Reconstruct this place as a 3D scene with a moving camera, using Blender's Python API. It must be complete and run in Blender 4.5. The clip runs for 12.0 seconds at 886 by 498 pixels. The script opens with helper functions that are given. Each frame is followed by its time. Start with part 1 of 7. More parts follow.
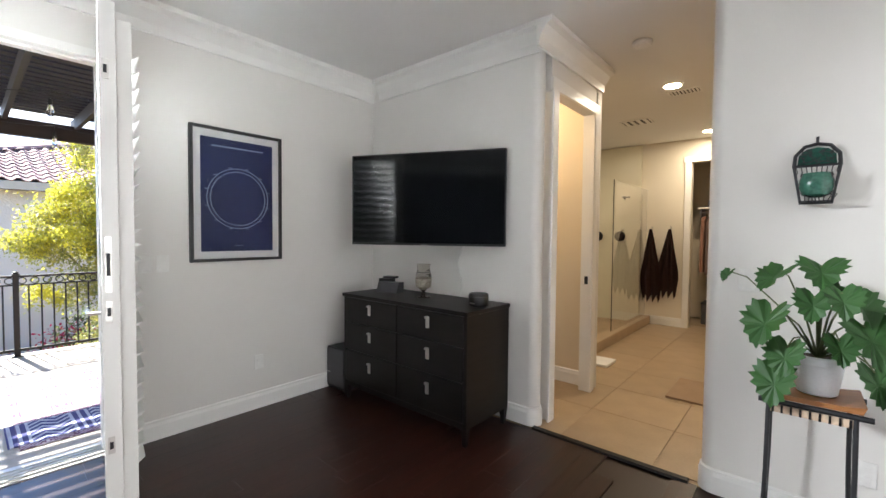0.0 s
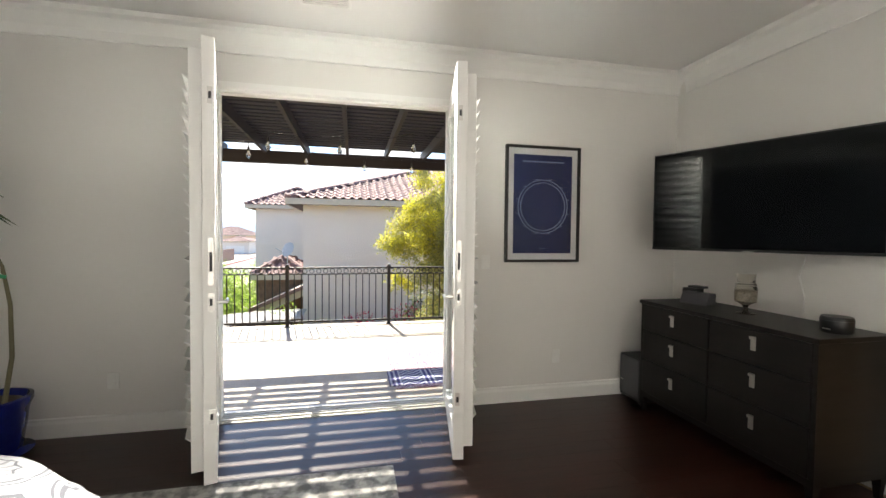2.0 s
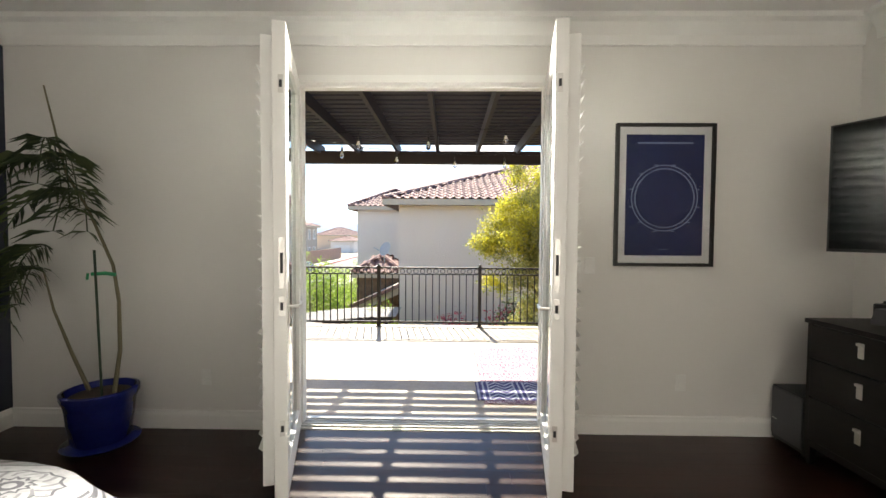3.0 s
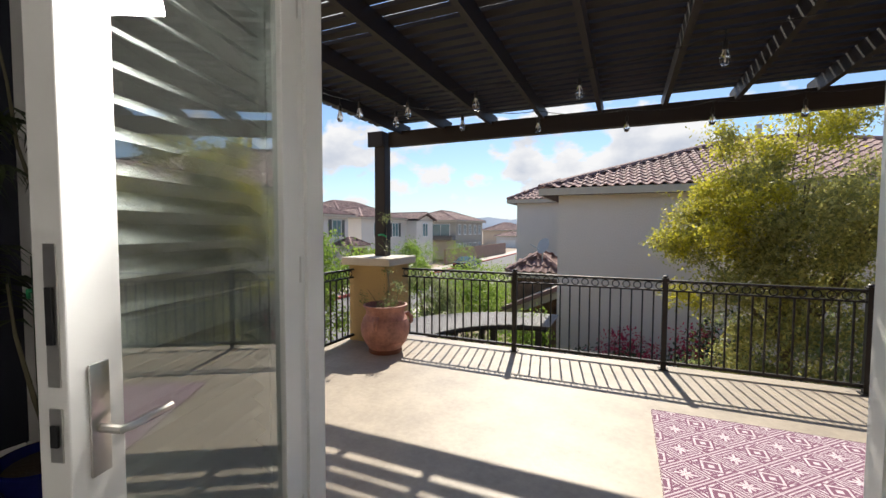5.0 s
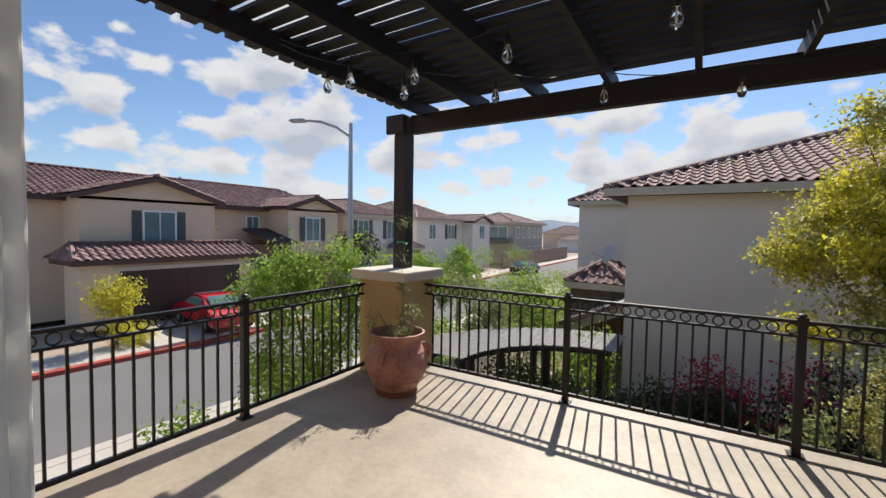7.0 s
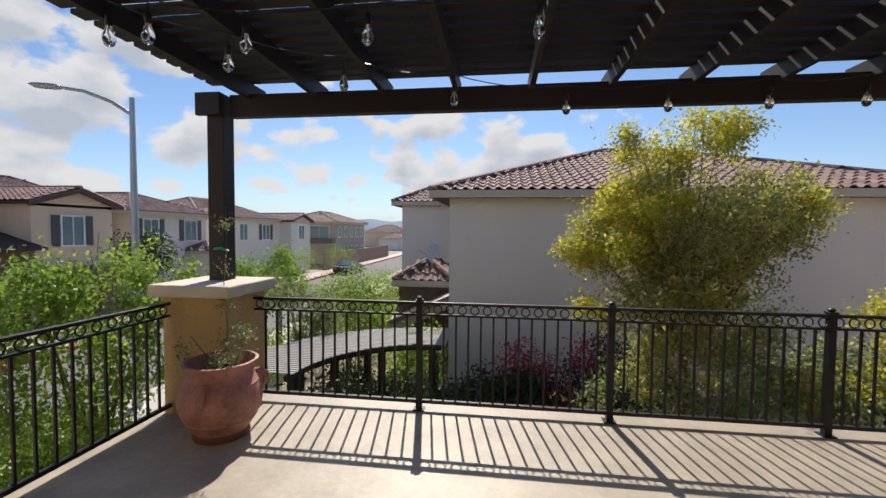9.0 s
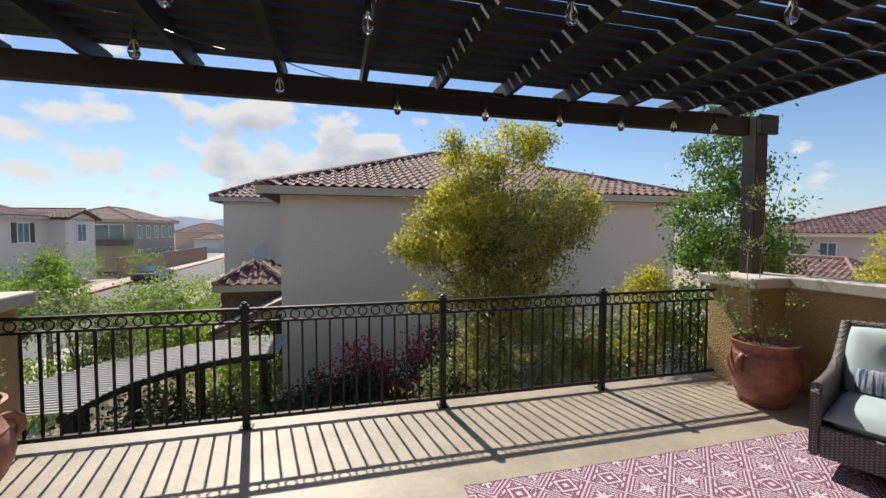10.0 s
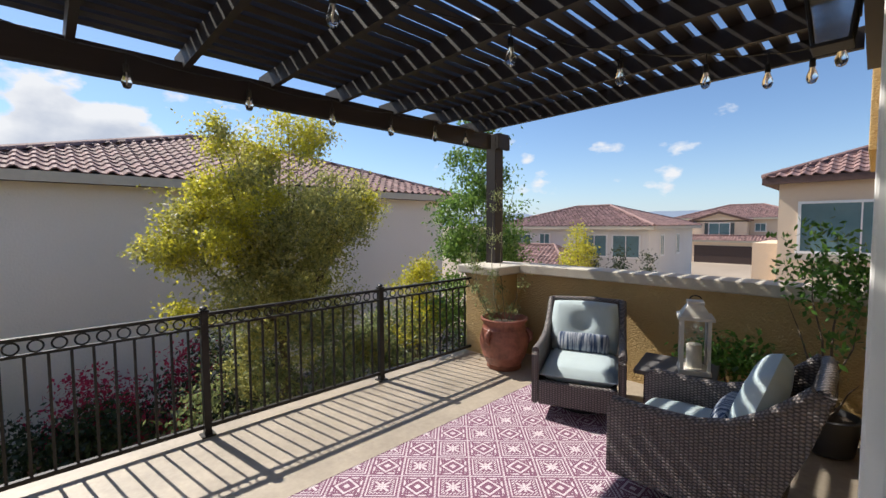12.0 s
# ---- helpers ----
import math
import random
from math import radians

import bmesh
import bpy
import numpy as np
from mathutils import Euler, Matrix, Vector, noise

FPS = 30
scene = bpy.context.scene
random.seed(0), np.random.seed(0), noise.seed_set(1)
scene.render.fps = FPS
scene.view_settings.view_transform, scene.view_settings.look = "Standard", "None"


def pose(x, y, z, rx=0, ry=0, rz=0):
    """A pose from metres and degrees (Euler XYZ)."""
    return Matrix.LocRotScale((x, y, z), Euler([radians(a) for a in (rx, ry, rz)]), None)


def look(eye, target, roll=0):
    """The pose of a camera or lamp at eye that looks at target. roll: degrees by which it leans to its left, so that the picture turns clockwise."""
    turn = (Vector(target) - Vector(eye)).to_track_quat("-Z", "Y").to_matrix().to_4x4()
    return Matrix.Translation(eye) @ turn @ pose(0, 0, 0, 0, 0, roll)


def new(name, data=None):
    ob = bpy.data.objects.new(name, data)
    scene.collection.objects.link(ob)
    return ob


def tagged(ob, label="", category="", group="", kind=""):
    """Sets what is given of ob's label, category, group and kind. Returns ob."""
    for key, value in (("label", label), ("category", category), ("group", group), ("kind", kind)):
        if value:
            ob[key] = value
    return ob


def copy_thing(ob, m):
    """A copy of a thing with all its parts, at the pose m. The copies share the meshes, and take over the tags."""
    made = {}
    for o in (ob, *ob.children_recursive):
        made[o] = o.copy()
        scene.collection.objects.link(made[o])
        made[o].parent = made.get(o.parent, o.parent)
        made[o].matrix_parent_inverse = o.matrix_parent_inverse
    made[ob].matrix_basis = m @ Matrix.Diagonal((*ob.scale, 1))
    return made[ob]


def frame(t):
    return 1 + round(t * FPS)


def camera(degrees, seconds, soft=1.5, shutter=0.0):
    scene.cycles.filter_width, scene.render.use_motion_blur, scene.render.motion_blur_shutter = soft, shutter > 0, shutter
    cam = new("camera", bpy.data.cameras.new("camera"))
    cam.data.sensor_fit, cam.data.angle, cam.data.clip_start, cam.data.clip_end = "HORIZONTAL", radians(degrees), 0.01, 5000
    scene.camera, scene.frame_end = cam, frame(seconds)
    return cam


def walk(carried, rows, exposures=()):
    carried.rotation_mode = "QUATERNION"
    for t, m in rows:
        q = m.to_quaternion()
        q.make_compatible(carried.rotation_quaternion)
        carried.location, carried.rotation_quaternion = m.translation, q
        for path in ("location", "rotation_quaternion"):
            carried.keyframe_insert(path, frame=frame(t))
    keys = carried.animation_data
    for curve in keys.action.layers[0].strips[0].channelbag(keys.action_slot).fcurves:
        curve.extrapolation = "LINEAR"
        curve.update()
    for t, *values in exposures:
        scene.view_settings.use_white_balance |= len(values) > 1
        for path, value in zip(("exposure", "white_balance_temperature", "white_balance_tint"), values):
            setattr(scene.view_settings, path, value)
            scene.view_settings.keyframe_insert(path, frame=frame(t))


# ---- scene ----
cam = camera(93.9, 12.0)
PATH = [
    (0, (0.192, 0.269, 1.402), (-1.112, 1.783, 1.333), 0.5),
    (0.5, (0.188, 0.229, 1.404), (-1.365, 1.487, 1.338), 0.5),
    (1, (0.168, 0.152, 1.42), (-1.571, 1.138, 1.35), 0.4),
    (1.5, (0.182, 0.101, 1.417), (-1.691, 0.799, 1.348), 0.6),
    (2, (0.21, 0.079, 1.402), (-1.744, 0.502, 1.34), 0.6),
    (2.5, (0.126, 0.099, 1.394), (-1.864, 0.281, 1.325), 0.7),
    (3, (-0.17, 0.17, 1.397), (-2.168, 0.14, 1.329), 0.4),
    (3.5, (-0.53, 0.29, 1.384), (-2.514, 0.047, 1.319), 0.7),
    (3.7, (-0.696, 0.323, 1.42), (-2.668, -0.004, 1.342), 0.6),
    (5.5, (-2.223, 0.218, 1.391), (-3.995, -0.707, 1.31), 0.6),
    (6, (-2.515, 0.172, 1.374), (-4.248, -0.825, 1.302), 1.0),
    (6.5, (-2.811, 0.114, 1.44), (-4.514, -0.93, 1.35), 0.8),
    (6.7, (-2.925, 0.091, 1.453), (-4.614, -0.976, 1.362), 1.0),
    (8.5, (-3.236, -0.274, 1.49), (-5.144, -0.869, 1.409), 0.5),
    (9, (-3.247, -0.291, 1.497), (-5.228, -0.55, 1.413), 0.5),
    (9.5, (-3.247, -0.287, 1.498), (-5.241, -0.161, 1.414), 0.2),
    (10, (-3.276, -0.269, 1.489), (-5.208, 0.239, 1.402), 0.1),
    (10.5, (-3.292, -0.234, 1.492), (-5.105, 0.607, 1.4), -0.0),
    (11, (-3.296, -0.212, 1.499), (-4.965, 0.886, 1.403), -0.1),
    (11.5, (-3.266, -0.171, 1.533), (-4.812, 1.093, 1.422), -0.3),
    (12, (-3.277, -0.182, 1.541), (-4.718, 1.2, 1.425), -0.3),
]
EXPOSURES = [(0.0, 2.2, 5950, 10), (1.0, 1.94, 6250, 10), (1.5, 1.75, 6400, 9), (2.0, 1.78, 6700, 8), (3.0, 1.65, 6900, 8), (3.7, 1.3, 6900, 8), (5.2, 0.42, 6600, 10), (6.0, 0.32, 6550, 10), (8.0, 0.2, 6600, 10), (10.0, 0.25, 6600, 10), (12.0, 0.43, 6400, 10)]
walk(cam, [(t, look(eye, target, roll)) for t, eye, target, roll in PATH], EXPOSURES)

# ---- world, sun, lamps ----
SUN_EL, SUN_DIR = 46.0, Vector((-0.963, -0.165, 1.0)).normalized()  # towards the sun
world = bpy.data.worlds.new("sky")
scene.world = world
world.use_nodes = True
wn, wl = world.node_tree.nodes, world.node_tree.links
wn.clear()


def wnode(kind, **inputs):
    n = wn.new(kind)
    for k, v in inputs.items():
        n.inputs[k].default_value = v
    return n


w_out, w_bg = wnode("ShaderNodeOutputWorld"), wnode("ShaderNodeBackground", Strength=0.098)
sky = wn.new("ShaderNodeTexSky")
sky.sky_type = "NISHITA"
sky.sun_disc = False
sky.sun_elevation = radians(SUN_EL)
sky.sun_rotation = math.atan2(SUN_DIR.x, SUN_DIR.y)
sky.air_density, sky.dust_density, sky.ozone_density = 1.0, 0.25, 2.0
coord = wn.new("ShaderNodeTexCoord")
sep = wn.new("ShaderNodeSeparateXYZ")
wl.new(coord.outputs["Generated"], sep.inputs[0])


def wmath(op, a, b=None, clamp=False):
    n = wn.new("ShaderNodeMath")
    n.operation, n.use_clamp = op, clamp
    for i, v in enumerate((a, b)):
        if v is None:
            continue
        if isinstance(v, (int, float)):
            n.inputs[i].default_value = v
        else:
            wl.new(v, n.inputs[i])
    return n.outputs[0]


# Cumulus in banks over the west and south, with bright tops and grey bases.
def cloud_field(lift):
    """Thickness of cloud in each direction, looked up a little higher by lift."""
    comb = wn.new("ShaderNodeCombineXYZ")
    for i, k in enumerate((1.0, 1.0, 1.8)):
        wl.new(wmath("MULTIPLY", sep.outputs[i] if i < 2 else wmath("ADD", sep.outputs[2], lift), k), comb.inputs[i])
    big = wnode("ShaderNodeTexNoise", Scale=2.6, Detail=2.0, Roughness=0.5)
    fine = wnode("ShaderNodeTexNoise", Scale=7.5, Detail=9.0, Roughness=0.56)
    puff = wn.new("ShaderNodeTexVoronoi")
    puff.feature = "SMOOTH_F1"
    puff.inputs["Scale"].default_value, puff.inputs["Smoothness"].default_value = 11.0, 0.3
    for n in (big, fine, puff):
        wl.new(comb.outputs[0], n.inputs["Vector"])
    d = wmath("ADD", wmath("MULTIPLY", big.outputs[0], 0.55), wmath("MULTIPLY", fine.outputs[0], 0.52))
    return wmath("SUBTRACT", d, wmath("MULTIPLY", puff.outputs["Distance"], 0.20))


# a bank low in the west, more towards the south, a clear sky to the north and overhead
side = wmath("ADD", wmath("MULTIPLY", sep.outputs[0], -0.55), wmath("MULTIPLY", sep.outputs[1], -0.80))
west = wmath("MULTIPLY", side, 0.10)
band = wmath("MULTIPLY", wmath("SUBTRACT", 1.0, wmath("DIVIDE", wmath("ABSOLUTE", wmath("SUBTRACT", sep.outputs[2], 0.15)), 0.14), True), 0.07)
bias = wmath("ADD", west, band)
dens = wmath("ADD", cloud_field(0.0), bias)
above = wmath("ADD", cloud_field(0.030), bias)
cover = wmath("MULTIPLY", wmath("SUBTRACT", dens, 0.540), 22.0, True)
cover = wmath("MULTIPLY", cover, wmath("MULTIPLY", wmath("ADD", sep.outputs[2], 0.01), 14.0, True))
shade = wmath("MULTIPLY", wmath("SUBTRACT", above, 0.548), 6.5, True)
cloud_col = wn.new("ShaderNodeMixRGB")
cloud_col.inputs[1].default_value, cloud_col.inputs[2].default_value = (6.7, 6.8, 7.0, 1), (4.2, 4.6, 5.4, 1)
wl.new(shade, cloud_col.inputs[0])
w_mix = wn.new("ShaderNodeMixRGB")
wl.new(cover, w_mix.inputs[0])
# pale haze low over the horizon
haze = wn.new("ShaderNodeMixRGB")
haze.inputs[2].default_value = (4.6, 5.6, 6.9, 1)
wl.new(wmath("MULTIPLY", wmath("POWER", wmath("SUBTRACT", 1.0, wmath("ABSOLUTE", sep.outputs[2])), 13.0), 0.72), haze.inputs[0])
deep = wn.new("ShaderNodeMixRGB")
deep.blend_type = "MULTIPLY"
deep.inputs[0].default_value, deep.inputs[2].default_value = 1.0, (0.86, 0.96, 1.10, 1)
wl.new(sky.outputs[0], deep.inputs[1])
wl.new(deep.outputs[0], haze.inputs[1])
wl.new(haze.outputs[0], w_mix.inputs[1])
wl.new(cloud_col.outputs[0], w_mix.inputs[2])
wl.new(w_mix.outputs[0], w_bg.inputs["Color"])
wl.new(w_bg.outputs[0], w_out.inputs[0])

sun = new("sun", bpy.data.lights.new("sun", "SUN"))
sun.data.energy, sun.data.angle, sun.data.color = 5.0, radians(0.53), (1.0, 0.93, 0.82)
sun.matrix_world = look(SUN_DIR * 30, (0, 0, 0))


def area_lamp(name, m, sx, sy, watts, color):
    ob = new(name, bpy.data.lights.new(name, "AREA"))
    ob.data.shape, ob.data.size, ob.data.size_y, ob.data.energy, ob.data.color = "RECTANGLE", sx, sy, watts, color
    ob.matrix_world = m
    return ob


# added fill lamp at the door head for sky light, and the bathroom's recessed lamps
area_lamp("door_fill", look((-3.15, -0.03, 2.30), (0.2, 0.22, 1.15)), 0.8, 0.20, 78, (1.0, 0.985, 0.96)).data.spread = radians(86)
# the shower and toilet room lamps are added, with no fittings there
for x, y in ((-0.79, 4.82), (-0.8, 7.05), (-2.4, 5.6)):
    area_lamp("bathroom_lamp", look((x, y, 2.86), (x, y, 0)), 0.13, 0.13, 4, (1.0, 0.80, 0.55))
area_lamp("bathroom_lamp", look((-2.0, 3.5, 2.86), (-2.0, 3.5, 0)), 0.13, 0.13, 3, (1.0, 0.74, 0.45))


# ---- materials ----
def material(name, color, rough=0.6, metal=0.0, scale=8.0, vary=0.08, fine=90.0, bump=0.15, depth=0.004, island=0.0, objrand=0.0, spec=0.5, coat=0.0):
    """Paint or stone or wood: a colour with stains at one scale and grain at a finer one, and a fine relief."""
    m = bpy.data.materials.new(name)
    m.use_nodes = True
    nt = m.node_tree
    p = nt.nodes["Principled BSDF"]
    p.inputs["Roughness"].default_value, p.inputs["Metallic"].default_value = rough, metal
    p.inputs["Specular IOR Level"].default_value = spec
    p.inputs["Coat Weight"].default_value = coat
    tc = nt.nodes.new("ShaderNodeTexCoord")
    a, b = nt.nodes.new("ShaderNodeTexNoise"), nt.nodes.new("ShaderNodeTexNoise")
    a.inputs["Scale"].default_value, b.inputs["Scale"].default_value = scale, fine
    a.inputs["Detail"].default_value, b.inputs["Detail"].default_value = 4, 3
    for n in (a, b):
        nt.links.new(tc.outputs["Object"], n.inputs["Vector"])
    mix = mathn(nt, "ADD", mathn(nt, "MULTIPLY", a.outputs[0], 1.3), mathn(nt, "MULTIPLY", b.outputs[0], 0.7))
    val = mathn(nt, "ADD", mathn(nt, "MULTIPLY", mathn(nt, "SUBTRACT", mix, 1.0), vary * 2.4), 1.0)
    if island or objrand:
        r = nt.nodes.new("ShaderNodeNewGeometry").outputs["Random Per Island"] if island else nt.nodes.new("ShaderNodeObjectInfo").outputs["Random"]
        val = mathn(nt, "MULTIPLY", val, mathn(nt, "ADD", mathn(nt, "MULTIPLY", r, 2 * (island or objrand)), 1 - (island or objrand)))
    hsv = nt.nodes.new("ShaderNodeHueSaturation")
    hsv.inputs["Color"].default_value = (*color, 1)
    nt.links.new(val, hsv.inputs["Value"])
    nt.links.new(hsv.outputs[0], p.inputs["Base Color"])
    if bump:
        bp = nt.nodes.new("ShaderNodeBump")
        bp.inputs["Strength"].default_value, bp.inputs["Distance"].default_value = bump, depth
        nt.links.new(b.outputs[0], bp.inputs["Height"])
        nt.links.new(bp.outputs[0], p.inputs["Normal"])
    return m


def mathn(nt, op, a, b=None, clamp=False):
    n = nt.nodes.new("ShaderNodeMath")
    n.operation, n.use_clamp = op, clamp
    for i, v in enumerate((a, b)):
        if v is None:
            continue
        if isinstance(v, (int, float)):
            n.inputs[i].default_value = v
        else:
            nt.links.new(v, n.inputs[i])
    return n.outputs[0]


def leafy(name, color, dark, rough=0.5, trans=0.35):
    """Leaves: a colour that differs from leaf to leaf, with light coming through."""
    m = bpy.data.materials.new(name)
    m.use_nodes = True
    nt = m.node_tree
    p, out = nt.nodes["Principled BSDF"], nt.nodes["Material Output"]
    p.inputs["Roughness"].default_value = rough
    geo = nt.nodes.new("ShaderNodeNewGeometry")
    mix = nt.nodes.new("ShaderNodeMixRGB")
    mix.inputs[1].default_value, mix.inputs[2].default_value = (*dark, 1), (*color, 1)
    nt.links.new(geo.outputs["Random Per Island"], mix.inputs[0])
    nt.links.new(mix.outputs[0], p.inputs["Base Color"])
    tr, ms = nt.nodes.new("ShaderNodeBsdfTranslucent"), nt.nodes.new("ShaderNodeMixShader")
    nt.links.new(mix.outputs[0], tr.inputs["Color"])
    ms.inputs[0].default_value = trans
    nt.links.new(p.outputs[0], ms.inputs[1])
    nt.links.new(tr.outputs[0], ms.inputs[2])
    nt.links.new(ms.outputs[0], out.inputs["Surface"])
    return m


def glassy(name, color=(1, 1, 1), rough=0.0, ior=1.45):
    m = bpy.data.materials.new(name)
    m.use_nodes = True
    p = m.node_tree.nodes["Principled BSDF"]
    p.inputs["Base Color"].default_value = (*color, 1)
    p.inputs["Transmission Weight"].default_value, p.inputs["Roughness"].default_value, p.inputs["IOR"].default_value = 1.0, rough, ior
    return m


def glow(name, color, strength):
    m = bpy.data.materials.new(name)
    m.use_nodes = True
    p = m.node_tree.nodes["Principled BSDF"]
    p.inputs["Base Color"].default_value = (*color, 1)
    p.inputs["Emission Color"].default_value, p.inputs["Emission Strength"].default_value = (*color, 1), strength
    return m


def streaky(name, color, dark, stretch, rough=0.35, coat=0.0, objrand=0.0, bump=0.1, vary=1.0):
    """Wood: grain drawn out along one axis."""
    m = material(name, color, rough, bump=0, coat=coat)
    nt = m.node_tree
    p = nt.nodes["Principled BSDF"]
    tc, mp, n = nt.nodes.new("ShaderNodeTexCoord"), nt.nodes.new("ShaderNodeMapping"), nt.nodes.new("ShaderNodeTexNoise")
    mp.inputs["Scale"].default_value = stretch
    n.inputs["Scale"].default_value, n.inputs["Detail"].default_value, n.inputs["Roughness"].default_value = 1.0, 6, 0.65
    nt.links.new(tc.outputs["Object"], mp.inputs[0])
    nt.links.new(mp.outputs[0], n.inputs["Vector"])
    f = n.outputs[0]
    if objrand:
        f = mathn(nt, "ADD", f, mathn(nt, "MULTIPLY", mathn(nt, "SUBTRACT", nt.nodes.new("ShaderNodeObjectInfo").outputs["Random"], 0.5), objrand))
    ramp = nt.nodes.new("ShaderNodeMapRange")
    ramp.inputs[1].default_value, ramp.inputs[2].default_value = 0.5 - 0.25 * vary, 0.5 + 0.25 * vary
    nt.links.new(f, ramp.inputs[0])
    mix = nt.nodes.new("ShaderNodeMixRGB")
    mix.inputs[1].default_value, mix.inputs[2].default_value = (*dark, 1), (*color, 1)
    nt.links.new(ramp.outputs[0], mix.inputs[0])
    nt.links.new(mix.outputs[0], p.inputs["Base Color"])
    if bump:
        bp = nt.nodes.new("ShaderNodeBump")
        bp.inputs["Strength"].default_value, bp.inputs["Distance"].default_value = bump, 0.003
        nt.links.new(n.outputs[0], bp.inputs["Height"])
        nt.links.new(bp.outputs[0], p.inputs["Normal"])
    return m


def patterned(name, dark, light, build, rough=0.9):
    """Cloth with a woven two-colour pattern; build(nt, x, y) returns the share of the light colour."""
    m = material(name, dark, rough, bump=0.5, depth=0.004, fine=260)
    nt = m.node_tree
    p = nt.nodes["Principled BSDF"]
    tc, sp = nt.nodes.new("ShaderNodeTexCoord"), nt.nodes.new("ShaderNodeSeparateXYZ")
    nt.links.new(tc.outputs["Object"], sp.inputs[0])
    f = build(nt, sp.outputs[0], sp.outputs[1])
    wear = nt.nodes.new("ShaderNodeTexNoise")
    wear.inputs["Scale"].default_value, wear.inputs["Detail"].default_value = 45, 5
    nt.links.new(tc.outputs["Object"], wear.inputs["Vector"])
    f = mathn(nt, "MULTIPLY", f, mathn(nt, "ADD", 0.35, mathn(nt, "MULTIPLY", wear.outputs[0], 1.1)), True)
    mix = nt.nodes.new("ShaderNodeMixRGB")
    mix.inputs[1].default_value, mix.inputs[2].default_value = (*dark, 1), (*light, 1)
    nt.links.new(f, mix.inputs[0])
    nt.links.new(mix.outputs[0], p.inputs["Base Color"])
    return m


def cell(nt, v, size):
    """Distance from the middle of a repeat, 0 to 0.5."""
    fr = mathn(nt, "FRACT", mathn(nt, "ADD", mathn(nt, "DIVIDE", v, size), 100.0))
    return mathn(nt, "ABSOLUTE", mathn(nt, "SUBTRACT", fr, 0.5))


def bands(nt, v, size, share):
    return mathn(nt, "LESS_THAN", mathn(nt, "FRACT", mathn(nt, "ADD", mathn(nt, "DIVIDE", v, size), 100.0)), share)


def rug_lattice(nt, x, y):
    """Square cells in a checker of framed stars and notched lozenges, divided by thin dotted lines."""
    def m(op, a, b=None):
        return mathn(nt, op, a, b)

    size = 0.222
    x, y = m("MULTIPLY", m("ADD", x, y), 0.7071), m("MULTIPLY", m("SUBTRACT", x, y), 0.7071)
    a, b = cell(nt, x, size), cell(nt, y, size)
    far, near = m("MAXIMUM", a, b), m("MINIMUM", a, b)
    cx, cy = m("FLOOR", m("ADD", m("DIVIDE", x, size), 100.0)), m("FLOOR", m("ADD", m("DIVIDE", y, size), 100.0))
    odd = m("MODULO", m("ADD", cx, cy), 2.0)
    total, apart = m("ADD", a, b), m("ABSOLUTE", m("SUBTRACT", a, b))
    notch = m("MULTIPLY", bands(nt, x, size / 11, 0.5), bands(nt, y, size / 11, 0.5))
    # framed star: two square frames, a saltire and a small middle square
    frame_1 = m("MULTIPLY", m("GREATER_THAN", far, 0.375), m("LESS_THAN", far, 0.415))
    frame_2 = m("MULTIPLY", m("MULTIPLY", m("GREATER_THAN", far, 0.25), m("LESS_THAN", far, 0.33)), bands(nt, m("ADD", x, y), size / 10, 0.5))
    saltire = m("MULTIPLY", m("MULTIPLY", m("LESS_THAN", apart, 0.055), m("LESS_THAN", far, 0.22)), m("GREATER_THAN", far, 0.06))
    petal = m("MULTIPLY", m("LESS_THAN", near, 0.035), m("LESS_THAN", far, 0.20))
    star = m("MAXIMUM", m("MAXIMUM", frame_1, frame_2), m("MAXIMUM", saltire, petal))
    # lozenge cell: rows of small teeth about a diamond with a hollow heart
    ring = m("MULTIPLY", m("GREATER_THAN", total, 0.27), m("LESS_THAN", total, 0.36))
    heart = m("LESS_THAN", total, 0.11)
    teeth = m("MULTIPLY", m("GREATER_THAN", total, 0.44), bands(nt, m("MAXIMUM", a, b), 0.115, 0.55))
    lozenge = m("MAXIMUM", m("MAXIMUM", ring, heart), m("MULTIPLY", teeth, m("MAXIMUM", notch, m("GREATER_THAN", apart, 0.12))))
    motif = m("ADD", m("MULTIPLY", star, odd), m("MULTIPLY", lozenge, m("SUBTRACT", 1.0, odd)))
    line = m("MULTIPLY", m("GREATER_THAN", far, 0.472), m("ADD", m("MULTIPLY", bands(nt, m("ADD", x, y), size / 9, 0.6), 0.5), 0.5))
    return m("MAXIMUM", m("MULTIPLY", motif, m("LESS_THAN", far, 0.44)), line)


def mat_zigzag(nt, x, y):
    stripe = bands(nt, y, 0.05, 0.4)
    zig = bands(nt, mathn(nt, "ADD", x, mathn(nt, "MULTIPLY", cell(nt, y, 0.16), 0.16)), 0.075, 0.45)
    sel = bands(nt, y, 0.36, 0.35)
    return mathn(nt, "ADD", mathn(nt, "MULTIPLY", stripe, sel), mathn(nt, "MULTIPLY", zig, mathn(nt, "SUBTRACT", 1.0, sel)), True)


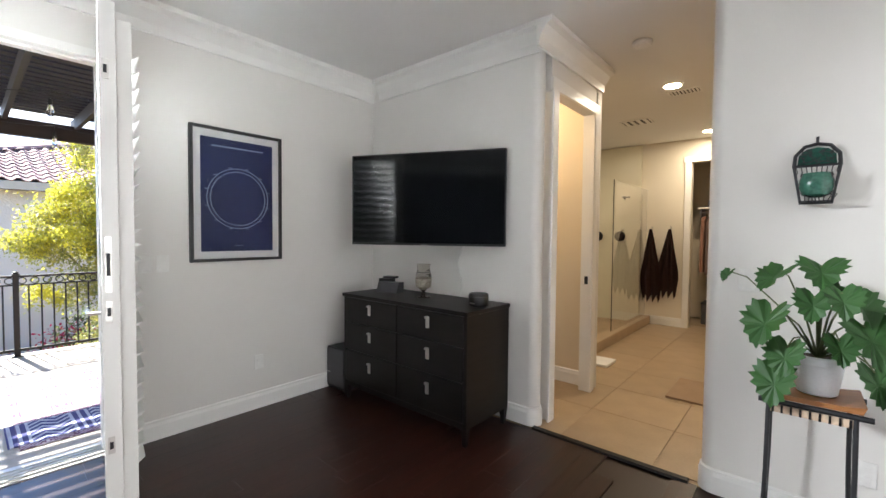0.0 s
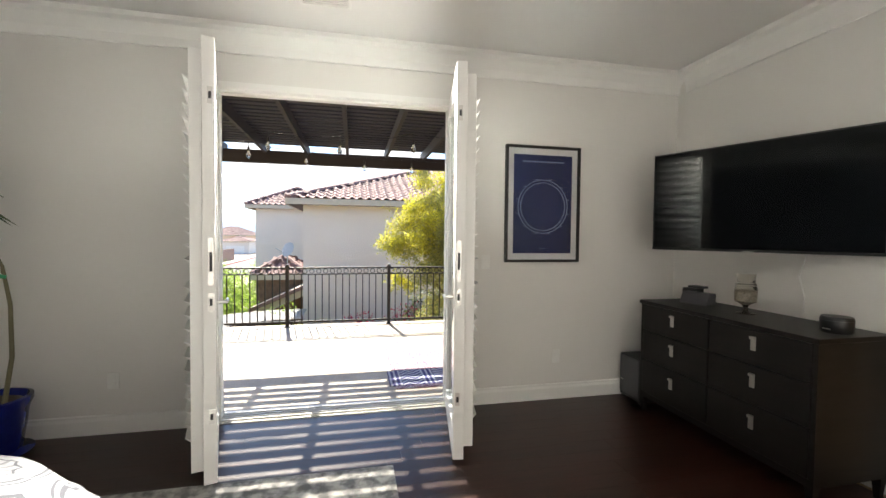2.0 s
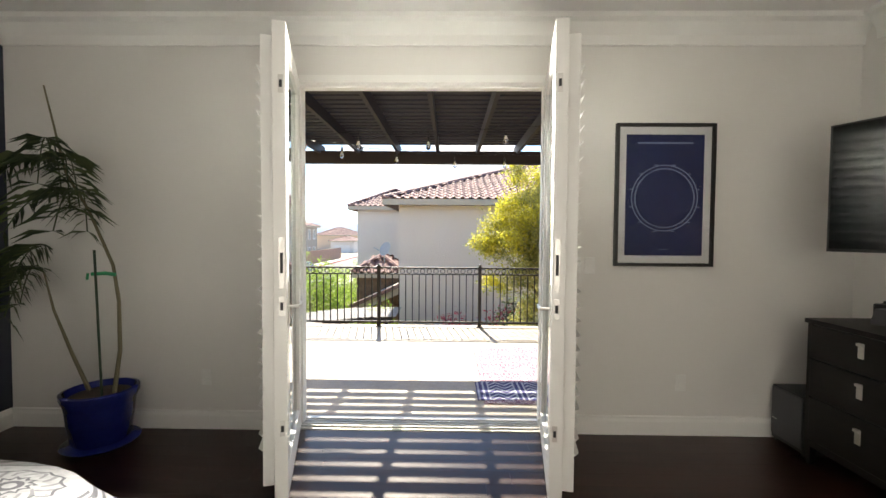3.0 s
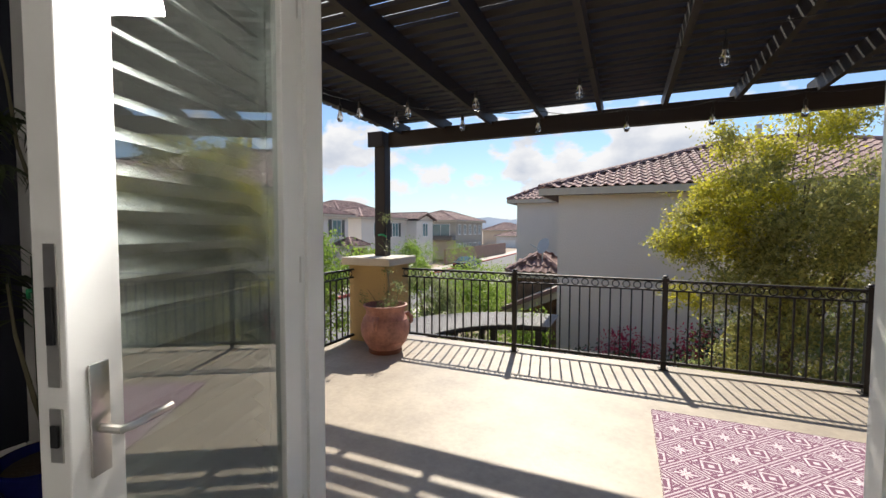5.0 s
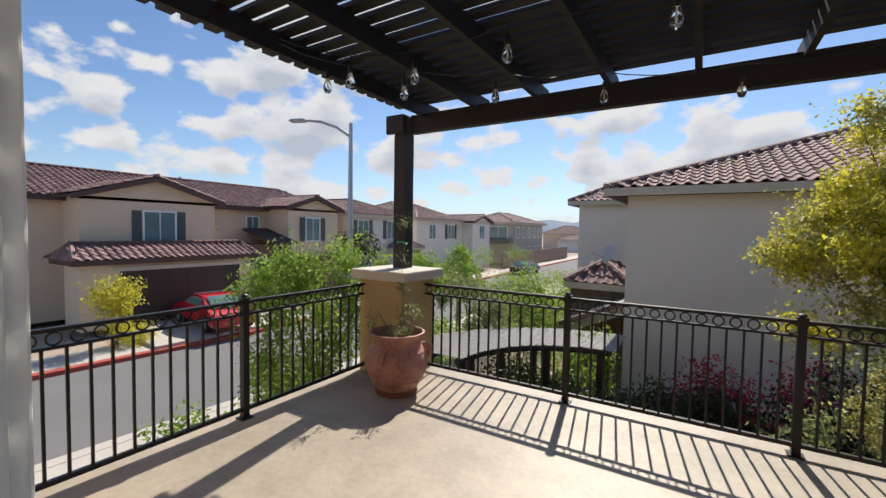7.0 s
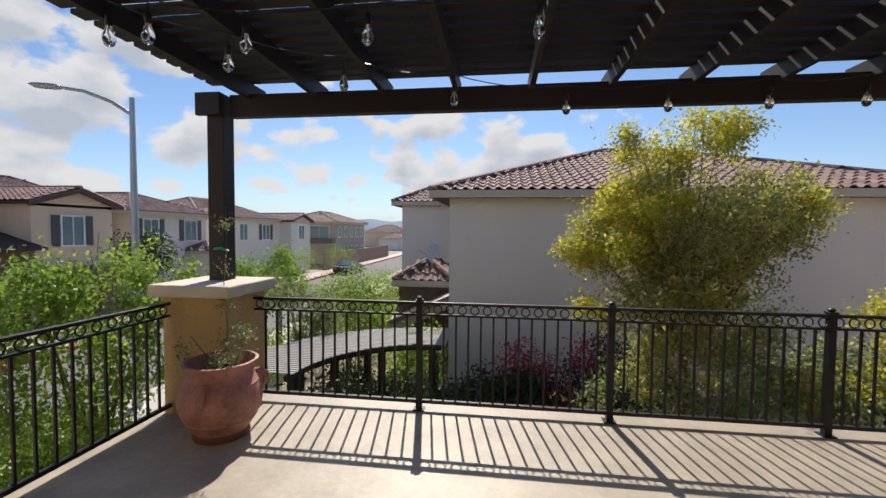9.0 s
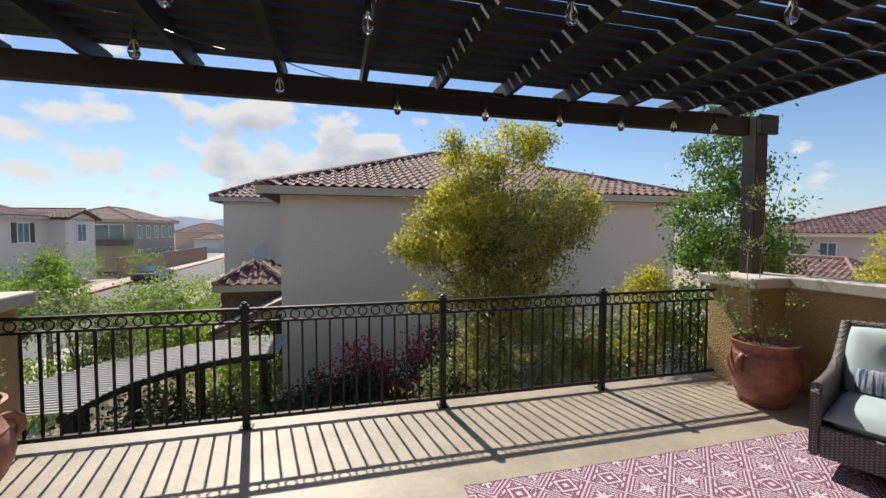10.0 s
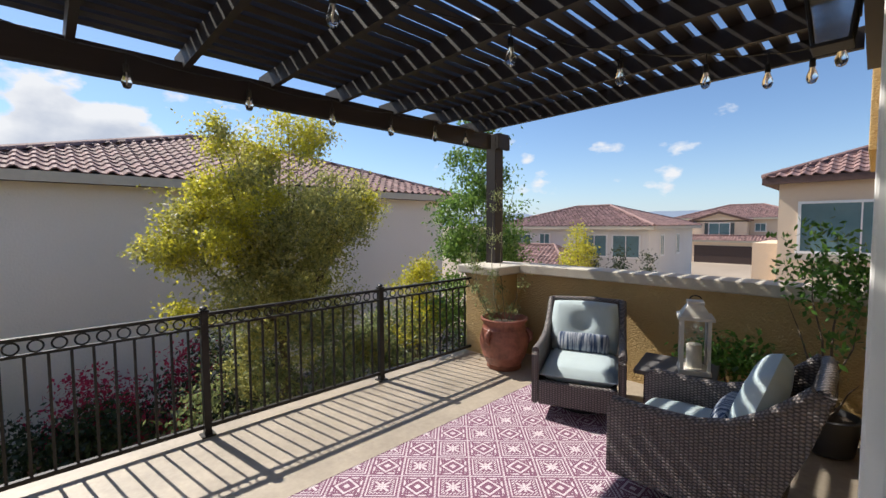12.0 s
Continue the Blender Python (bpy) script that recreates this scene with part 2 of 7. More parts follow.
def bed_medallion(nt, x, y):
    a, b = cell(nt, x, 0.46), cell(nt, y, 0.46)
    r = mathn(nt, "POWER", mathn(nt, "ADD", mathn(nt, "MULTIPLY", a, a), mathn(nt, "MULTIPLY", b, b)), 0.5)
    ang = mathn(nt, "ARCTAN2", b, a)
    wob = mathn(nt, "ADD", r, mathn(nt, "MULTIPLY", mathn(nt, "ABSOLUTE", mathn(nt, "SINE", mathn(nt, "MULTIPLY", ang, 6.0))), 0.03))
    line = 0.0
    for base, r0, w in ((r, 0.05, 0.016), (wob, 0.12, 0.012), (wob, 0.26, 0.009), (r, 0.40, 0.012), (r, 0.445, 0.009), (wob, 0.60, 0.02)):
        line = mathn(nt, "MAXIMUM", line, mathn(nt, "LESS_THAN", mathn(nt, "ABSOLUTE", mathn(nt, "SUBTRACT", base, r0)), w))
    scroll = mathn(nt, "GREATER_THAN", mathn(nt, "SINE", mathn(nt, "ADD", mathn(nt, "MULTIPLY", ang, 16.0), mathn(nt, "MULTIPLY", r, 60.0))), 0.55)
    zone = mathn(nt, "LESS_THAN", mathn(nt, "ABSOLUTE", mathn(nt, "SUBTRACT", r, 0.19)), 0.045)
    return mathn(nt, "SUBTRACT", 1.0, mathn(nt, "MAXIMUM", line, mathn(nt, "MULTIPLY", mathn(nt, "MULTIPLY", scroll, zone), 0.6)), True)


def rug_mottle(nt, x, y):
    n = nt.nodes.new("ShaderNodeTexNoise")
    n.inputs["Scale"].default_value, n.inputs["Detail"].default_value = 14, 6
    nt.links.new(nt.nodes.new("ShaderNodeTexCoord").outputs["Object"], n.inputs["Vector"])
    return mathn(nt, "MULTIPLY", mathn(nt, "SUBTRACT", n.outputs[0], 0.4), 5.0, True)


def pillow_stripe(nt, x, y):
    n = nt.nodes.new("ShaderNodeTexNoise")
    n.inputs["Scale"].default_value, n.inputs["Detail"].default_value = 60, 3
    mp = nt.nodes.new("ShaderNodeMapping")
    mp.inputs["Scale"].default_value = (1, 0.08, 0.08)
    nt.links.new(nt.nodes.new("ShaderNodeTexCoord").outputs["Object"], mp.inputs[0])
    nt.links.new(mp.outputs[0], n.inputs["Vector"])
    return mathn(nt, "MULTIPLY", mathn(nt, "SUBTRACT", n.outputs[0], 0.42), 6.0, True)


def wicker_material():
    m = material("wicker", (0.10, 0.085, 0.075), 0.5, bump=0)
    nt = m.node_tree
    p = nt.nodes["Principled BSDF"]
    tc, sp = nt.nodes.new("ShaderNodeTexCoord"), nt.nodes.new("ShaderNodeSeparateXYZ")
    nt.links.new(tc.outputs["Object"], sp.inputs[0])
    u = mathn(nt, "ADD", sp.outputs[0], mathn(nt, "MULTIPLY", sp.outputs[1], 1.0))
    col = mathn(nt, "FLOOR", mathn(nt, "DIVIDE", u, 0.023))
    ph = mathn(nt, "MULTIPLY", mathn(nt, "MODULO", mathn(nt, "ABSOLUTE", col), 2.0), math.pi)
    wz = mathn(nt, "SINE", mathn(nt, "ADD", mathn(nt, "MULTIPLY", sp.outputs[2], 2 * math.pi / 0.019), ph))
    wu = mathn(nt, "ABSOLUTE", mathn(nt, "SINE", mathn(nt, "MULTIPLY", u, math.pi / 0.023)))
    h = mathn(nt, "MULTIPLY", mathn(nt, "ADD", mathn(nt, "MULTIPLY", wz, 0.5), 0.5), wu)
    # shade between strands mixed into the colour: hollows dark by the relief height
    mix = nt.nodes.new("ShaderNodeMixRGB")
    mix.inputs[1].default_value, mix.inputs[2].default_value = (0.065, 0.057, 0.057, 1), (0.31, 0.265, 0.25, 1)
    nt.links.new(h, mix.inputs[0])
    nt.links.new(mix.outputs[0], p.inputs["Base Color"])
    bp = nt.nodes.new("ShaderNodeBump")
    bp.inputs["Strength"].default_value, bp.inputs["Distance"].default_value = 0.9, 0.006
    nt.links.new(h, bp.inputs["Height"])
    nt.links.new(bp.outputs[0], p.inputs["Normal"])
    return m


PAINT = material("wall_paint", (0.74, 0.72, 0.685), 0.55, scale=1.2, vary=0.02, fine=160, bump=0.12, depth=0.002)
TRIM = material("white_trim", (0.82, 0.81, 0.78), 0.35, scale=3, vary=0.015, bump=0.02)
CEIL = material("ceiling_paint", (0.76, 0.75, 0.73), 0.8, scale=1.5, vary=0.02, fine=120, bump=0.15, depth=0.003)
NAVY = material("navy_paint", (0.022, 0.026, 0.045), 0.5, scale=2, vary=0.06)
WARM = material("bath_paint", (0.72, 0.62, 0.46), 0.6, scale=1.5, vary=0.02)
PLANK = streaky("dark_floor_wood", (0.042, 0.013, 0.008), (0.015, 0.005, 0.004), (28, 1.6, 28), rough=0.30, coat=0.06, objrand=0.15, bump=0.03)
FLOORBASE = material("floor_base", (0.020, 0.008, 0.006), 0.4)
TILE = material("travertine", (0.37, 0.27, 0.165), 0.35, scale=5, vary=0.12, fine=60, bump=0.05, objrand=0.06)
GROUT = material("grout", (0.33, 0.245, 0.155), 0.85)
DARKWOOD = streaky("black_brown_wood", (0.012, 0.0095, 0.009), (0.005, 0.004, 0.004), (3, 3, 22), rough=0.40, bump=0.05)
for dim, shine in ((PLANK, 0.36), (DARKWOOD, 0.24)):
    dim.node_tree.nodes["Principled BSDF"].inputs["Specular IOR Level"].default_value = shine
METAL = material("brushed_metal", (0.62, 0.60, 0.57), 0.28, 1.0, scale=20, vary=0.05, bump=0.03)
BLACKPL = material("black_plastic", (0.012, 0.012, 0.013), 0.35, scale=20, vary=0.1, bump=0.03)
SCREEN = material("tv_screen", (0.004, 0.005, 0.006), 0.08, scale=2, vary=0.05, bump=0, spec=0.3)
GREYPL = material("grey_plastic", (0.06, 0.06, 0.065), 0.4, bump=0.03)
WHITEPL = material("white_plastic", (0.78, 0.77, 0.74), 0.35, bump=0.02)
DOORGLASS = glassy("tinted_door_glass", (0.72, 0.79, 0.77), ior=2.2)
PRINTGLASS = glassy("matt_picture_glass", (0.99, 0.99, 0.99), ior=1.16)
GLASS2 = glassy("clear_glass", (0.99, 0.99, 0.99))
JARGLASS = glassy("smoked_jar_glass", (0.72, 0.68, 0.62), 0.05)
BULBGLASS = glassy("bulb_glass", (1, 0.98, 0.95))
NAVYPRINT = material("navy_print", (0.012, 0.022, 0.10), 0.6, scale=6, vary=0.12)
PRINTLINE = material("pale_print", (0.26, 0.33, 0.50), 0.6)
MATBOARD = material("mat_board", (0.72, 0.72, 0.71), 0.7, vary=0.02)
BLUEPOT = material("cobalt_glaze", (0.012, 0.02, 0.16), 0.12, scale=6, vary=0.25, fine=40, bump=0.1, depth=0.006)
WHITEPOT = material("white_pot", (0.82, 0.84, 0.88), 0.35, bump=0.03)
SOIL = material("soil", (0.05, 0.035, 0.025), 0.95, fine=60, bump=0.9, depth=0.02)
STEM = material("green_stem", (0.10, 0.12, 0.045), 0.6)
CANE = material("palm_cane", (0.16, 0.14, 0.08), 0.7)
STAKE = material("green_stake", (0.03, 0.06, 0.03), 0.6)
TIE = material("green_tape", (0.02, 0.30, 0.12), 0.5)
PALMLEAF = leafy("palm_leaf", (0.10, 0.13, 0.05), (0.03, 0.05, 0.02))
PHILO = leafy("philodendron_leaf", (0.03, 0.095, 0.018), (0.010, 0.042, 0.010), 0.55, 0.2)
IRON = material("black_iron", (0.018, 0.018, 0.02), 0.5, 0.3, scale=30, vary=0.2, bump=0.2, depth=0.002)
AMBERWOOD = streaky("amber_wood", (0.36, 0.16, 0.05), (0.16, 0.06, 0.02), (3, 25, 25), rough=0.4)
CARVED = material("pale_carving", (0.55, 0.42, 0.30), 0.6, scale=30, vary=0.3)
GREENGLASS = material("green_lantern_glass", (0.018, 0.085, 0.06), 0.2, scale=60, vary=0.5, fine=120, bump=0.2)
CUPGLASS = material("pale_green_cup_glass", (0.035, 0.115, 0.08), 0.2, scale=40, vary=0.5, fine=90, bump=0.15)
# cover white darkened in its colour to offset direct light of the door lamp
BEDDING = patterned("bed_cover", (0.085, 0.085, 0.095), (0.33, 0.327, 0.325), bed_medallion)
RUGIN = patterned("grey_bedroom_rug", (0.14, 0.14, 0.14), (0.46, 0.45, 0.43), rug_mottle)
TOWEL = material("brown_towel", (0.05, 0.022, 0.018), 0.95, fine=200, bump=0.8, depth=0.006)
BATHMAT = material("tan_bath_mat", (0.36, 0.25, 0.16), 0.95, fine=200, bump=0.8, depth=0.006)
LAMPGLOW = glow("lamp_diffuser", (1.0, 0.78, 0.5), 14.0)
VENTDARK = material("vent_shadow", (0.10, 0.10, 0.10), 0.8)

CONCRETE = material("patio_concrete", (0.365, 0.31, 0.245), 0.5, scale=3.0, vary=0.24, fine=26, bump=0.25, depth=0.006)
STUCCO = material("tan_stucco", (0.52, 0.37, 0.17), 0.9, scale=2, vary=0.06, fine=55, bump=0.9, depth=0.02)
CAPST = material("painted_cap", (0.58, 0.53, 0.45), 0.75, scale=5, vary=0.12, fine=50, bump=0.4, depth=0.006)
TERRA = material("terracotta_rose", (0.40, 0.19, 0.15), 0.6, scale=7, vary=0.45, fine=30, bump=0.15, depth=0.006)
TERRA2 = material("terracotta_brown", (0.27, 0.10, 0.07), 0.42, scale=8, vary=0.5, fine=30, bump=0.15, depth=0.006)
TERRAIN = material("terracotta_dark", (0.20, 0.07, 0.04), 0.75, scale=5, vary=0.2)
RAILM = material("dark_bronze_rail", (0.022, 0.020, 0.020), 0.42, 0.4, scale=30, vary=0.15, bump=0.05)
PERGOLA = streaky("pergola_brown", (0.025, 0.0165, 0.0145), (0.014, 0.0098, 0.0085), (18, 2, 18), rough=0.6, bump=0.12)
WICKER = wicker_material()
CUSHION = material("pale_blue_cushion", (0.46, 0.55, 0.575), 0.9, scale=7, vary=0.06, fine=300, bump=0.4, depth=0.003)
PILLOW = patterned("striped_pillow", (0.03, 0.055, 0.12), (0.42, 0.45, 0.50), pillow_stripe)
RUGOUT = patterned("plum_outdoor_rug", (0.195, 0.082, 0.14), (0.66, 0.58, 0.62), rug_lattice)
DOORMAT = patterned("blue_door_mat", (0.05, 0.05, 0.17), (0.50, 0.52, 0.60), mat_zigzag)
LANTERNW = material("whitewashed_wood", (0.62, 0.60, 0.55), 0.7, scale=14, vary=0.12, bump=0.2)
CANDLE = material("candle_wax", (0.72, 0.68, 0.60), 0.5)
TABLETOP = material("grey_table_top", (0.12, 0.115, 0.115), 0.6, scale=10, vary=0.15)
HOUSEW = material("neighbour_stucco", (0.76, 0.69, 0.62), 0.9, scale=0.5, vary=0.05, fine=22, bump=0.5, depth=0.02)
HOUSEB = material("far_tan_stucco", (0.72, 0.57, 0.42), 0.9, scale=0.6, vary=0.05, fine=20, bump=0.4, depth=0.02)
HOUSEC = material("far_grey_stucco", (0.74, 0.70, 0.645), 0.9, scale=0.6, vary=0.05, fine=20, bump=0.4, depth=0.02)
TAUPE = material("taupe_stucco", (0.40, 0.37, 0.31), 0.9, scale=0.6, vary=0.05, fine=20, bump=0.4, depth=0.02)
RAKE = material("brown_rake_board", (0.10, 0.055, 0.045), 0.7)
FASCIA = material("cream_fascia", (0.52, 0.46, 0.37), 0.7)
ROOFT = material("clay_roof_tile", (0.27, 0.165, 0.15), 0.8, scale=9, vary=0.2, fine=60, bump=0.3, island=0.30)
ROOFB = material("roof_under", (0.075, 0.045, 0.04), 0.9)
ROOFP = material("clay_roof_tile_piece", (0.25, 0.145, 0.135), 0.8, scale=9, vary=0.2, fine=60, bump=0.3, objrand=0.30)
SHUTTER = material("green_grey_shutter", (0.075, 0.085, 0.08), 0.6)
PANE = material("far_window_pane", (0.13, 0.22, 0.23), 0.05, scale=0.8, vary=0.3, bump=0)
GARAGE = material("brown_garage_door", (0.055, 0.033, 0.027), 0.6)
STONEV = material("stone_veneer", (0.17, 0.11, 0.08), 0.9, scale=5, vary=0.4, fine=18, bump=0.8, depth=0.03)
STREET = material("asphalt", (0.17, 0.165, 0.165), 0.9, scale=0.6, vary=0.1, fine=30, bump=0.3)
WALKM = material("pale_pavement", (0.50, 0.46, 0.41), 0.85, scale=0.7, vary=0.08, fine=25)
GROUNDM = material("gravel_ground", (0.36, 0.29, 0.22), 0.95, scale=0.12, vary=0.3, fine=8, bump=0.6, depth=0.05)
KERBRED = material("red_kerb_paint", (0.42, 0.07, 0.05), 0.7)
CARPAINT = material("red_car_paint", (0.55, 0.012, 0.02), 0.25, bump=0, coat=1.0)
CARDARK = material("dark_car_paint", (0.02, 0.022, 0.025), 0.25, bump=0, coat=1.0)
TYRE = material("tyre_rubber", (0.015, 0.015, 0.015), 0.8)
STEEL = material("galvanised_steel", (0.42, 0.45, 0.48), 0.45, 0.7, scale=12, vary=0.1)
BARK = material("bark", (0.13, 0.10, 0.075), 0.9, scale=15, vary=0.3, fine=50, bump=0.8, depth=0.02)
L_YELLOW = leafy("yellow_green_leaf", (0.74, 0.67, 0.07), (0.36, 0.36, 0.06), trans=0.58)
L_SAGE = leafy("sage_yellow_leaf", (0.56, 0.53, 0.17), (0.23, 0.24, 0.09), trans=0.55)
L_GREEN = leafy("fresh_green_leaf", (0.36, 0.50, 0.08), (0.14, 0.23, 0.045), trans=0.55)
L_OLIVE = leafy("olive_leaf", (0.33, 0.37, 0.15), (0.12, 0.16, 0.07), trans=0.52)
L_MID = leafy("mid_green_leaf", (0.23, 0.37, 0.075), (0.07, 0.14, 0.03), trans=0.5)
L_DARK = leafy("dark_green_leaf", (0.06, 0.085, 0.025), (0.018, 0.03, 0.01))
L_PINK = leafy("magenta_bract", (0.68, 0.05, 0.11), (0.34, 0.02, 0.06), trans=0.5)
# haze of distance put into the hills' base colour
HILL = material("haze_blue_hills", (0.20, 0.25, 0.33), 1.0, scale=0.004, vary=0.2, bump=0)
SLATW = material("pale_slat", (0.38, 0.365, 0.36), 0.6)
DISH = material("dish_grey", (0.45, 0.45, 0.46), 0.5)


# ---- mesh helpers ----
def box(bm, x0, x1, y0, y1, z0, z1, bevel=0.0):
    v = [bm.verts.new((x, y, z)) for z in (z0, z1) for x, y in ((x0, y0), (x1, y0), (x1, y1), (x0, y1))]
    fs = [bm.faces.new([v[i] for i in q]) for q in ((3, 2, 1, 0), (4, 5, 6, 7), (0, 1, 5, 4), (1, 2, 6, 5), (2, 3, 7, 6), (3, 0, 4, 7))]
    if bevel:
        es = list({e for f in fs for e in f.edges})
        bmesh.ops.bevel(bm, geom=es, offset=bevel, segments=2, affect="EDGES", profile=0.5)
    return bm


def one_box(*a, bevel=0.0):
    return box(bmesh.new(), *a, bevel=bevel)


def basis(d):
    d = Vector(d).normalized()
    a = d.orthogonal().normalized()
    return a, d.cross(a)


def tube(bm, pts, radii, n=8, cap=True):
    """A round bar along points, with a radius for each or for all."""
    pts = [Vector(p) for p in pts]
    if isinstance(radii, (int, float)):
        radii = [radii] * len(pts)
    rings, a0 = [], None
    for i, p in enumerate(pts):
        d = pts[min(i + 1, len(pts) - 1)] - pts[max(i - 1, 0)]
        a, b = basis(d)
        if a0 is not None:
            a = (a0 - d.normalized() * a0.dot(d.normalized())).normalized()
            b = d.normalized().cross(a)
        a0 = a
        rings.append([bm.verts.new(p + (a * math.cos(2 * math.pi * k / n) + b * math.sin(2 * math.pi * k / n)) * radii[i]) for k in range(n)])
    for r, s in zip(rings, rings[1:]):
        for k in range(n):
            bm.faces.new((r[k], r[(k + 1) % n], s[(k + 1) % n], s[k]))
    if cap:
        bm.faces.new(rings[0][::-1])
        bm.faces.new(rings[-1])
    return bm


def lathe(bm, profile, n=32, at=(0, 0, 0)):
    """Turned about z from (radius, height) pairs."""
    at, rings = Vector(at), []
    for r, z in profile:
        rings.append([bm.verts.new(at + Vector((r * math.cos(2 * math.pi * k / n), r * math.sin(2 * math.pi * k / n), z))) for k in range(n)])
    for r, s in zip(rings, rings[1:]):
        for k in range(n):
            bm.faces.new((r[k], r[(k + 1) % n], s[(k + 1) % n], s[k]))
    bm.faces.new(rings[0][::-1])
    bm.faces.new(rings[-1])
    return bm


def prism(bm, poly, axis, a, b):
    """A polygon, given in the two other axes, drawn out along axis from a to b."""
    def at(u, v, w):
        return {"x": (w, u, v), "y": (u, w, v), "z": (u, v, w)}[axis]
    lo, hi = [bm.verts.new(at(u, v, a)) for u, v in poly], [bm.verts.new(at(u, v, b)) for u, v in poly]
    n = len(poly)
    bm.faces.new(lo[::-1])
    bm.faces.new(hi)
    for k in range(n):
        bm.faces.new((lo[k], lo[(k + 1) % n], hi[(k + 1) % n], hi[k]))
    return bm


def pad(bm, sx, sy, sz, puff=0.35, n=10):
    """A cushion about the origin, rounded at the edges and fuller in the middle."""
    grid = {}
    for side in (1, -1):
        for i in range(n + 1):
            for j in range(n + 1):
                u, v = 2 * i / n - 1, 2 * j / n - 1
                edge = (1 - abs(u) ** 6) * (1 - abs(v) ** 6)
                z = side * sz / 2 * (max(edge, 0) ** 0.4) * (1 - puff + puff * (1 - u * u) * (1 - v * v))
                corner = 1 - 0.06 * (u * u * v * v)
                if edge < 1e-6 and side < 0:
                    grid[(side, i, j)] = grid[(1, i, j)]
                else:
                    grid[(side, i, j)] = bm.verts.new((u * sx / 2 * corner, v * sy / 2 * corner, z))
        for i in range(n):
            for j in range(n):
                q = [grid[(side, i + a, j + b)] for a, b in ((0, 0), (1, 0), (1, 1), (0, 1))]
                bm.faces.new(q if side > 0 else q[::-1])
    return bm


def mesh_of(name, bm, mat, smooth=False):
    bmesh.ops.recalc_face_normals(bm, faces=bm.faces)
    me = bpy.data.meshes.new(name)
    bm.to_mesh(me)
    bm.free()
    me.materials.append(mat)
    if smooth:
        me.polygons.foreach_set("use_smooth", [True] * len(me.polygons))
        me.set_sharp_from_angle(angle=radians(40))
    return me


def part(name, bm, mat, parent=None, label="", smooth=False, m=None):
    """One mesh object from a bmesh, under a thing or a part."""
    ob = new(name, mesh_of(name, bm, mat, smooth))
    ob.parent = parent
    if m is not None:
        ob.matrix_basis = m
    return tagged(ob, label)


def share(name, mesh, parent, m, label=""):
    """Another object on a mesh already made."""
    ob = new(name, mesh)
    ob.parent = parent
    ob.matrix_basis = m
    return tagged(ob, label)


def raw(name, verts, faces, mat, parent=None, smooth=False):
    me = bpy.data.meshes.new(name)
    me.from_pydata(verts, [], faces)
    me.materials.append(mat)
    if smooth:
        me.polygons.foreach_set("use_smooth", [True] * len(me.polygons))
    ob = new(name, me)
    ob.parent = parent
    return ob


def thing(name, m, label, category, group="", kind=""):
    ob = new(name)
    ob.empty_display_size = 0.1
    ob.matrix_basis = m
    return tagged(ob, label, category, group, kind)


def setting(name, bm, mat, label, category, smooth=False):
    return tagged(part(name, bm, mat, smooth=smooth), label, category, kind="structure")


# ---- the large structure ----
XI, XE = -3.07, -3.24            # the door wall's faces
YN, YS, XB = 2.97, -2.97, 3.2    # north, south and back of the bedroom
H = 2.88                         # ceiling
PF = -0.095                      # patio floor
OY0, OY1, OZ = -0.95, 0.89, 2.50  # rough opening of the doors
GZ, HZ = -3.0, -3.4               # ground below; foot of the nearer houses

bm = bmesh.new()
box(bm, XE, XI, -5.2, OY0, -0.3, H + 0.6)
box(bm, XE, XI, OY1, 8.8, -0.3, H + 0.6)
box(bm, XE, XI, OY0, OY1, OZ, H + 0.6)
box(bm, XE, XI, OY0, OY1, -0.3, -0.02)
wall_w = setting("wall_west", bm, PAINT, "off-white painted bedroom wall with patio door opening", "wall")
bm = bmesh.new()
box(bm, XE - 0.012, XE - 0.001, -5.2, OY0 - 0.07, -0.3, H + 0.6)
box(bm, XE - 0.012, XE - 0.001, OY1 + 0.07, 8.2, -0.3, H + 0.6)
box(bm, XE - 0.012, XE - 0.001, OY0 - 0.07, OY1 + 0.07, OZ + 0.07, H + 0.6)
setting("wall_west_outside", bm, STUCCO, "tan stucco outside face of the house wall", "wall")
setting("wall_north", one_box(XI, -1.30, YN, YN + 0.13, 0, H), PAINT, "off-white painted wall behind the television", "wall")
bm = bmesh.new()
lathe(bm, [(0.065, 0), (0.065, H)], 20, (-1.30, YN + 0.065, 0))
setting("wall_end", bm, PAINT, "rounded plaster end of the television wall", "wall", smooth=True)
setting("wall_north_2", one_box(-0.13, XB, 2.93, 3.06, 0, H), PAINT, "off-white painted wall behind the plant stand", "wall")
bm = bmesh.new()
lathe(bm, [(0.065, 0), (0.065, H)], 20, (-0.13, 2.995, 0))
setting("wall_end_2", bm, PAINT, "rounded plaster edge of the bathroom opening", "wall", smooth=True)
setting("wall_south", one_box(XI, XB, YS - 0.15, YS, 0, H), NAVY, "dark navy painted accent wall", "wall")
setting("wall_east", one_box(XB, XB + 0.15, YS - 0.15, 8.8, 0, H), PAINT, "off-white painted wall", "wall")
setting("ceiling", one_box(XE, XB + 0.15, YS - 0.3, 8.8, H, H + 0.2), CEIL, "matt white painted ceiling", "ceiling")
setting("floor", one_box(XI, XB, YS, 2.95, -0.2, -0.012), FLOORBASE, "dark stained wooden plank floor", "floor")
floor_ob = bpy.data.objects["floor"]

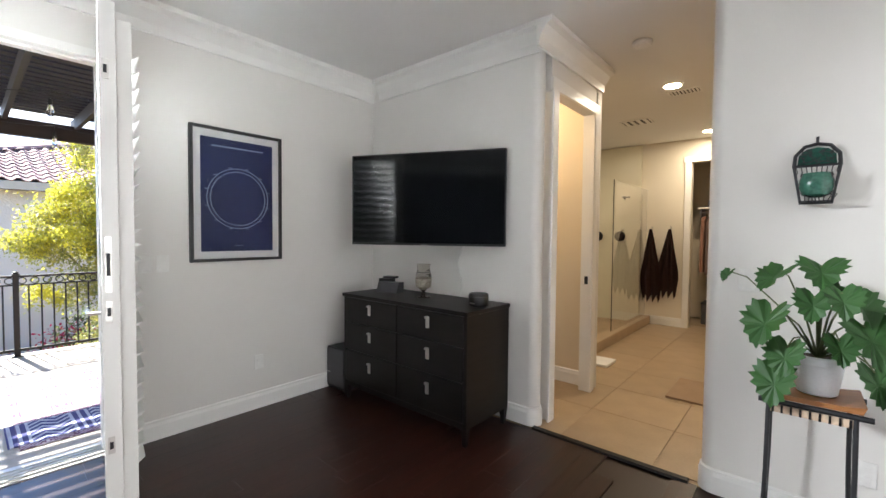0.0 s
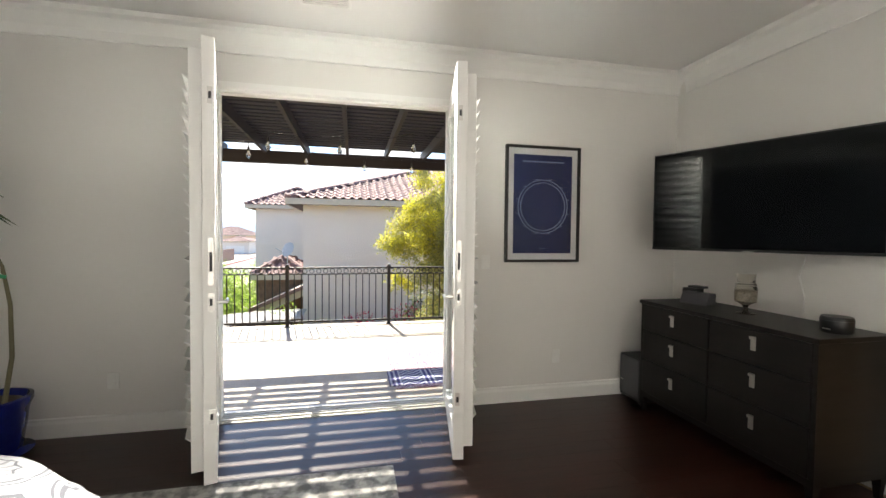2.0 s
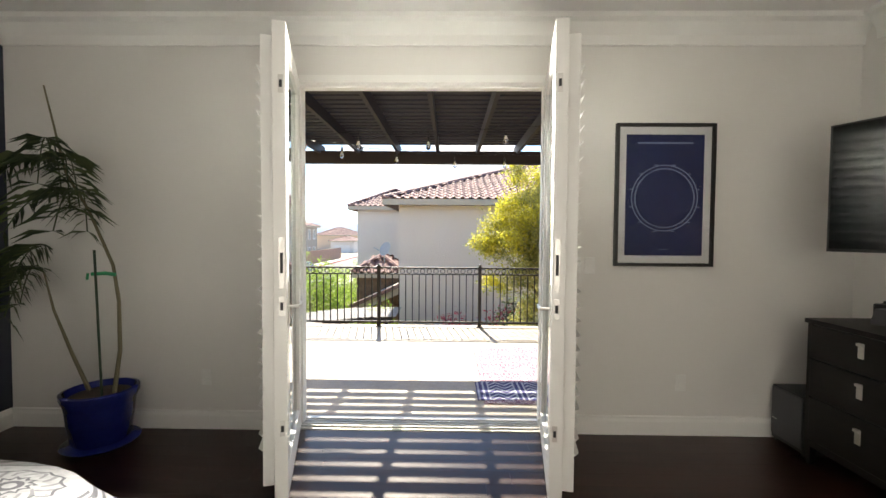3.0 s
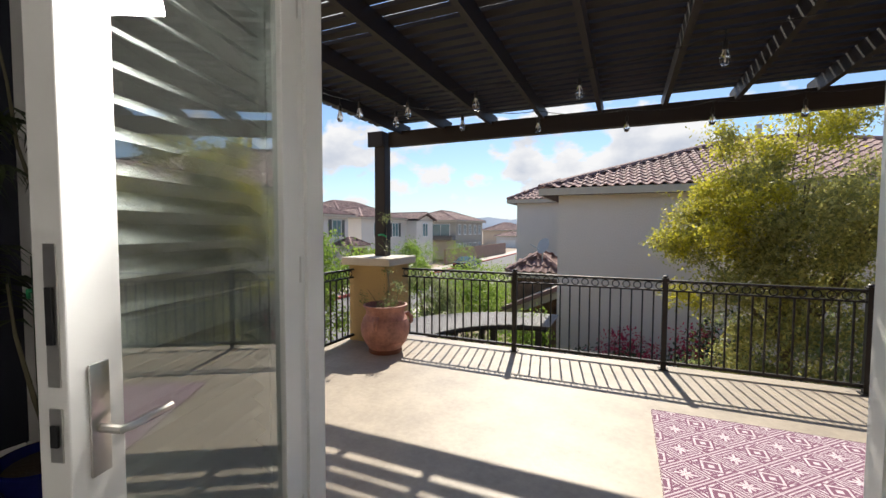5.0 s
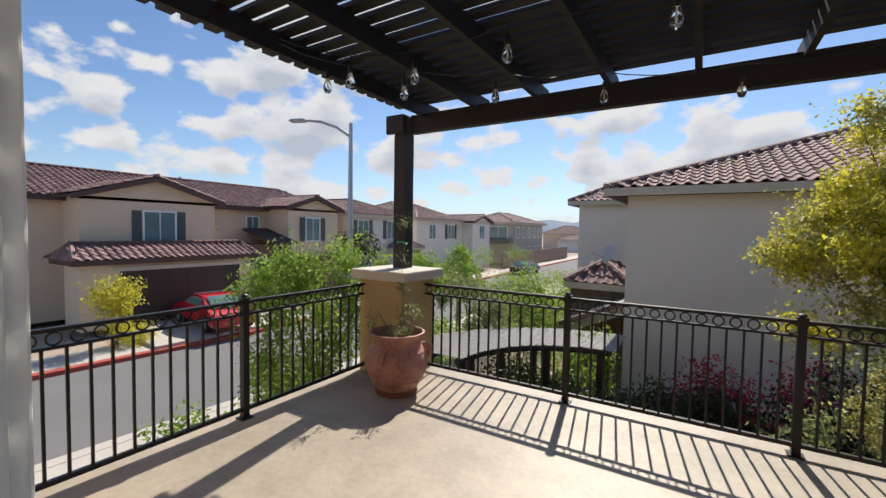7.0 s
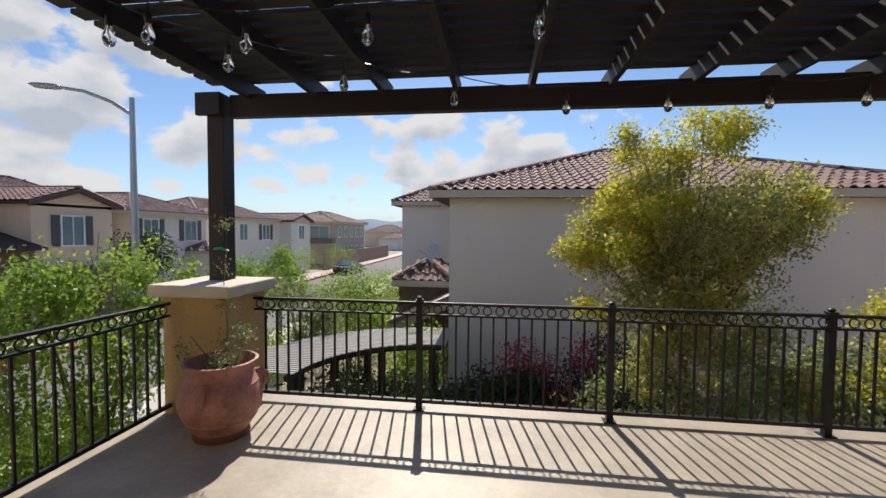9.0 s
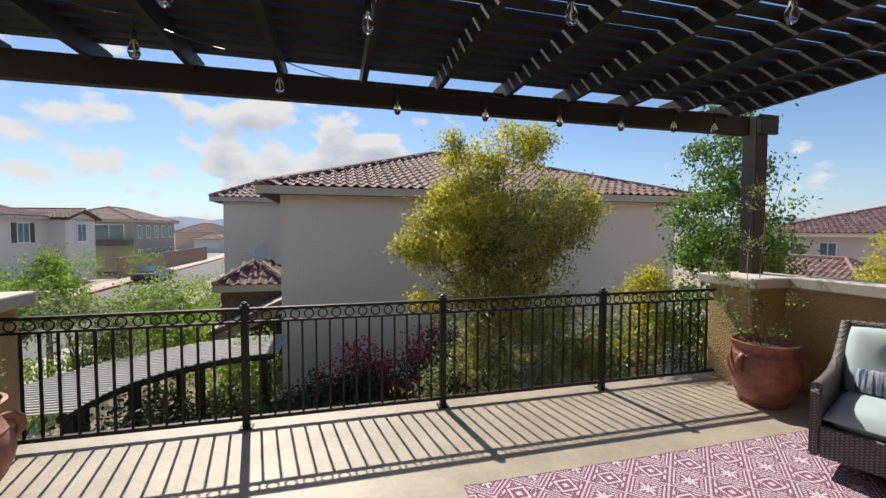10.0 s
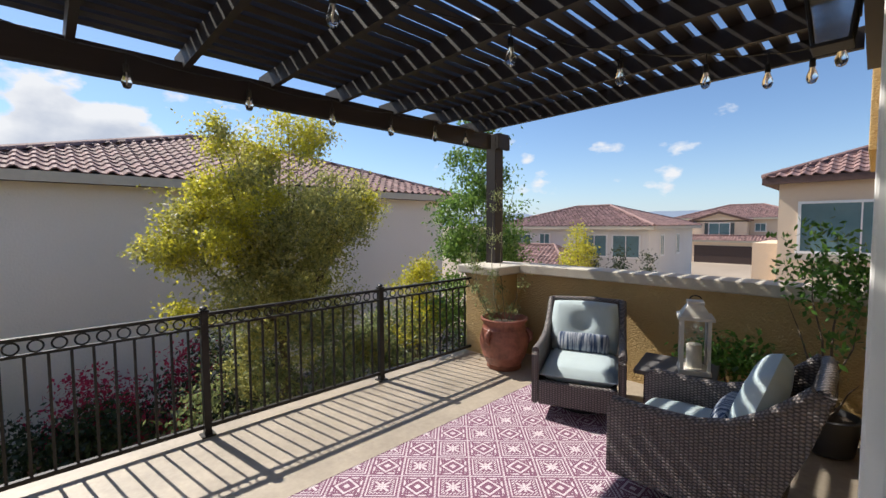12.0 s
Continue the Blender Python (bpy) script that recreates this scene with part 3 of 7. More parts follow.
# bathroom beyond
setting("bathroom_floor", one_box(XI, XB, 2.95, 8.8, -0.2, -0.006), GROUT, "tan travertine tile bathroom floor", "floor")
bath_floor = bpy.data.objects["bathroom_floor"]
setting("bathroom_wall_far", one_box(XI, XB, 8.6, 8.75, 0, H), WARM, "cream painted closet back wall", "wall")
bm = bmesh.new()
box(bm, XI, -1.07, 7.50, 7.62, 0, H)
box(bm, -1.07, -0.30, 7.50, 7.62, 2.53, H)
box(bm, -0.30, XB, 7.50, 7.62, 0, H)
setting("bathroom_wall", bm, material("bath_far_paint", (0.74, 0.68, 0.56), 0.6, scale=1.5, vary=0.02), "cream painted bathroom wall with closet doorway", "wall")
bm = bmesh.new()
box(bm, -1.30, -1.21, 3.10, 3.135, 2.47, H)
box(bm, -1.30, -1.21, 3.135, 4.0, 2.47, H)
box(bm, -1.30, -1.21, 3.97, 4.10, 0, H)
setting("closet_partition", bm, PAINT, "painted partition with a toilet room doorway", "wall")
setting("toilet_room_wall", one_box(-2.2, -2.1, 3.10, 4.9, 0, H), WARM, "warm beige toilet room wall", "wall")
setting("toilet_room_back", one_box(-2.1, -1.30, 4.03, 4.10, 0, H), WARM, "warm beige toilet room wall", "wall")
setting("bath_side_wall", one_box(0.9, 1.0, 3.06, 7.5, 0, H), WARM, "cream painted bathroom side wall", "wall")

# trim: baseboards with an eased top, crown moulding in two steps
BASE = [(0, 0), (0.016, 0), (0.016, 0.095), (0.010, 0.115), (0.010, 0.128), (0, 0.135)]
CROWN = [(0, 2.70), (0.018, 2.70), (0.024, 2.76), (0.07, 2.83), (0.11, 2.845), (0.11, 2.879), (0, 2.879)]


def run(name, profile, axis, face, sign, a, b, label, category):
    bm = prism(bmesh.new(), [(face + sign * u, z) for u, z in profile], axis, a, b)
    return setting(name, bm, TRIM, label, category)


for a, b in ((YS, OY0 - 0.001), (OY1 + 0.001, YN)):
    run("baseboard", BASE, "y", XI, 1, a, b, "white painted baseboard", "baseboard")
run("baseboard", BASE, "x", YN, -1, XI + 0.016, -1.30, "white painted baseboard", "baseboard")
run("baseboard", BASE, "x", 2.93, -1, -0.13, XB, "white painted baseboard", "baseboard")
run("baseboard", BASE, "x", YS, 1, XI + 0.016, XB, "white painted baseboard", "baseboard")
run("baseboard", BASE, "x", 7.50, -1, -1.83, -1.16, "white painted baseboard", "baseboard")
run("baseboard", BASE, "x", 4.03, -1, -2.1, -1.31, "white painted baseboard", "baseboard")
for x, y, r in ((-1.30, YN + 0.065, 0.081), (-0.13, 2.995, 0.081)):
    setting("baseboard", lathe(bmesh.new(), [(r, 0), (r, 0.095), (r - 0.006, 0.115), (r - 0.006, 0.128), (r - 0.014, 0.135)], 20, (x, y, 0)), TRIM, "white painted baseboard", "baseboard", smooth=True)
run("crown_moulding", CROWN, "y", XI, 1, YS, YN, "white crown moulding", "moulding")
run("crown_moulding", CROWN, "x", YN, -1, XI + 0.11, -1.20, "white crown moulding", "moulding")
run("crown_moulding", CROWN, "y", -1.21, 1, YN - 0.11, 4.10, "white crown moulding", "moulding")
run("crown_moulding", CROWN, "x", YS, 1, XI + 0.11, XB, "white crown moulding", "moulding")
setting("threshold_strip", prism(bmesh.new(), [(2.925, 0), (2.985, 0), (2.975, 0.012), (2.935, 0.012)], "x", -1.24, -0.25), DARKWOOD, "dark wooden threshold strip between floors", "threshold")

# toilet room doorway casing and jamb, closet casing
bm = bmesh.new()
for y0, y1 in ((3.10, 3.19), (3.90, 3.99)):
    box(bm, -1.212, -1.190, y0, y1, 0, 2.53, 0.006)
box(bm, -1.212, -1.188, 3.08, 4.01, 2.47, 2.56, 0.006)
box(bm, -1.30, -1.212, 3.91, 3.968, 0, 2.47)
box(bm, -1.30, -1.212, 3.137, 3.165, 0, 2.47)
setting("door_casing", bm, TRIM, "white moulded door casing", "door frame")
bm = bmesh.new()
for x0, x1 in ((-1.16, -1.07), (-0.30, -0.21)):
    box(bm, x0, x1, 7.478, 7.50, 0, 2.53, 0.005)
box(bm, -1.18, -0.19, 7.476, 7.50, 2.53, 2.62, 0.005)
setting("door_casing", bm, TRIM, "white moulded closet doorway casing", "door frame")
latch = thing("strike_plate", pose(0, 0, 0), "small dark metal strike plate on the jamb", "strike plate")
part("plate", one_box(-1.262, -1.232, 3.905, 3.9095, 0.97, 1.04), IRON, latch)

# patio door frame and threshold
bm = bmesh.new()
for y0, y1 in ((OY0, OY0 + 0.05), (OY1 - 0.05, OY1)):
    box(bm, XE - 0.002, XI + 0.004, y0, y1, 0.0, OZ - 0.05)
box(bm, XE - 0.002, XI + 0.004, OY0, OY1, OZ - 0.05, OZ)
for y0, y1 in ((OY0 + 0.05, OY0 + 0.065), (OY1 - 0.065, OY1 - 0.05)):
    box(bm, XE + 0.05, XE + 0.11, y0, y1, 0.02, OZ - 0.065)
box(bm, XE + 0.05, XE + 0.11, OY0 + 0.05, OY1 - 0.05, OZ - 0.065, OZ - 0.05)
door_frame = setting("door_frame", bm, TRIM, "white painted double patio door frame", "door frame")
bm = bmesh.new()
for y0, y1 in ((OY0 - 0.065, OY0 + 0.02), (OY1 - 0.02, OY1 + 0.065)):
    box(bm, XE - 0.040, XE - 0.003, y0, y1, PF, OZ + 0.06, 0.006)
box(bm, XE - 0.035, XE - 0.003, OY0 - 0.064, OY1 + 0.064, OZ - 0.02, OZ + 0.065, 0.006)
setting("brickmould", bm, TRIM, "white outside door trim", "door frame")
bm = bmesh.new()
box(bm, XE - 0.05, XI + 0.0, OY0 + 0.05, OY1 - 0.05, -0.019, 0.006)
for x in (-3.23, -3.19, -3.15, -3.11):
    box(bm, x, x + 0.012, OY0 + 0.05, OY1 - 0.05, 0.0065, 0.018)
setting("door_threshold", bm, material("pale_threshold", (0.60, 0.58, 0.55), 0.4, 0.3), "pale ribbed door threshold", "threshold")

# patio slab, piers, walls
PX, PYL, PYR = -6.98, -3.22, 4.16
setting("patio_floor", one_box(PX, XE - 0.012, PYL, PYR, PF - 0.35, PF), CONCRETE, "tan stained concrete patio floor", "patio")
setting("patio_edge", one_box(PX - 0.02, PX - 0.001, PYL - 0.02, PYR, PF - 0.45, PF - 0.03), CAPST, "painted patio edge band", "trim")
setting("house_below", one_box(PX + 0.15, XE, PYL + 0.15, 9, GZ - 0.2, PF - 0.36), STUCCO, "tan stucco lower storey below the patio", "wall")
PIER_X0, PIER_X1, PIER_Y0, PIER_Y1 = -7.02, -6.43, -3.13, -2.54


def pier(x0, x1, y0, y1, label):
    t = thing("pier", pose((x0 + x1) / 2, (y0 + y1) / 2, PF), label, "pier")
    cx, cy = (x1 - x0) / 2, (y1 - y0) / 2
    part("body", one_box(-cx, cx, -cy, cy, -0.3, 1.02, bevel=0.012), STUCCO, t)
    part("cap", one_box(-cx - 0.075, cx + 0.075, -cy - 0.075, cy + 0.075, 1.021, 1.125, bevel=0.015), CAPST, t, "pale painted cap stone")
    return t


pier(PIER_X0, PIER_X1, PIER_Y0, PIER_Y1, "tan stucco corner pier with a pale cap")
pier(-6.94, -6.43, 3.74, 4.38, "tan stucco corner pier with a pale cap beside the wall")
setting("patio_wall", one_box(-6.43, XE - 0.012, PYR, PYR + 0.2, PF - 0.3, 0.93), STUCCO, "tan stucco parapet wall", "wall")
setting("patio_wall_cap", one_box(-6.355, XE - 0.012, PYR - 0.06, PYR + 0.26, 0.931, 1.04, bevel=0.012), CAPST, "pale painted parapet cap", "cap")


setting("house_bay", one_box(-3.345, XE - 0.0125, 5.3, 7.6, 2.2, 3.48, bevel=0.01), STUCCO, "tan stucco bay of the house wall", "wall")


# ---- railings ----
def railing(p0, p1, posts, label):
    """Between two points: rails, posts at distances along it, balusters, and a row of rings under the top rail."""
    p0, p1 = Vector((*p0, PF)), Vector((*p1, PF))
    d, L = (p1 - p0).normalized(), (p1 - p0).length
    ang = math.degrees(math.atan2(d.y, d.x))
    t = thing("railing", pose(*p0, 0, 0, ang), label, "railing")
    part("top_rail", one_box(0, L, -0.021, 0.021, 0.945, 0.970, bevel=0.004), RAILM, t)
    part("middle_rail", one_box(0, L, -0.013, 0.013, 0.845, 0.863), RAILM, t)
    part("bottom_rail", one_box(0, L, -0.016, 0.016, 0.060, 0.090), RAILM, t)
    bm = bmesh.new()
    box(bm, -0.026, 0.026, -0.026, 0.026, 0, 0.975)
    box(bm, -0.034, 0.034, -0.034, 0.034, 0.975, 0.990, 0.003)
    lathe(bm, [(0.016, 0.990), (0.028, 1.000), (0.028, 1.010), (0.012, 1.020)], 12)
    box(bm, -0.05, 0.05, -0.05, 0.05, 0, 0.008)
    post = mesh_of("post", bm, RAILM)
    bal = mesh_of("baluster", one_box(-0.008, 0.008, -0.008, 0.008, 0.090, 0.845), RAILM)
    bm = bmesh.new()
    pts = [(0.036 * math.cos(a), 0, 0.036 * math.sin(a)) for a in [2 * math.pi * k / 16 for k in range(16)]]
    tube(bm, pts + pts[:1], 0.006, 5, cap=False)
    ring = mesh_of("ring", bm, RAILM, True)
    edges = [0.0] + [x for x in posts if 0 < x < L] + [L]
    for x in posts:
        share("post", post, t, pose(x, 0, 0))
    for a, b in zip(edges, edges[1:]):
        n = max(2, round((b - a) / 0.112))
        for k in range(n):
            if k:
                share("baluster", bal, t, pose(a + (b - a) * k / n, 0, 0))
            share("ring", ring, t, pose(a + (b - a) * (k + 0.5) / n, 0, 0.904))
    return t


railing((-6.84, PIER_Y1), (-6.84, 3.72), [-0.965 - PIER_Y1, 0.668 - PIER_Y1, 2.32 - PIER_Y1], "dark bronze metal front railing with ring frieze")
railing((PIER_X1, -3.07), (XE - 0.02, -3.07), [1.40, 2.95], "dark bronze metal side railing with ring frieze")

# ---- pergola ----
perg = thing("pergola", pose(-6.83, 0, 1.03), "dark brown wooden pergola with slatted roof", "pergola")
PM = Matrix.Translation((6.83, 0, -1.03))
BZ0, BZ1 = 2.53, 2.73
part("beam", one_box(-6.89, -6.80, -2.74, 4.08, BZ0, BZ1, bevel=0.006), PERGOLA, perg, m=PM)
for y in (-2.85, 4.19):
    part("post", one_box(-6.91, -6.75, y - 0.08, y + 0.08, 1.025, BZ1, bevel=0.006), PERGOLA, perg, m=PM)
    s = -1 if y < 0 else 1
    part("beam_end", one_box(-6.749, -6.70, y - 0.16 if s < 0 else y - 0.08, y + 0.08 if s < 0 else y + 0.16, BZ0, BZ1, bevel=0.005), PERGOLA, perg, m=PM)
part("ledger", one_box(-3.36, XE - 0.0125, -2.9, 4.26, BZ1 - 0.06, BZ1 + 0.10), PERGOLA, perg, m=PM)
rafter = mesh_of("rafter", prism(bmesh.new(), [(-7.05, 2.73), (-7.0, 2.691), (-3.37, 2.691), (-3.37, 2.831), (-7.05, 2.831)], "y", -0.022, 0.022), PERGOLA)
for k in range(11):
    share("rafter", rafter, perg, PM @ pose(0, -2.55 + 0.632 * k, 0))
slat = mesh_of("slat", one_box(-0.047, 0.047, -2.94, 4.28, 2.832, 2.862), PERGOLA)
for k in range(23):
    share("slat", slat, perg, PM @ pose(-6.80 + 0.150 * k, 0, 0))


# ---- the patio doors ----
def shuttered_door(m, side, label):
    """A glazed leaf from its hinge along x; the shutter stands on the side away from the opening (side: -1 or 1 in y)."""
    d = thing("patio_door", m, label, "door", "pair of patio doors")
    W, T, Z0, Z1 = 0.865, 0.066, 0.022, 2.455

    def sb(x0, x1, v0, v1, z0, z1, bevel=0.0):
        a, b = sorted((side * v0, side * v1))
        return one_box(x0, x1, a, b, z0, z1, bevel=bevel)

    part("hinge_stile", sb(0, 0.11, 0, T, Z0, Z1, 0.003), TRIM, d)
    part("lock_stile", sb(W - 0.11, W, 0, T, Z0, Z1, 0.003), TRIM, d)
    part("top_rail", sb(0.111, W - 0.111, 0, T, Z1 - 0.12, Z1), TRIM, d)
    part("bottom_rail", sb(0.111, W - 0.111, 0, T, Z0, Z0 + 0.16), TRIM, d)
    pane = part("pane", sb(0.105, W - 0.105, 0.020, 0.027, Z0 + 0.155, Z1 - 0.115), DOORGLASS, d, "tinted glass")
    pane.visible_shadow = False
    # shutter
    part("shutter_stile", sb(0.06, 0.115, T + 0.001, T + 0.062, 0.08, 2.40, 0.003), TRIM, d)
    part("shutter_stile", sb(W - 0.115, W - 0.05, T + 0.001, T + 0.062, 0.08, 2.40, 0.003), TRIM, d)
    part("shutter_rail", sb(0.116, W - 0.116, T + 0.001, T + 0.055, 0.08, 0.19), TRIM, d)
    part("shutter_rail", sb(0.116, W - 0.116, T + 0.001, T + 0.055, 1.12, 1.20), TRIM, d)
    part("shutter_rail", sb(0.116, W - 0.116, T + 0.001, T + 0.055, 2.29, 2.40), TRIM, d)
    bm = bmesh.new()
    prof = [(-0.046, 0.0), (-0.02, 0.0055), (0.02, 0.0055), (0.046, 0.0), (0.02, -0.0055), (-0.02, -0.0055)]
    tilt = radians(32) * side
    prof = [(u * math.cos(tilt) - v * math.sin(tilt), u * math.sin(tilt) + v * math.cos(tilt)) for u, v in prof]
    prism(bm, prof, "x", 0.118, W - 0.118)
    louvre = mesh_of("louvre", bm, TRIM)
    for z0, z1 in ((0.19, 1.12), (1.20, 2.29)):
        n = round((z1 - z0) / 0.0775)
        for k in range(n):
            share("louvre", louvre, d, pose(0, side * (T + 0.055), z0 + (z1 - z0) * (k + 0.5) / n))
    # lock plates on the leaf's edge, and the lever
    for z, h in ((0.36, 0.08), (0.98, 0.10), (1.12, 0.26), (2.10, 0.09)):
        p = part("lock_plate", sb(W + 0.0005, W + 0.003, 0.012, 0.038, z, z + h), METAL, d, "brushed metal lock plate")
        part("latch", sb(W + 0.003, W + 0.008, 0.018, 0.032, z + h * 0.3, z + h * 0.7), IRON, p)
    bm = bmesh.new()
    a, b = sorted((side * -0.006, side * -0.0005))
    box(bm, W - 0.075, W - 0.035, a, b, 0.93, 1.15, 0.002)
    tube(bm, [(W - 0.055, side * -0.006, 1.02), (W - 0.055, side * -0.05, 1.02), (W - 0.075, side * -0.055, 1.02), (W - 0.17, side * -0.055, 1.02)], 0.009, 8)
    part("lever_handle", bm, METAL, d, "brushed metal lever handle", smooth=True)
    for z in (0.25, 1.2, 2.2):
        part("hinge", tube(bmesh.new(), [(-0.006, side * 0.004, z), (-0.006, side * 0.004, z + 0.1)], 0.008, 8), METAL, d)
    return d


shuttered_door(pose(-3.085, -0.885, 0, 0, 0, 15.6), -1, "open white glazed patio door with plantation shutter")
shuttered_door(pose(-3.085, 0.825, 0, 0, 0, -9.5), 1, "open white glazed patio door with plantation shutter beside the picture")


# ---- bedroom things ----
def framed_print():
    t = thing("framed_print", pose(XI + 0.002, 1.648, 1.19, 0, 0, 90), "navy circular chart print in a black frame", "picture")
    w, h = 0.338, 0.98
    bm = bmesh.new()
    for x0, x1, z0, z1 in ((-w, -w + 0.022, 0, h), (w - 0.022, w, 0, h), (-w + 0.022, w - 0.022, 0, 0.022), (-w + 0.022, w - 0.022, h - 0.022, h)):
        box(bm, x0, x1, -0.032, 0, z0, z1, 0.002)
    part("frame", bm, BLACKPL, t)
    part("mat_board", one_box(-w + 0.022, w - 0.022, -0.012, -0.003, 0.022, h - 0.022), MATBOARD, t, "white mat board")
    pr = part("print", one_box(-w + 0.073, w - 0.073, -0.015, -0.0125, 0.075, h - 0.075), NAVYPRINT, t, "navy printed sheet")
    bm = bmesh.new()
    for r, th in ((0.225, 0.004), (0.200, 0.0025), (0.205, 0.0015)):
        pts = [(r * math.cos(2 * math.pi * k / 48), -0.0165, 0.47 + r * math.sin(2 * math.pi * k / 48)) for k in range(48)]
        tube(bm, pts + pts[:1], th, 4, cap=False)
    for k in range(12):
        a = 2 * math.pi * (k + 0.5) / 12
        x, z = 0.235 * math.cos(a), 0.47 + 0.235 * math.sin(a)
        box(bm, x - 0.012, x + 0.012, -0.0175, -0.0155, z - 0.003, z + 0.003)
    part("circle_lines", bm, PRINTLINE, pr, "pale circle lines")
    part("title_bar", one_box(-0.19, 0.19, -0.0172, -0.0155, 0.842, 0.852), PRINTLINE, pr, "pale line of small lettering")
    part("caption_bar", one_box(-0.03, 0.03, -0.0172, -0.0155, 0.115, 0.118), PRINTLINE, pr)
    random.seed(4)
    bm = bmesh.new()
    for k in range(60):
        a, r = random.uniform(0, 6.283), 0.19 * math.sqrt(random.random())
        x, z, s = r * math.cos(a), 0.47 + r * math.sin(a), random.uniform(0.001, 0.0022)
        box(bm, x - s, x + s, -0.0168, -0.0155, z - s, z + s)
    part("star_dots", bm, PRINTLINE, pr)
    # glazing
    g = part("glazing", one_box(-w + 0.022, w - 0.022, -0.022, -0.020, 0.022, h - 0.022), PRINTGLASS, t, "clear picture glass")
    g.visible_shadow = False


framed_print()


def television():
    a, b = Vector((-2.66, 2.41)), Vector((-1.477, 2.92))
    mid = (a + b) / 2
    t = thing("television", pose(mid.x, mid.y, 1.315, 0, 0, math.degrees(math.atan2(b.y - a.y, b.x - a.x))), "large flat black television on a swivelled wall arm", "television")
    w = (b - a).length / 2
    bm = bmesh.new()
    for x0, x1, z0, z1 in ((-w, w, 0, 0.018), (-w, w, 0.728, 0.737), (-w, -w + 0.009, 0.018, 0.728), (w - 0.009, w, 0.018, 0.728)):
        box(bm, x0, x1, -0.004, 0.030, z0, z1, 0.002)
    part("bezel", bm, BLACKPL, t)
    part("screen", one_box(-w + 0.009, w - 0.009, 0, 0.008, 0.018, 0.728), SCREEN, t, "glossy dark screen")
    part("back_housing", one_box(-w * 0.8, w * 0.8, 0.031, 0.06, 0.05, 0.6, bevel=0.012), BLACKPL, t)
    part("logo_bar", one_box(-0.03, 0.03, -0.006, -0.0045, -0.006, 0.006), METAL, t)
    bm = bmesh.new()
    box(bm, -0.12, 0.12, 0.061, 0.085, 0.25, 0.5)
    tube(bm, [(0, 0.085, 0.36), (0.16, 0.17, 0.36), (0.05, 0.255, 0.36)], 0.02, 8)
    part("wall_arm", bm, IRON, t)


television()


def dresser():
    t = thing("dresser", pose(-2.085, 2.39, 0), "black-brown wooden six-drawer dresser", "dresser")
    w, dp, h = 0.66, 0.51, 0.90
    part("top", one_box(-w - 0.012, w + 0.012, -0.012, dp, h - 0.028, h, bevel=0.004), DARKWOOD, t)
    for x in (-w, w - 0.025):
        part("side_panel", one_box(x, x + 0.025, 0.002, dp, 0.12, h - 0.0285), DARKWOOD, t)
    part("back_panel", one_box(-w + 0.026, w - 0.026, dp - 0.012, dp, 0.13, h - 0.03), DARKWOOD, t)
    part("base_rail", one_box(-w + 0.026, w - 0.026, 0.004, 0.03, 0.115, 0.155), DARKWOOD, t)
    part("divider", one_box(-0.008, 0.008, 0.02, dp - 0.02, 0.156, h - 0.03), DARKWOOD, t)
    for x in (-w, w - 0.045):
        for y in (0.002, dp - 0.047):
            s = 0.012 if x < 0 else -0.012
            bm = bmesh.new()
            v = [(x, y), (x + 0.045, y), (x + 0.045, y + 0.045), (x, y + 0.045)]
            lo = [bm.verts.new((vx * 1.0 + (0.01 if vx == x else -0.01), vy + (0.01 if vy == y else -0.01), 0)) for vx, vy in v]
            hi = [bm.verts.new((vx, vy, 0.1195)) for vx, vy in v]
            bm.faces.new(lo[::-1]), bm.faces.new(hi)
            for k in range(4):
                bm.faces.new((lo[k], lo[(k + 1) % 4], hi[(k + 1) % 4], hi[k]))
            part("leg", bm, DARKWOOD, t)
    for x0, x1 in ((-w + 0.030, -0.006), (0.006, w - 0.030)):
        for z0, z1 in ((0.160, 0.420), (0.428, 0.655), (0.663, 0.866)):
            d = part("drawer", one_box(x0, x1, -0.004, 0.020, z0, z1, bevel=0.004), DARKWOOD, t)
            cx, cz = (x0 + x1) / 2, z0 + (z1 - z0) * 0.62
            bm = bmesh.new()
            box(bm, cx - 0.016, cx + 0.016, -0.012, -0.0045, cz - 0.042, cz + 0.042, 0.003)
            box(bm, cx - 0.016, cx + 0.016, -0.024, -0.012, cz + 0.026, cz + 0.042, 0.003)
            part("pull", bm, METAL, d, "brushed metal tab pull")
    return t


dresser()

sub = thing("subwoofer", pose(-2.93, 2.40, 0), "black box subwoofer on the floor beside the dresser", "speaker")
part("cabinet", one_box(-0.11, 0.155, 0.02, 0.45, 0.02, 0.385, bevel=0.006), BLACKPL, sub)
part("grille", one_box(-0.10, 0.145, 0.008, 0.019, 0.05, 0.375, bevel=0.004), GREYPL, sub, "dark cloth grille")
part("badge", one_box(-0.09, -0.05, 0.005, 0.0075, 0.16, 0.166), METAL, sub)
for x in (-0.09, 0.13):
    for y in (0.05, 0.41):
        part("foot", one_box(x - 0.015, x + 0.015, y - 0.015, y + 0.015, 0, 0.0195), BLACKPL, sub)

cb = thing("cable", pose(-1.93, 2.965, 0.905), "thin white cable running down the wall to the dresser", "cable")
part("lead", tube(bmesh.new(), [(0, -0.004, 0), (0.01, -0.006, 0.12), (-0.03, -0.006, 0.26), (0.03, -0.006, 0.45)], 0.004, 6), WHITEPL, cb)

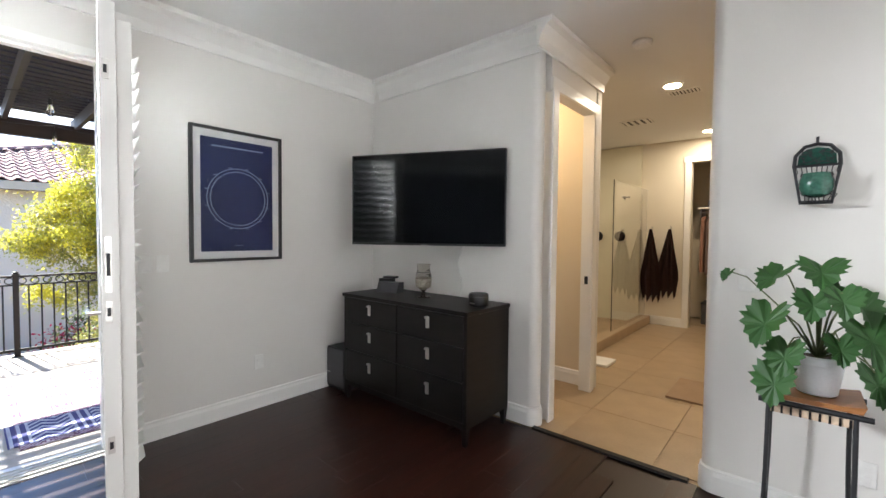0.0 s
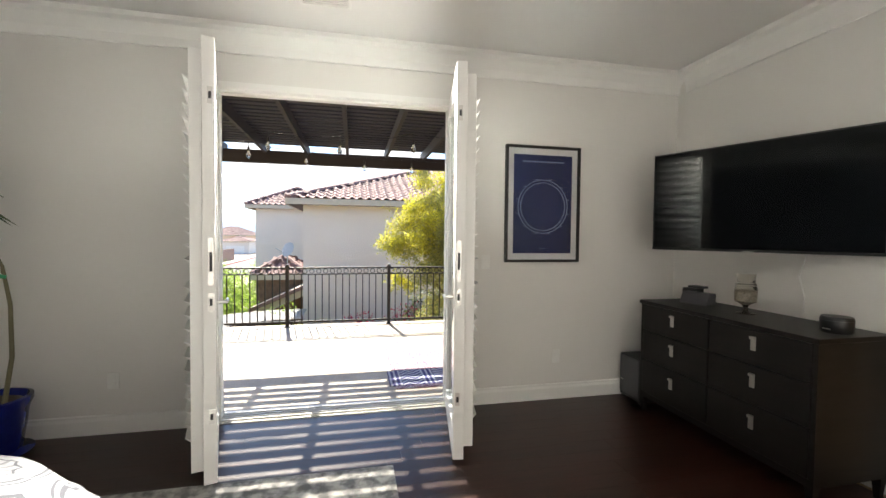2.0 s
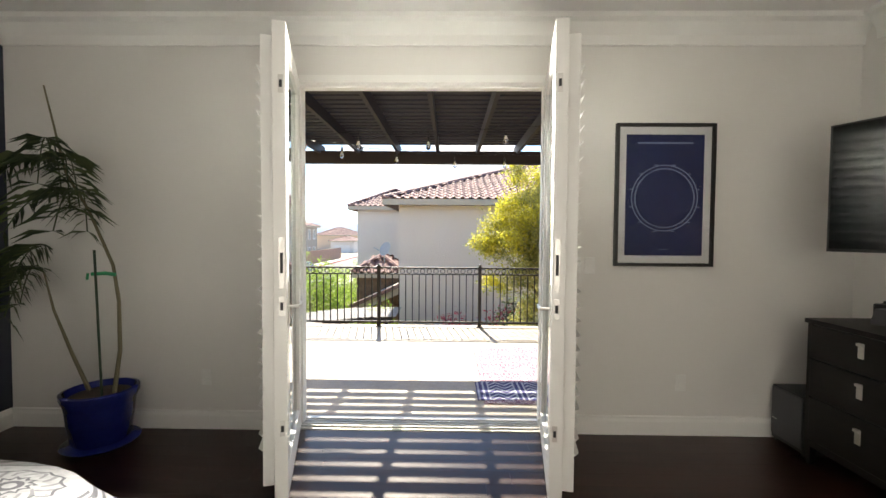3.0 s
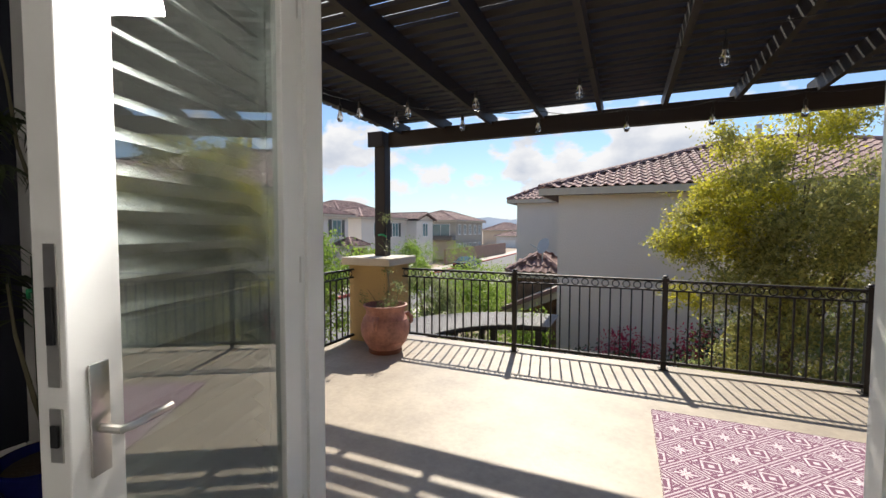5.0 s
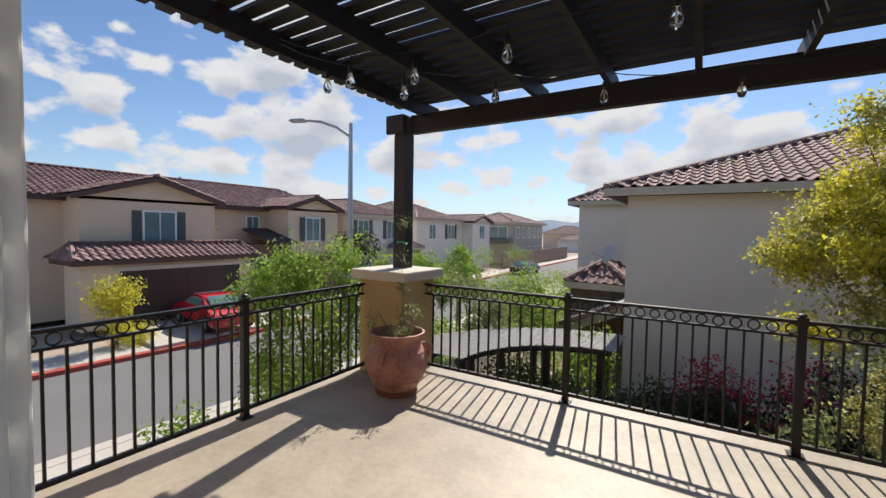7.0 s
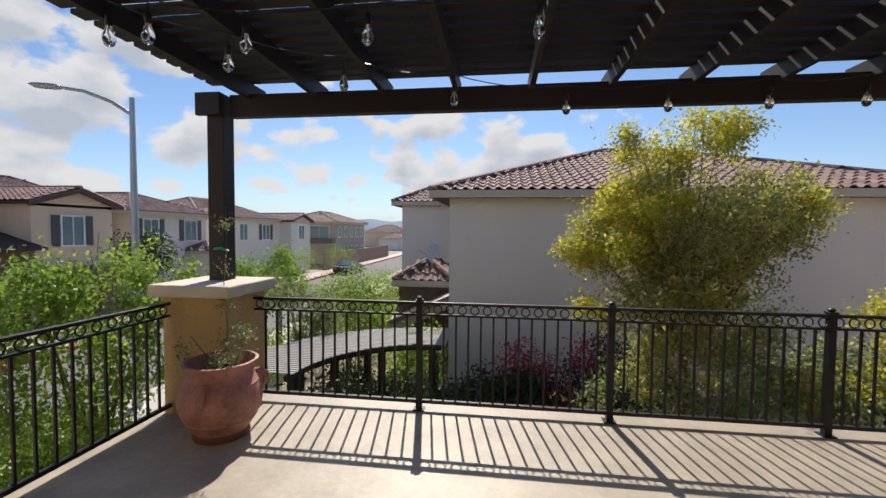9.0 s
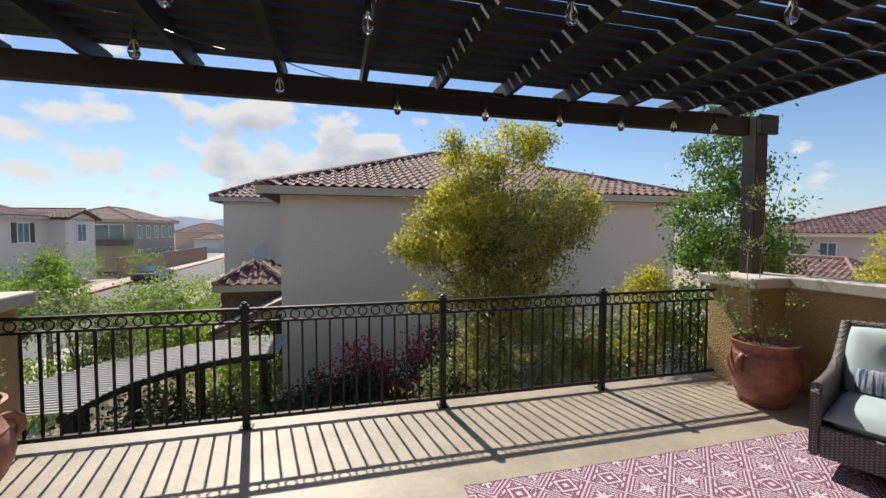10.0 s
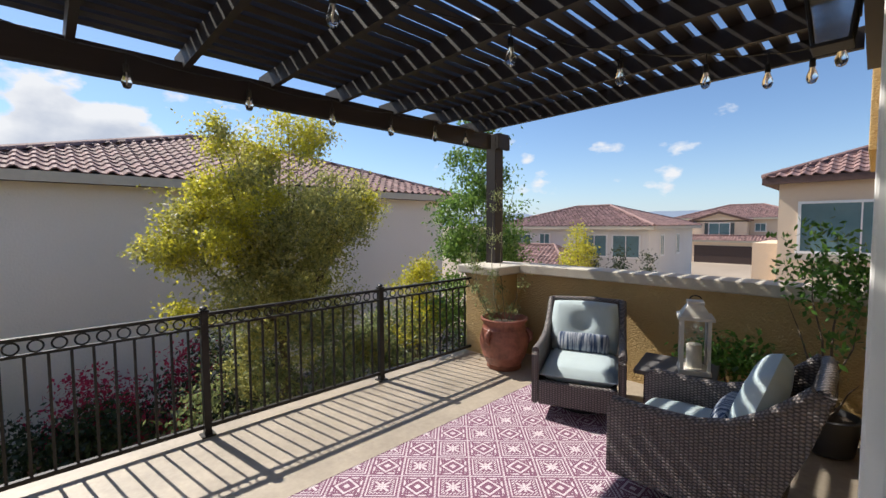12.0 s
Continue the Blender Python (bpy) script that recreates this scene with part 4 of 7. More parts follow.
rt = thing("router", pose(-2.58, 2.72, 0.90, 0, 0, 14), "black router with angled front on the dresser", "router")
part("back_unit", one_box(-0.10, 0.02, 0.02, 0.12, 0.0, 0.105, bevel=0.008), BLACKPL, rt)
part("lid", one_box(-0.06, 0.06, 0.03, 0.11, 0.106, 0.125, bevel=0.006), BLACKPL, rt)
part("front_unit", prism(bmesh.new(), [(-0.10, 0), (0.019, 0), (0.019, 0.085), (-0.06, 0.085)], "x", -0.04, 0.17), GREYPL, rt)

jar = thing("apothecary_jar", pose(-2.07, 2.66, 0.90), "smoked glass footed jar with lid on the dresser", "jar")
part("bowl", lathe(bmesh.new(), [(0.055, 0), (0.055, 0.006), (0.018, 0.014), (0.014, 0.05), (0.03, 0.068), (0.062, 0.085), (0.066, 0.16), (0.062, 0.185), (0.058, 0.19)], 28), JARGLASS, jar, smooth=True)
part("contents", lathe(bmesh.new(), [(0.03, 0.078), (0.054, 0.09), (0.056, 0.15), (0.04, 0.158)], 20), material("shell_bits", (0.5, 0.45, 0.38), 0.8, scale=60, vary=0.5), jar, "pale shells", smooth=True)
part("lid", lathe(bmesh.new(), [(0.058, 0.191), (0.060, 0.20), (0.052, 0.215), (0.052, 0.255), (0.056, 0.262), (0.056, 0.27), (0.02, 0.272)], 28), JARGLASS, jar, smooth=True)

sp = thing("smart_speaker", pose(-1.53, 2.66, 0.90), "small dark round speaker on the dresser", "speaker")
part("body", lathe(bmesh.new(), [(0.066, 0.0), (0.072, 0.01), (0.072, 0.075), (0.066, 0.088), (0.03, 0.09)], 28), BLACKPL, sp, smooth=True)
part("light_ring", lathe(bmesh.new(), [(0.0725, 0.066), (0.0725, 0.070)], 28), GREYPL, sp)
part("label", one_box(-0.02, 0.02, -0.0735, -0.0715, 0.02, 0.026), METAL, sp)


def wall_plate(m, label, category, switch):
    t = thing("light_switch" if switch else "outlet", m, label, category)
    part("plate", one_box(-0.037, 0.037, -0.006, 0, -0.058, 0.058, bevel=0.003), WHITEPL, t)
    if switch:
        part("rocker", one_box(-0.016, 0.016, -0.010, -0.0065, -0.032, 0.032, bevel=0.001), WHITEPL, t)
    else:
        for z in (-0.022, 0.022):
            part("socket", one_box(-0.017, 0.017, -0.009, -0.0065, z - 0.014, z + 0.014, bevel=0.001), WHITEPL, t)


wall_plate(pose(XI, 1.80, 0.37, 0, 0, 90), "white plastic wall outlet", "outlet", False)
wall_plate(pose(XI, -1.555, 0.37, 0, 0, 90), "white plastic wall outlet", "outlet", False)
wall_plate(pose(XI, 1.05, 1.19, 0, 0, 90), "white rocker light switch", "light switch", True)
wall_plate(pose(XI, 1.15, 1.19, 0, 0, 90), "white rocker light switch", "light switch", True)
wall_plate(pose(-0.01, 2.93, 1.18), "white rocker light switch by the bathroom opening", "light switch", True)
wall_plate(pose(0.45, 2.93, 0.33), "white wall outlet behind the plant stand", "outlet", False)


def palm_plant():
    pot = thing("plant_pot", pose(-2.83, -2.12, 0), "glossy cobalt blue ceramic planter on the floor", "plant pot")
    part("saucer", lathe(bmesh.new(), [(0.17, 0), (0.205, 0.018), (0.215, 0.03), (0.20, 0.035)], 32), BLUEPOT, pot, smooth=True)
    prof = [(0.145, 0.036), (0.16, 0.05)]
    for k in range(6):
        z = 0.17 + 0.020 * k
        prof += [(0.176 + 0.002 * k, z), (0.180 + 0.002 * k, z + 0.010)]
    prof += [(0.198, 0.31), (0.212, 0.34), (0.212, 0.37), (0.192, 0.375), (0.18, 0.32)]
    part("body", lathe(bmesh.new(), prof, 40), BLUEPOT, pot, smooth=True)
    part("soil", lathe(bmesh.new(), [(0.178, 0.31), (0.17, 0.335), (0.02, 0.34)], 24), SOIL, pot)
    t = thing("potted_palm", pose(-2.83, -2.12, 0.335), "tall thin palm with drooping fronds tied to a stake", "plant")
    canes = [[(-0.05, -0.12, 0), (-0.02, -0.20, 0.25), (0.0, -0.30, 0.55), (0.0, -0.36, 0.80)],
             [(0.04, 0.12, 0), (0.03, 0.16, 0.3), (0.02, 0.15, 0.62), (0.0, 0.10, 0.85), (0.0, -0.05, 1.2), (0.0, -0.2, 1.45), (0.0, -0.27, 1.75), (0.02, -0.31, 2.0)]]
    for c in canes:
        part("cane", tube(bmesh.new(), c, [0.014 - 0.009 * i / (len(c) - 1) for i in range(len(c))], 7), CANE, t, smooth=True)
    part("stake", tube(bmesh.new(), [(0.06, 0.06, -0.03), (0.05, 0.02, 0.95)], 0.008, 6), STAKE, t, "green garden stake")
    bm = bmesh.new()
    tube(bm, [(0.05, 0.0, 0.795), (0.03, 0.07, 0.80), (0.01, 0.125, 0.79)], 0.012, 6)
    tube(bm, [(0.055, -0.02, 0.80), (0.05, -0.03, 0.76)], 0.008, 5)
    part("tie", bm, TIE, t, "green plastic tie")
    random.seed(11)
    starts = [((0, -0.36, 0.80), 3, 0.7), ((0, -0.22, 1.5), 5, 0.9), ((0, -0.1, 1.3), 3, 0.7), ((0, -0.3, 0.95), 2, 0.6), ((0.02, -0.28, 1.6), 2, 0.8)]
    for p, n, ln in starts:
        for k in range(n):
            a = random.uniform(-2.9, -0.3) if k % 3 else random.uniform(-0.4, 0.9)
            dirv = Vector((math.cos(a) * 0.6 + 0.15, math.sin(a), 0))
            pts = []
            for i in range(9):
                s = i / 8
                q = Vector(p) + dirv * ln * 0.62 * s + Vector((0, 0, ln * (0.42 * s - 0.75 * s * s)))
                q.x, q.y = max(q.x, -0.21), max(q.y, -0.84)
                pts.append(q)
            bm = bmesh.new()
            tube(bm, pts, 0.004, 4)
            for i in range(2, 9):
                for sgn in (1, -1):
                    for sub_i in (0, 0.5):
                        o = pts[i] if not sub_i or i == 8 else (pts[i] + pts[i - 1]) / 2
                        side = Vector((-dirv.y, dirv.x, 0)).normalized() * sgn
                        tip = o + side * random.uniform(0.10, 0.17) + dirv.normalized() * 0.10 + Vector((0, 0, random.uniform(-0.14, -0.05)))
                        tip.x, tip.y = max(tip.x, -0.22), max(tip.y, -0.85)
                        mid = (o + tip) / 2 + Vector((0, 0, 0.025))
                        wv = Vector((0, 0, 0.008)) + dirv.normalized() * 0.012
                        vs = [bm.verts.new(x) for x in (o, mid + wv, tip, mid - wv)]
                        bm.faces.new(vs)
            part("frond", bm, PALMLEAF, t)


palm_plant()

bed = thing("bed", pose(-0.6, -1.75, 0), "bed with white cover printed with grey medallions", "bed")
part("base", one_box(-0.90, 0.90, -1.10, 1.02, 0.08, 0.42, bevel=0.02), material("bed_base_cloth", (0.25, 0.25, 0.26), 0.9), bed)
for x in (-0.85, 0.85):
    for y in (-1.05, 1.0):
        part("leg", tube(bmesh.new(), [(x, y, 0), (x, y, 0.08)], 0.025, 8), DARKWOOD, bed)
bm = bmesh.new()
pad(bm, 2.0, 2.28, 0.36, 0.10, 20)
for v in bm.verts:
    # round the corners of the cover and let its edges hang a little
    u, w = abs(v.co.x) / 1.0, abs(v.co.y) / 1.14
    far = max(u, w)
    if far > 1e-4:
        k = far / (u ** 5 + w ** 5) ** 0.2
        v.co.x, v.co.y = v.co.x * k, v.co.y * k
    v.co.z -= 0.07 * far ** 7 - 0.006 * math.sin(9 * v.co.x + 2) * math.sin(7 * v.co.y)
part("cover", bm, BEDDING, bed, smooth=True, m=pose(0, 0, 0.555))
part("headboard", one_box(-0.95, 0.95, -1.21, -1.13, 0.1, 1.25, bevel=0.02), material("headboard_cloth", (0.10, 0.10, 0.11), 0.9), bed)
rug = thing("bedroom_rug", pose(-0.6, -1.25, 0.001), "grey mottled rug under the bed", "rug")
part("weave", one_box(-1.67, 1.5, -1.35, 1.57, 0, 0.009, bevel=0.003), RUGIN, rug)


def philodendron_leaf(bm, base, direction, size, droop):
    """A lobed leaf with its stalk from the base."""
    d = Vector(direction)
    tip0 = Vector(base) + d
    flat = Vector((d.x, d.y, 0))
    if flat.length < 1e-3:
        flat = Vector((0.3, -1, 0))
    flat = (flat.normalized() + Vector((0, -0.7, 0))).normalized()
    u = (flat + Vector((0, 0, -droop - 0.75))).normalized()
    side = u.cross(Vector((0, 0, 1))).normalized()
    nrm = side.cross(u)
    outline = []
    lobes = [(-0.26, 0.16), (-0.36, 0.34), (-0.22, 0.44), (-0.24, 0.60), (-0.04, 0.56), (0.0, 0.72), (0.14, 0.58), (0.25, 0.72), (0.36, 0.52), (0.50, 0.62), (0.57, 0.40), (0.72, 0.44), (0.76, 0.25), (0.90, 0.22), (0.90, 0.10), (1.0, 0.0)]
    for a, w in lobes:
        outline.append((a, w))
    pts = [(-0.05, 0.0)] + outline + [(a, -w) for a, w in outline[-2::-1]]
    c = bm.verts.new(tip0 + u * size * 0.35 - nrm * 0.01)
    vs = [bm.verts.new(tip0 + u * size * a + side * size * w * 0.85 + nrm * size * (abs(w) * 0.25 - 0.3 * max(a, 0) ** 2 + 0.05 * math.sin(9 * a + 7 * w))) for a, w in pts]
    for k in range(len(vs)):
        bm.faces.new((c, vs[k], vs[(k + 1) % len(vs)]))


def plant_on_stand():
    st = thing("plant_stand", pose(0.245, 2.66, 0), "wooden plant stand with carved apron and black iron legs", "plant stand")
    bm = bmesh.new()
    prism(bm, [(-0.155, 0.715), (0.155, 0.715), (0.165, 0.745), (0.10, 0.735), (-0.10, 0.735), (-0.165, 0.755)], "y", -0.13, 0.13)
    part("top", bm, AMBERWOOD, st)
    for y in (-0.125, 0.125):
        part("roller", tube(bmesh.new(), [(-0.17, y, 0.70), (0.185, y, 0.70)], 0.012, 8), IRON, st, smooth=True)
        part("apron", one_box(-0.14, 0.14, y - 0.004, y + 0.004, 0.655, 0.688), CARVED, st, "pale carved apron")
        for k in range(9):
            x = -0.12 + 0.03 * k
            bm = bmesh.new()
            box(bm, x - 0.004, x + 0.004, y - 0.008 if y < 0 else y + 0.0045, y - 0.0045 if y < 0 else y + 0.008, 0.655, 0.688)
            part("apron_bar", bm, DARKWOOD, st)
        for x in (-0.135, 0.135):
            part("leg", tube(bmesh.new(), [(x, y, 0.70), (x * 1.02, y * 1.02, 0.4), (x * 1.1, y * 1.08, 0.0)], 0.009, 8), IRON, st, smooth=True)
    part("stretcher", tube(bmesh.new(), [(-0.14, -0.127, 0.25), (-0.14, 0.127, 0.25)], 0.006, 6), IRON, st)
    part("stretcher", tube(bmesh.new(), [(0.14, -0.127, 0.25), (0.14, 0.127, 0.25)], 0.006, 6), IRON, st)
    pot = thing("plant_pot", pose(0.265, 2.66, 0.737), "white ceramic flower pot on the plant stand", "plant pot")
    part("body", lathe(bmesh.new(), [(0.062, 0), (0.07, 0.006), (0.088, 0.13), (0.093, 0.132), (0.096, 0.165), (0.088, 0.168), (0.082, 0.14)], 32), WHITEPOT, pot, smooth=True)
    part("soil", lathe(bmesh.new(), [(0.083, 0.13), (0.08, 0.15), (0.01, 0.152)], 20), SOIL, pot)
    pl = thing("philodendron", pose(0.265, 2.66, 0.887), "green lobed-leaf philodendron in a white pot", "plant")
    leaves = [((-0.31, -0.12, 0.36), 0.08, 0.1), ((-0.13, -0.05, 0.37), 0.19, -0.25), ((0.0, -0.05, 0.40), 0.21, -0.3), ((-0.02, -0.09, 0.27), 0.17, 0.3), ((0.10, -0.02, 0.27), 0.22, 0.0),
              ((-0.16, -0.10, 0.19), 0.24, 0.4), ((-0.10, -0.12, 0.05), 0.19, 0.8), ((-0.13, -0.14, -0.06), 0.21, 1.0), ((0.13, -0.10, 0.17), 0.25, 0.3),
              ((0.06, -0.10, 0.10), 0.15, 0.6), ((0.16, -0.12, 0.0), 0.19, 0.8), ((0.24, -0.05, 0.19), 0.24, 0.3), ((0.24, -0.12, -0.08), 0.19, 1.0), ((0.02, 0.06, 0.30), 0.18, 0.1), ((0.28, 0.0, 0.08), 0.20, 0.6), ((0.06, -0.14, 0.30), 0.16, 0.5)]
    for d, s, dr in leaves:
        d = Vector(d)
        stalk = part("stalk", tube(bmesh.new(), [(0, 0, 0), d * 0.4 + Vector((0, 0, 0.06 + 0.1 * max(0, 0.2 - d.z))), d * 0.8 + Vector((0, 0, 0.05)), d], [0.005, 0.004, 0.003, 0.003], 6), STEM, pl, smooth=True)
        bm = bmesh.new()
        philodendron_leaf(bm, (0, 0, 0), d, s * 0.70, dr)
        part("leaf", bm, PHILO, pl)


plant_on_stand()


def wall_lantern():
    t = thing("candle_sconce", pose(0.243, 2.925, 1.56), "iron wall sconce with green glass votive", "wall sconce")
    bm = bmesh.new()
    arch = [(-0.082, -0.02, 0.18), (-0.078, -0.02, 0.235), (-0.045, -0.02, 0.275), (0, -0.02, 0.285), (0.045, -0.02, 0.275), (0.078, -0.02, 0.235), (0.082, -0.02, 0.18)]
    tube(bm, arch, 0.008, 6)
    tube(bm, [(-0.082, -0.02, 0.18), (-0.055, -0.03, 0.005), (0.055, -0.03, 0.005), (0.082, -0.02, 0.18)], 0.006, 6)
    tube(bm, [(-0.082, -0.05, 0.18), (0.082, -0.05, 0.18)], 0.006, 6)
    tube(bm, [(-0.08, -0.09, 0.17), (-0.055, -0.09, 0.005), (0.055, -0.09, 0.005), (0.08, -0.09, 0.17)], 0.005, 6)
    tube(bm, [(0, -0.01, 0.28), (0, -0.01, 0.32)], 0.006, 6)
    for x in (-0.055, 0.055):
        tube(bm, [(x, -0.02, 0.005), (x, -0.10, 0.005)], 0.005, 6)
    part("frame", bm, IRON, t, smooth=True)
    bm = bmesh.new()
    prism(bm, [(-0.07, 0.19), (0.07, 0.19), (0.066, 0.235), (0.04, 0.262), (0, 0.27), (-0.04, 0.262), (-0.066, 0.235)], "y", -0.014, -0.008)
    part("arch_glass", bm, GREENGLASS, t, "patterned green glass")
    bm = bmesh.new()
    random.seed(5)
    for k in range(34):
        x, z = random.uniform(-0.058, 0.058), random.uniform(0.195, 0.255)
        a = random.uniform(0, 3.1)
        tube(bm, [(x - 0.014 * math.cos(a), -0.018, z - 0.014 * math.sin(a)), (x + 0.014 * math.cos(a), -0.018, z + 0.014 * math.sin(a))], 0.002, 4)
    for k in range(9):
        f = k / 8
        xb, xt = -0.05 + 0.10 * f, -0.075 + 0.15 * f
        tube(bm, [(xb, -0.088, 0.008), ((xb + xt) / 2 + 0.008 * math.sin(k), -0.092, 0.04), (xb * 0.9, -0.090, 0.055)], 0.0028, 4)
        tube(bm, [(xt, -0.05, 0.178), (xt * 0.9, -0.055, 0.15), (xt * 1.02, -0.06, 0.13)], 0.0028, 4)
    part("fretwork", bm, IRON, t)
    part("votive_cup", lathe(bmesh.new(), [(0.025, 0.03), (0.052, 0.042), (0.064, 0.075), (0.062, 0.11), (0.050, 0.142), (0.046, 0.142), (0.057, 0.11), (0.058, 0.078), (0.01, 0.045)], 24, (0, -0.062, 0)), CUPGLASS, t, "pale green glass cup", smooth=True)
    part("cup_tray", one_box(-0.05, 0.05, -0.10, -0.022, 0.008, 0.014), IRON, t)


wall_lantern()


def vent(x, y, w, d, slats, ang=0, label="white ceiling air vent"):
    t = thing("ceiling_vent", pose(x, y, H, 0, 0, ang), label, "vent")
    bm = bmesh.new()
    for a in ((-w, w, -d, -d + 0.02), (-w, w, d - 0.02, d), (-w, -w + 0.02, -d + 0.02, d - 0.02), (w - 0.02, w, -d + 0.02, d - 0.02)):
        box(bm, *a, -0.010, -0.0005, 0.002)
    part("frame", bm, WHITEPL, t)
    # dark sheet in place of the shade inside the vent
    part("shade_sheet", one_box(-w + 0.02, w - 0.02, -d + 0.02, d - 0.02, -0.004, -0.001), VENTDARK, t)
    for k in range(slats):
        x0 = -w + 0.02 + (2 * w - 0.04) * (k + 0.2) / slats
        part("slat", one_box(x0, x0 + (2 * w - 0.04) * 0.55 / slats, -d + 0.02, d - 0.02, -0.009, -0.0045), WHITEPL, t)


vent(-2.52, -0.10, 0.09, 0.16, 6, 0)
vent(-0.736, 5.09, 0.15, 0.09, 8)
vent(-1.45, 6.0, 0.18, 0.14, 4, label="white bathroom exhaust fan grille")
for x, y in ((-0.79, 4.82), (-0.8, 7.05)):
    t = thing("recessed_light", pose(x, y, H), "lit recessed ceiling downlight with white trim", "ceiling light")
    part("trim_ring", lathe(bmesh.new(), [(0.075, -0.001), (0.095, -0.001), (0.095, -0.006), (0.075, -0.010)], 28), WHITEPL, t)
    part("lens", lathe(bmesh.new(), [(0.074, -0.0105), (0.074, -0.013), (0.02, -0.014)], 24), LAMPGLOW, t, "glowing warm lens")
t = thing("smoke_detector", pose(-0.756, 3.67, H), "round white smoke detector on the ceiling", "smoke detector")
part("body", lathe(bmesh.new(), [(0.07, -0.001), (0.07, -0.02), (0.055, -0.035), (0.02, -0.037)], 28), WHITEPL, t, smooth=True)

# ---- bathroom things ----
sh = thing("shower", pose(-1.6, 5.0, 0), "glass shower with cream walls and tiled kerb", "shower")
part("kerb", one_box(-0.16, 0.0, 0.05, 2.48, 0, 0.13, bevel=0.01), TILE, sh, "travertine kerb")
part("glass_panel", one_box(-0.09, -0.08, 0.9, 2.46, 0.131, 2.15), GLASS2, sh, "clear glass panel")
part("back_wall", one_box(-1.4, -0.175, 2.44, 2.49, 0, H - 0.01), material("shower_surround", (0.70, 0.66, 0.50), 0.3, vary=0.02), sh, "cream shower surround")
part("head", tube(bmesh.new(), [(-0.42, 2.44, 2.02), (-0.42, 2.30, 2.04), (-0.30, 2.28, 2.03)], 0.012, 8), IRON, sh, "dark shower arm")
for x in (-0.49, -0.85):
    part("valve", tube(bmesh.new(), [(x, 2.438, 1.40), (x, 2.40, 1.40), (x, 2.36, 1.40)], [0.085, 0.08, 0.03], 20), IRON, sh, "dark round shower valve", smooth=True)
for x, z0, lean in ((-1.60, 0.42, 0.03), (-1.33, 0.50, -0.02)):
    tw = thing("towel", pose(x, 7.42, 0), "dark brown bath towel hanging from a hook", "towel", "towels on hooks")
    rows = []
    bm = bmesh.new()
    for i in range(9):
        s = i / 8
        z = 1.52 - (1.52 - z0) * s
        hw = 0.02 + 0.14 * min(1, s * 1.5) - 0.03 * max(0, s - 0.75) * 4
        rows.append([bm.verts.new((lean * s + hw * (2 * k / 10 - 1), -0.02 - 0.05 * (0.5 + 0.5 * math.sin(k * 1.9 + s * 2)) * min(1, s * 2 + 0.2), z + 0.06 * (k % 3 - 1) * (s == 1))) for k in range(11)])
    for r, q in zip(rows, rows[1:]):
        for k in range(10):
            bm.faces.new((r[k], r[k + 1], q[k + 1], q[k]))
    bmesh.ops.solidify(bm, geom=bm.faces[:], thickness=0.015)
    part("cloth", bm, TOWEL, tw, smooth=True)
    hk = thing("towel_hook", pose(x, 7.499, 1.54), "small metal towel hook on the wall", "hook")
    part("hook", tube(bmesh.new(), [(0, 0, 0), (0, -0.05, -0.005), (0, -0.06, 0.025)], 0.008, 6), METAL, hk)
mt = thing("bath_mat", pose(-0.3, 4.55, 0.0005), "tan bath mat on the tile floor", "bath mat")
part("weave", one_box(-0.36, 0.5, -0.3, 0.3, 0, 0.018, bevel=0.006), BATHMAT, mt)
sc = thing("bath_scale", pose(-1.42, 4.85, 0.0005), "white bathroom scale by the shower", "scale")
part("platform", one_box(-0.12, 0.1, -0.15, 0.15, 0, 0.03, bevel=0.006), WHITEPL, sc)
shf = thing("closet_shelf", pose(-0.8, 8.3, 0), "dark closet shelf with hanging rail", "shelf")
part("board", one_box(-0.28, 1.4, -0.2, 0.29, 1.86, 1.885), TRIM, shf)
part("rail", tube(bmesh.new(), [(-0.28, -0.05, 1.80), (1.4, -0.05, 1.80)], 0.014, 8), METAL, shf)
part("bracket", one_box(-0.26, -0.24, -0.1, 0.29, 1.74, 1.859), METAL, shf)
ht = thing("hat", pose(-0.86, 8.25, 1.886), "dark brimmed hat on the closet shelf", "hat")
part("crown", lathe(bmesh.new(), [(0.10, 0.012), (0.095, 0.10), (0.07, 0.13), (0.02, 0.125)], 20), BLACKPL, ht, smooth=True)
part("brim", lathe(bmesh.new(), [(0.09, 0.0), (0.17, 0.004), (0.17, 0.010), (0.1, 0.0115)], 24), BLACKPL, ht, smooth=True)
random.seed(8)
for k in range(9):
    g = thing("garment", pose(-1.0 + 0.075 * k, 8.25, 0), "hanging garment on the closet rail", "clothes", "garments on the rail")
    z0 = random.uniform(0.75, 1.1)
    col = random.choice([(0.16, 0.10, 0.08), (0.42, 0.36, 0.30), (0.05, 0.05, 0.06), (0.30, 0.15, 0.10), (0.08, 0.07, 0.10)])
    part("cloth", prism(bmesh.new(), [(-0.22, z0), (0.2, z0), (0.18, 1.66), (0.03, 1.74), (-0.03, 1.74), (-0.2, 1.66)], "x", -0.025, 0.022), material("garment_cloth", col, 0.9, vary=0.2), g)
    part("hanger", tube(bmesh.new(), [(0, 0, 1.74), (0, -0.01, 1.79), (0, -0.05, 1.815)], 0.003, 5), METAL, g)
for k in range(3):
    b = thing("storage_bin", pose(-0.85 + 0.3 * k, 8.2, 0), "dark storage bin on the closet floor", "bin")
    part("body", one_box(-0.13, 0.13, -0.2, 0.2, 0, 0.32, bevel=0.015), GREYPL, b)
    part("lid", one_box(-0.14, 0.14, -0.21, 0.21, 0.321, 0.345, bevel=0.008), BLACKPL, b)


